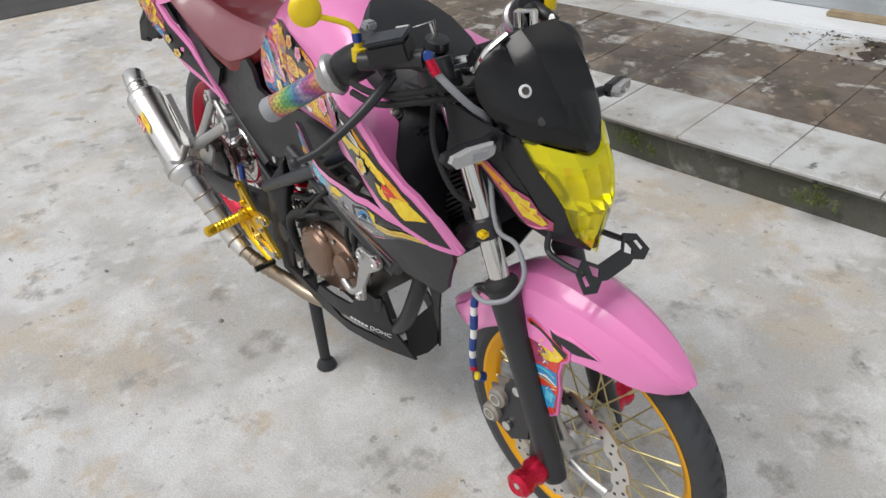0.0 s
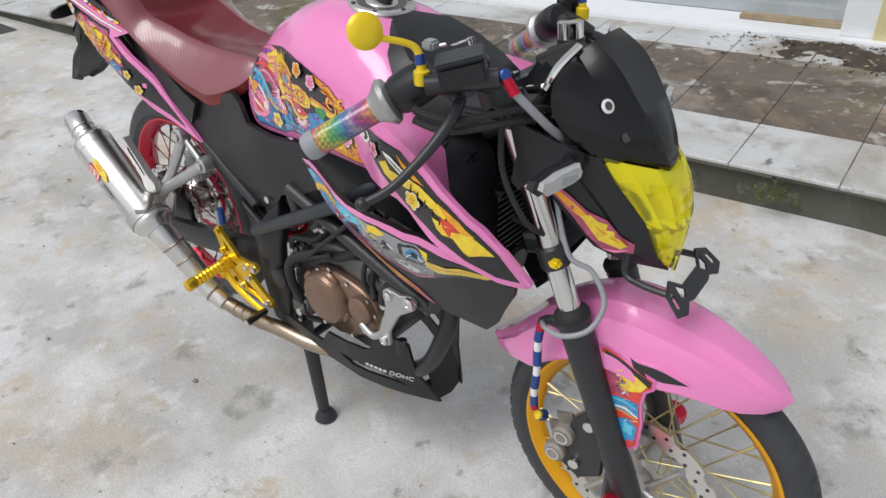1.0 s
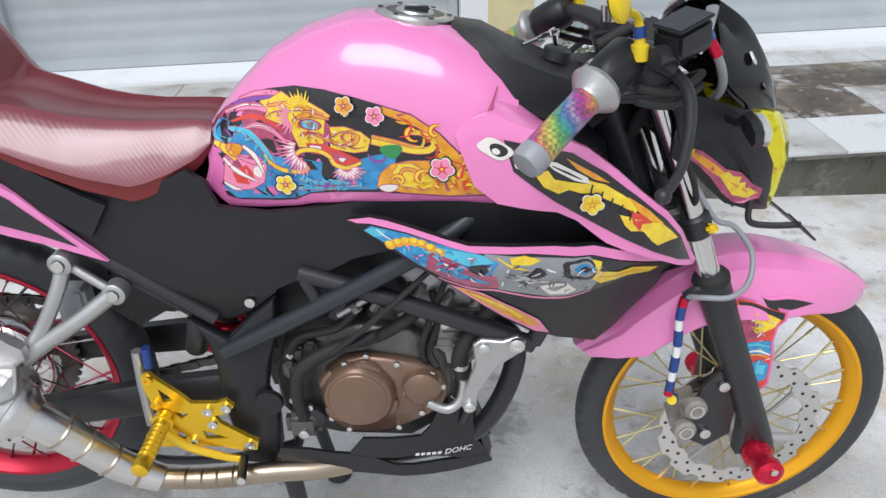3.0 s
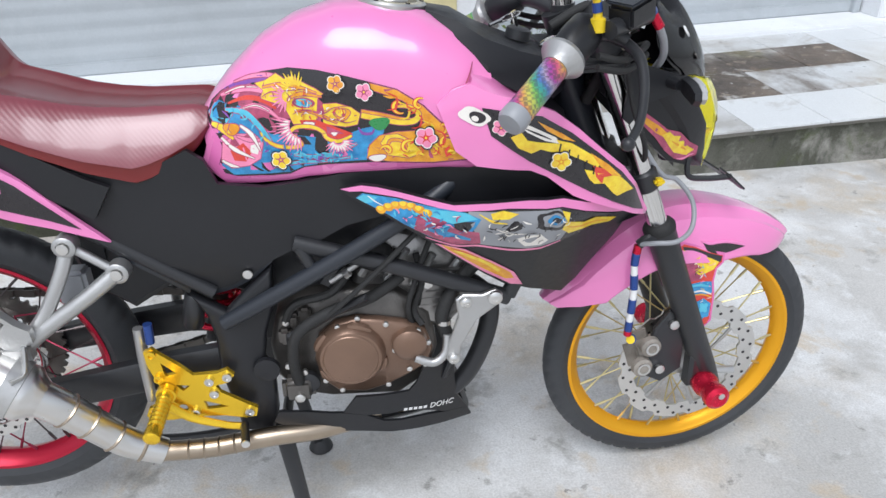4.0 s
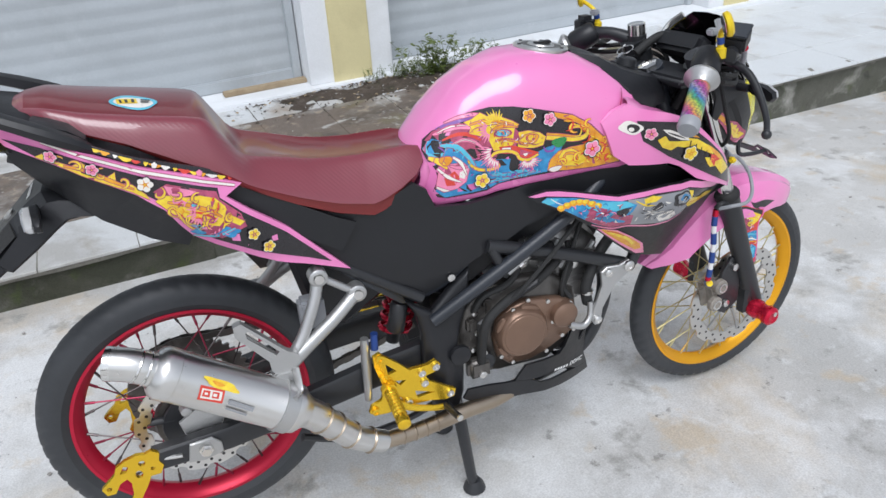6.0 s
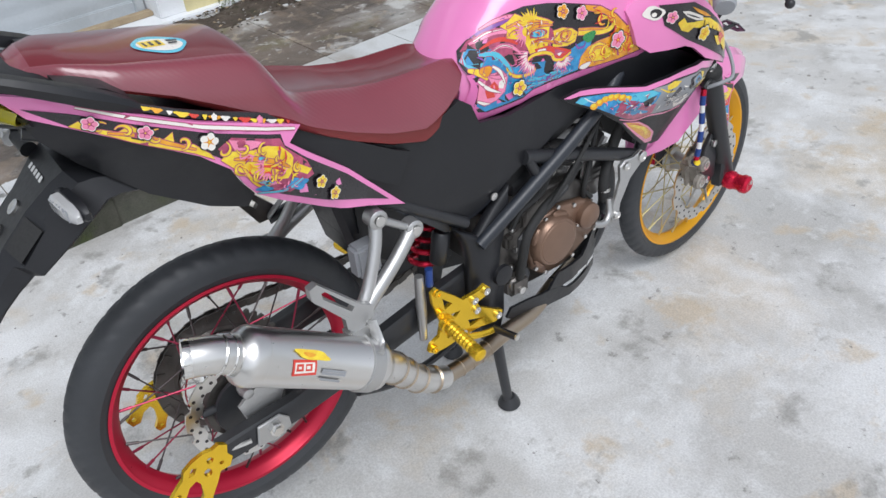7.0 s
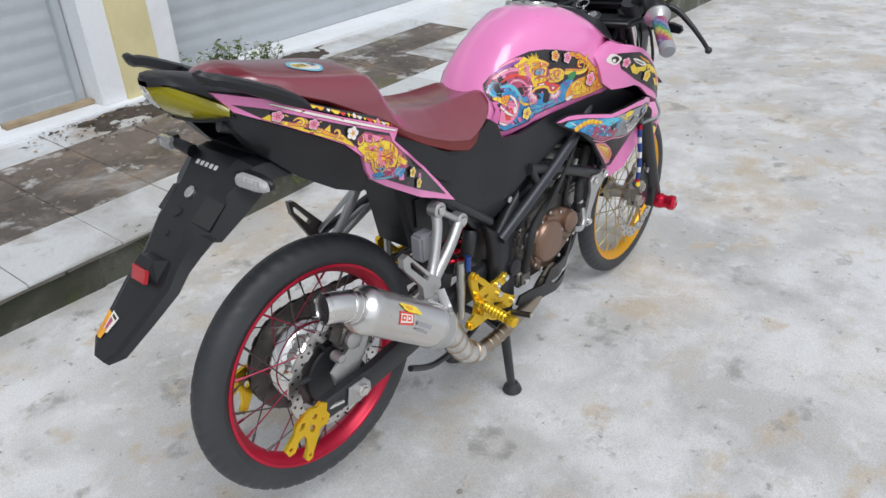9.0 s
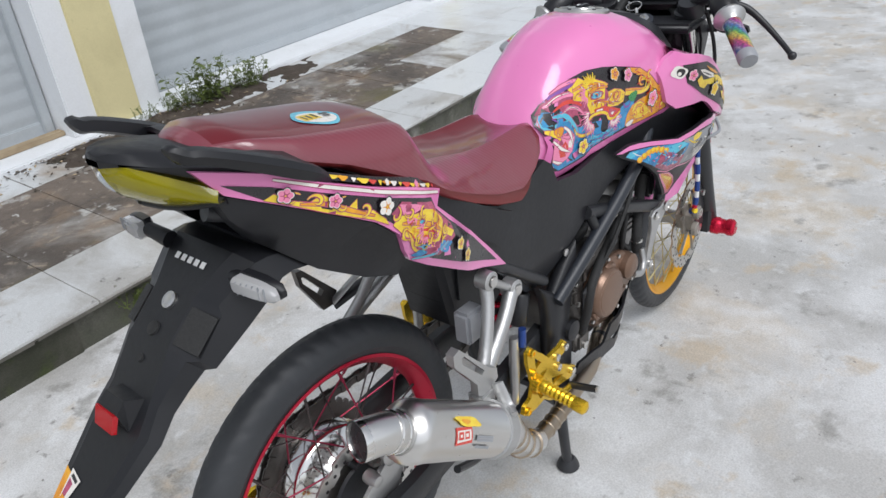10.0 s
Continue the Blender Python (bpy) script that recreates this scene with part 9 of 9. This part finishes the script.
part("banjo_bolt", lathe([(-0.006, 0.0075), (0.008, 0.0075), (0.010, 0.005)], (1.066, -0.148, 0.946), (0.6, -0.5, 0.4), 8), "blue", mcyl, "blue banjo bolt", m=STEER)
part("hose_end", bar([(1.070, -0.150, 0.944), (1.083, -0.148, 0.926)], [0.0070, 0.0070], 10, smooth=False), "red", mcyl, "red hose fitting", m=STEER)
part("upper_hose", bar([(1.080, -0.149, 0.930), (1.097, -0.134, 0.906), (1.110, -0.112, 0.880), (1.113, -0.086, 0.858), (1.10, -0.060, 0.825)], 0.0054, 10), "grey_film", mcyl, "grey braided hose", m=STEER)
part("left_switch", block(0.955, 0.995, 0.180, 0.222, 0.925, 0.965, 0.010), "black", bike, "black left switchgear", m=STEER)
part("wiring_loom", bar([(1.00, 0.06, 0.90), (1.06, 0.05, 0.93), (1.085, 0.0, 0.91), (1.06, -0.05, 0.88), (1.03, -0.03, 0.80)], 0.009, 10), "grip_rubber", bike, "black wiring loom", m=STEER)
part("cable_clamp", block(1.120, 1.137, -0.112, -0.096, 0.680, 0.692, 0.004), "yellow", bike, "small yellow hose clamp", m=STEER)

# white side lettering on the belly cowl
txt = bpy.data.curves.new("cowl_lettering", "FONT")
txt.body, txt.size, txt.extrude = "DOHC", 0.017, 0.0003
txt.materials.append(M["white"])
to = new("cowl_lettering", txt)
to.parent = belly
to["label"] = "white printed lettering"
P0, P1, P2 = (Vector((a, -COWL_Y(a, b) - 0.0025, b)) for a, b in ((0.770, 0.274), (0.812, 0.264), (0.770, 0.290)))
ux = (P1 - P0).normalized()
uz = ux.cross(P2 - P0).normalized()
to.matrix_basis = Matrix.Translation(P0) @ Matrix((ux, uz.cross(ux), uz)).transposed().to_4x4()
for k in range(5):
    a, b = 0.724 + 0.0088 * k, 0.2860 - 0.0020 * k
    part("letter_bar", shell([(a, b), (a + 0.006, b - 0.0014), (a + 0.007, b + 0.0040), (a + 0.001, b + 0.0054)], lambda p, q: COWL_Y(p, q) + 0.0015, 0.001, 0.02, -1), "white", belly, "plain white letter bar")
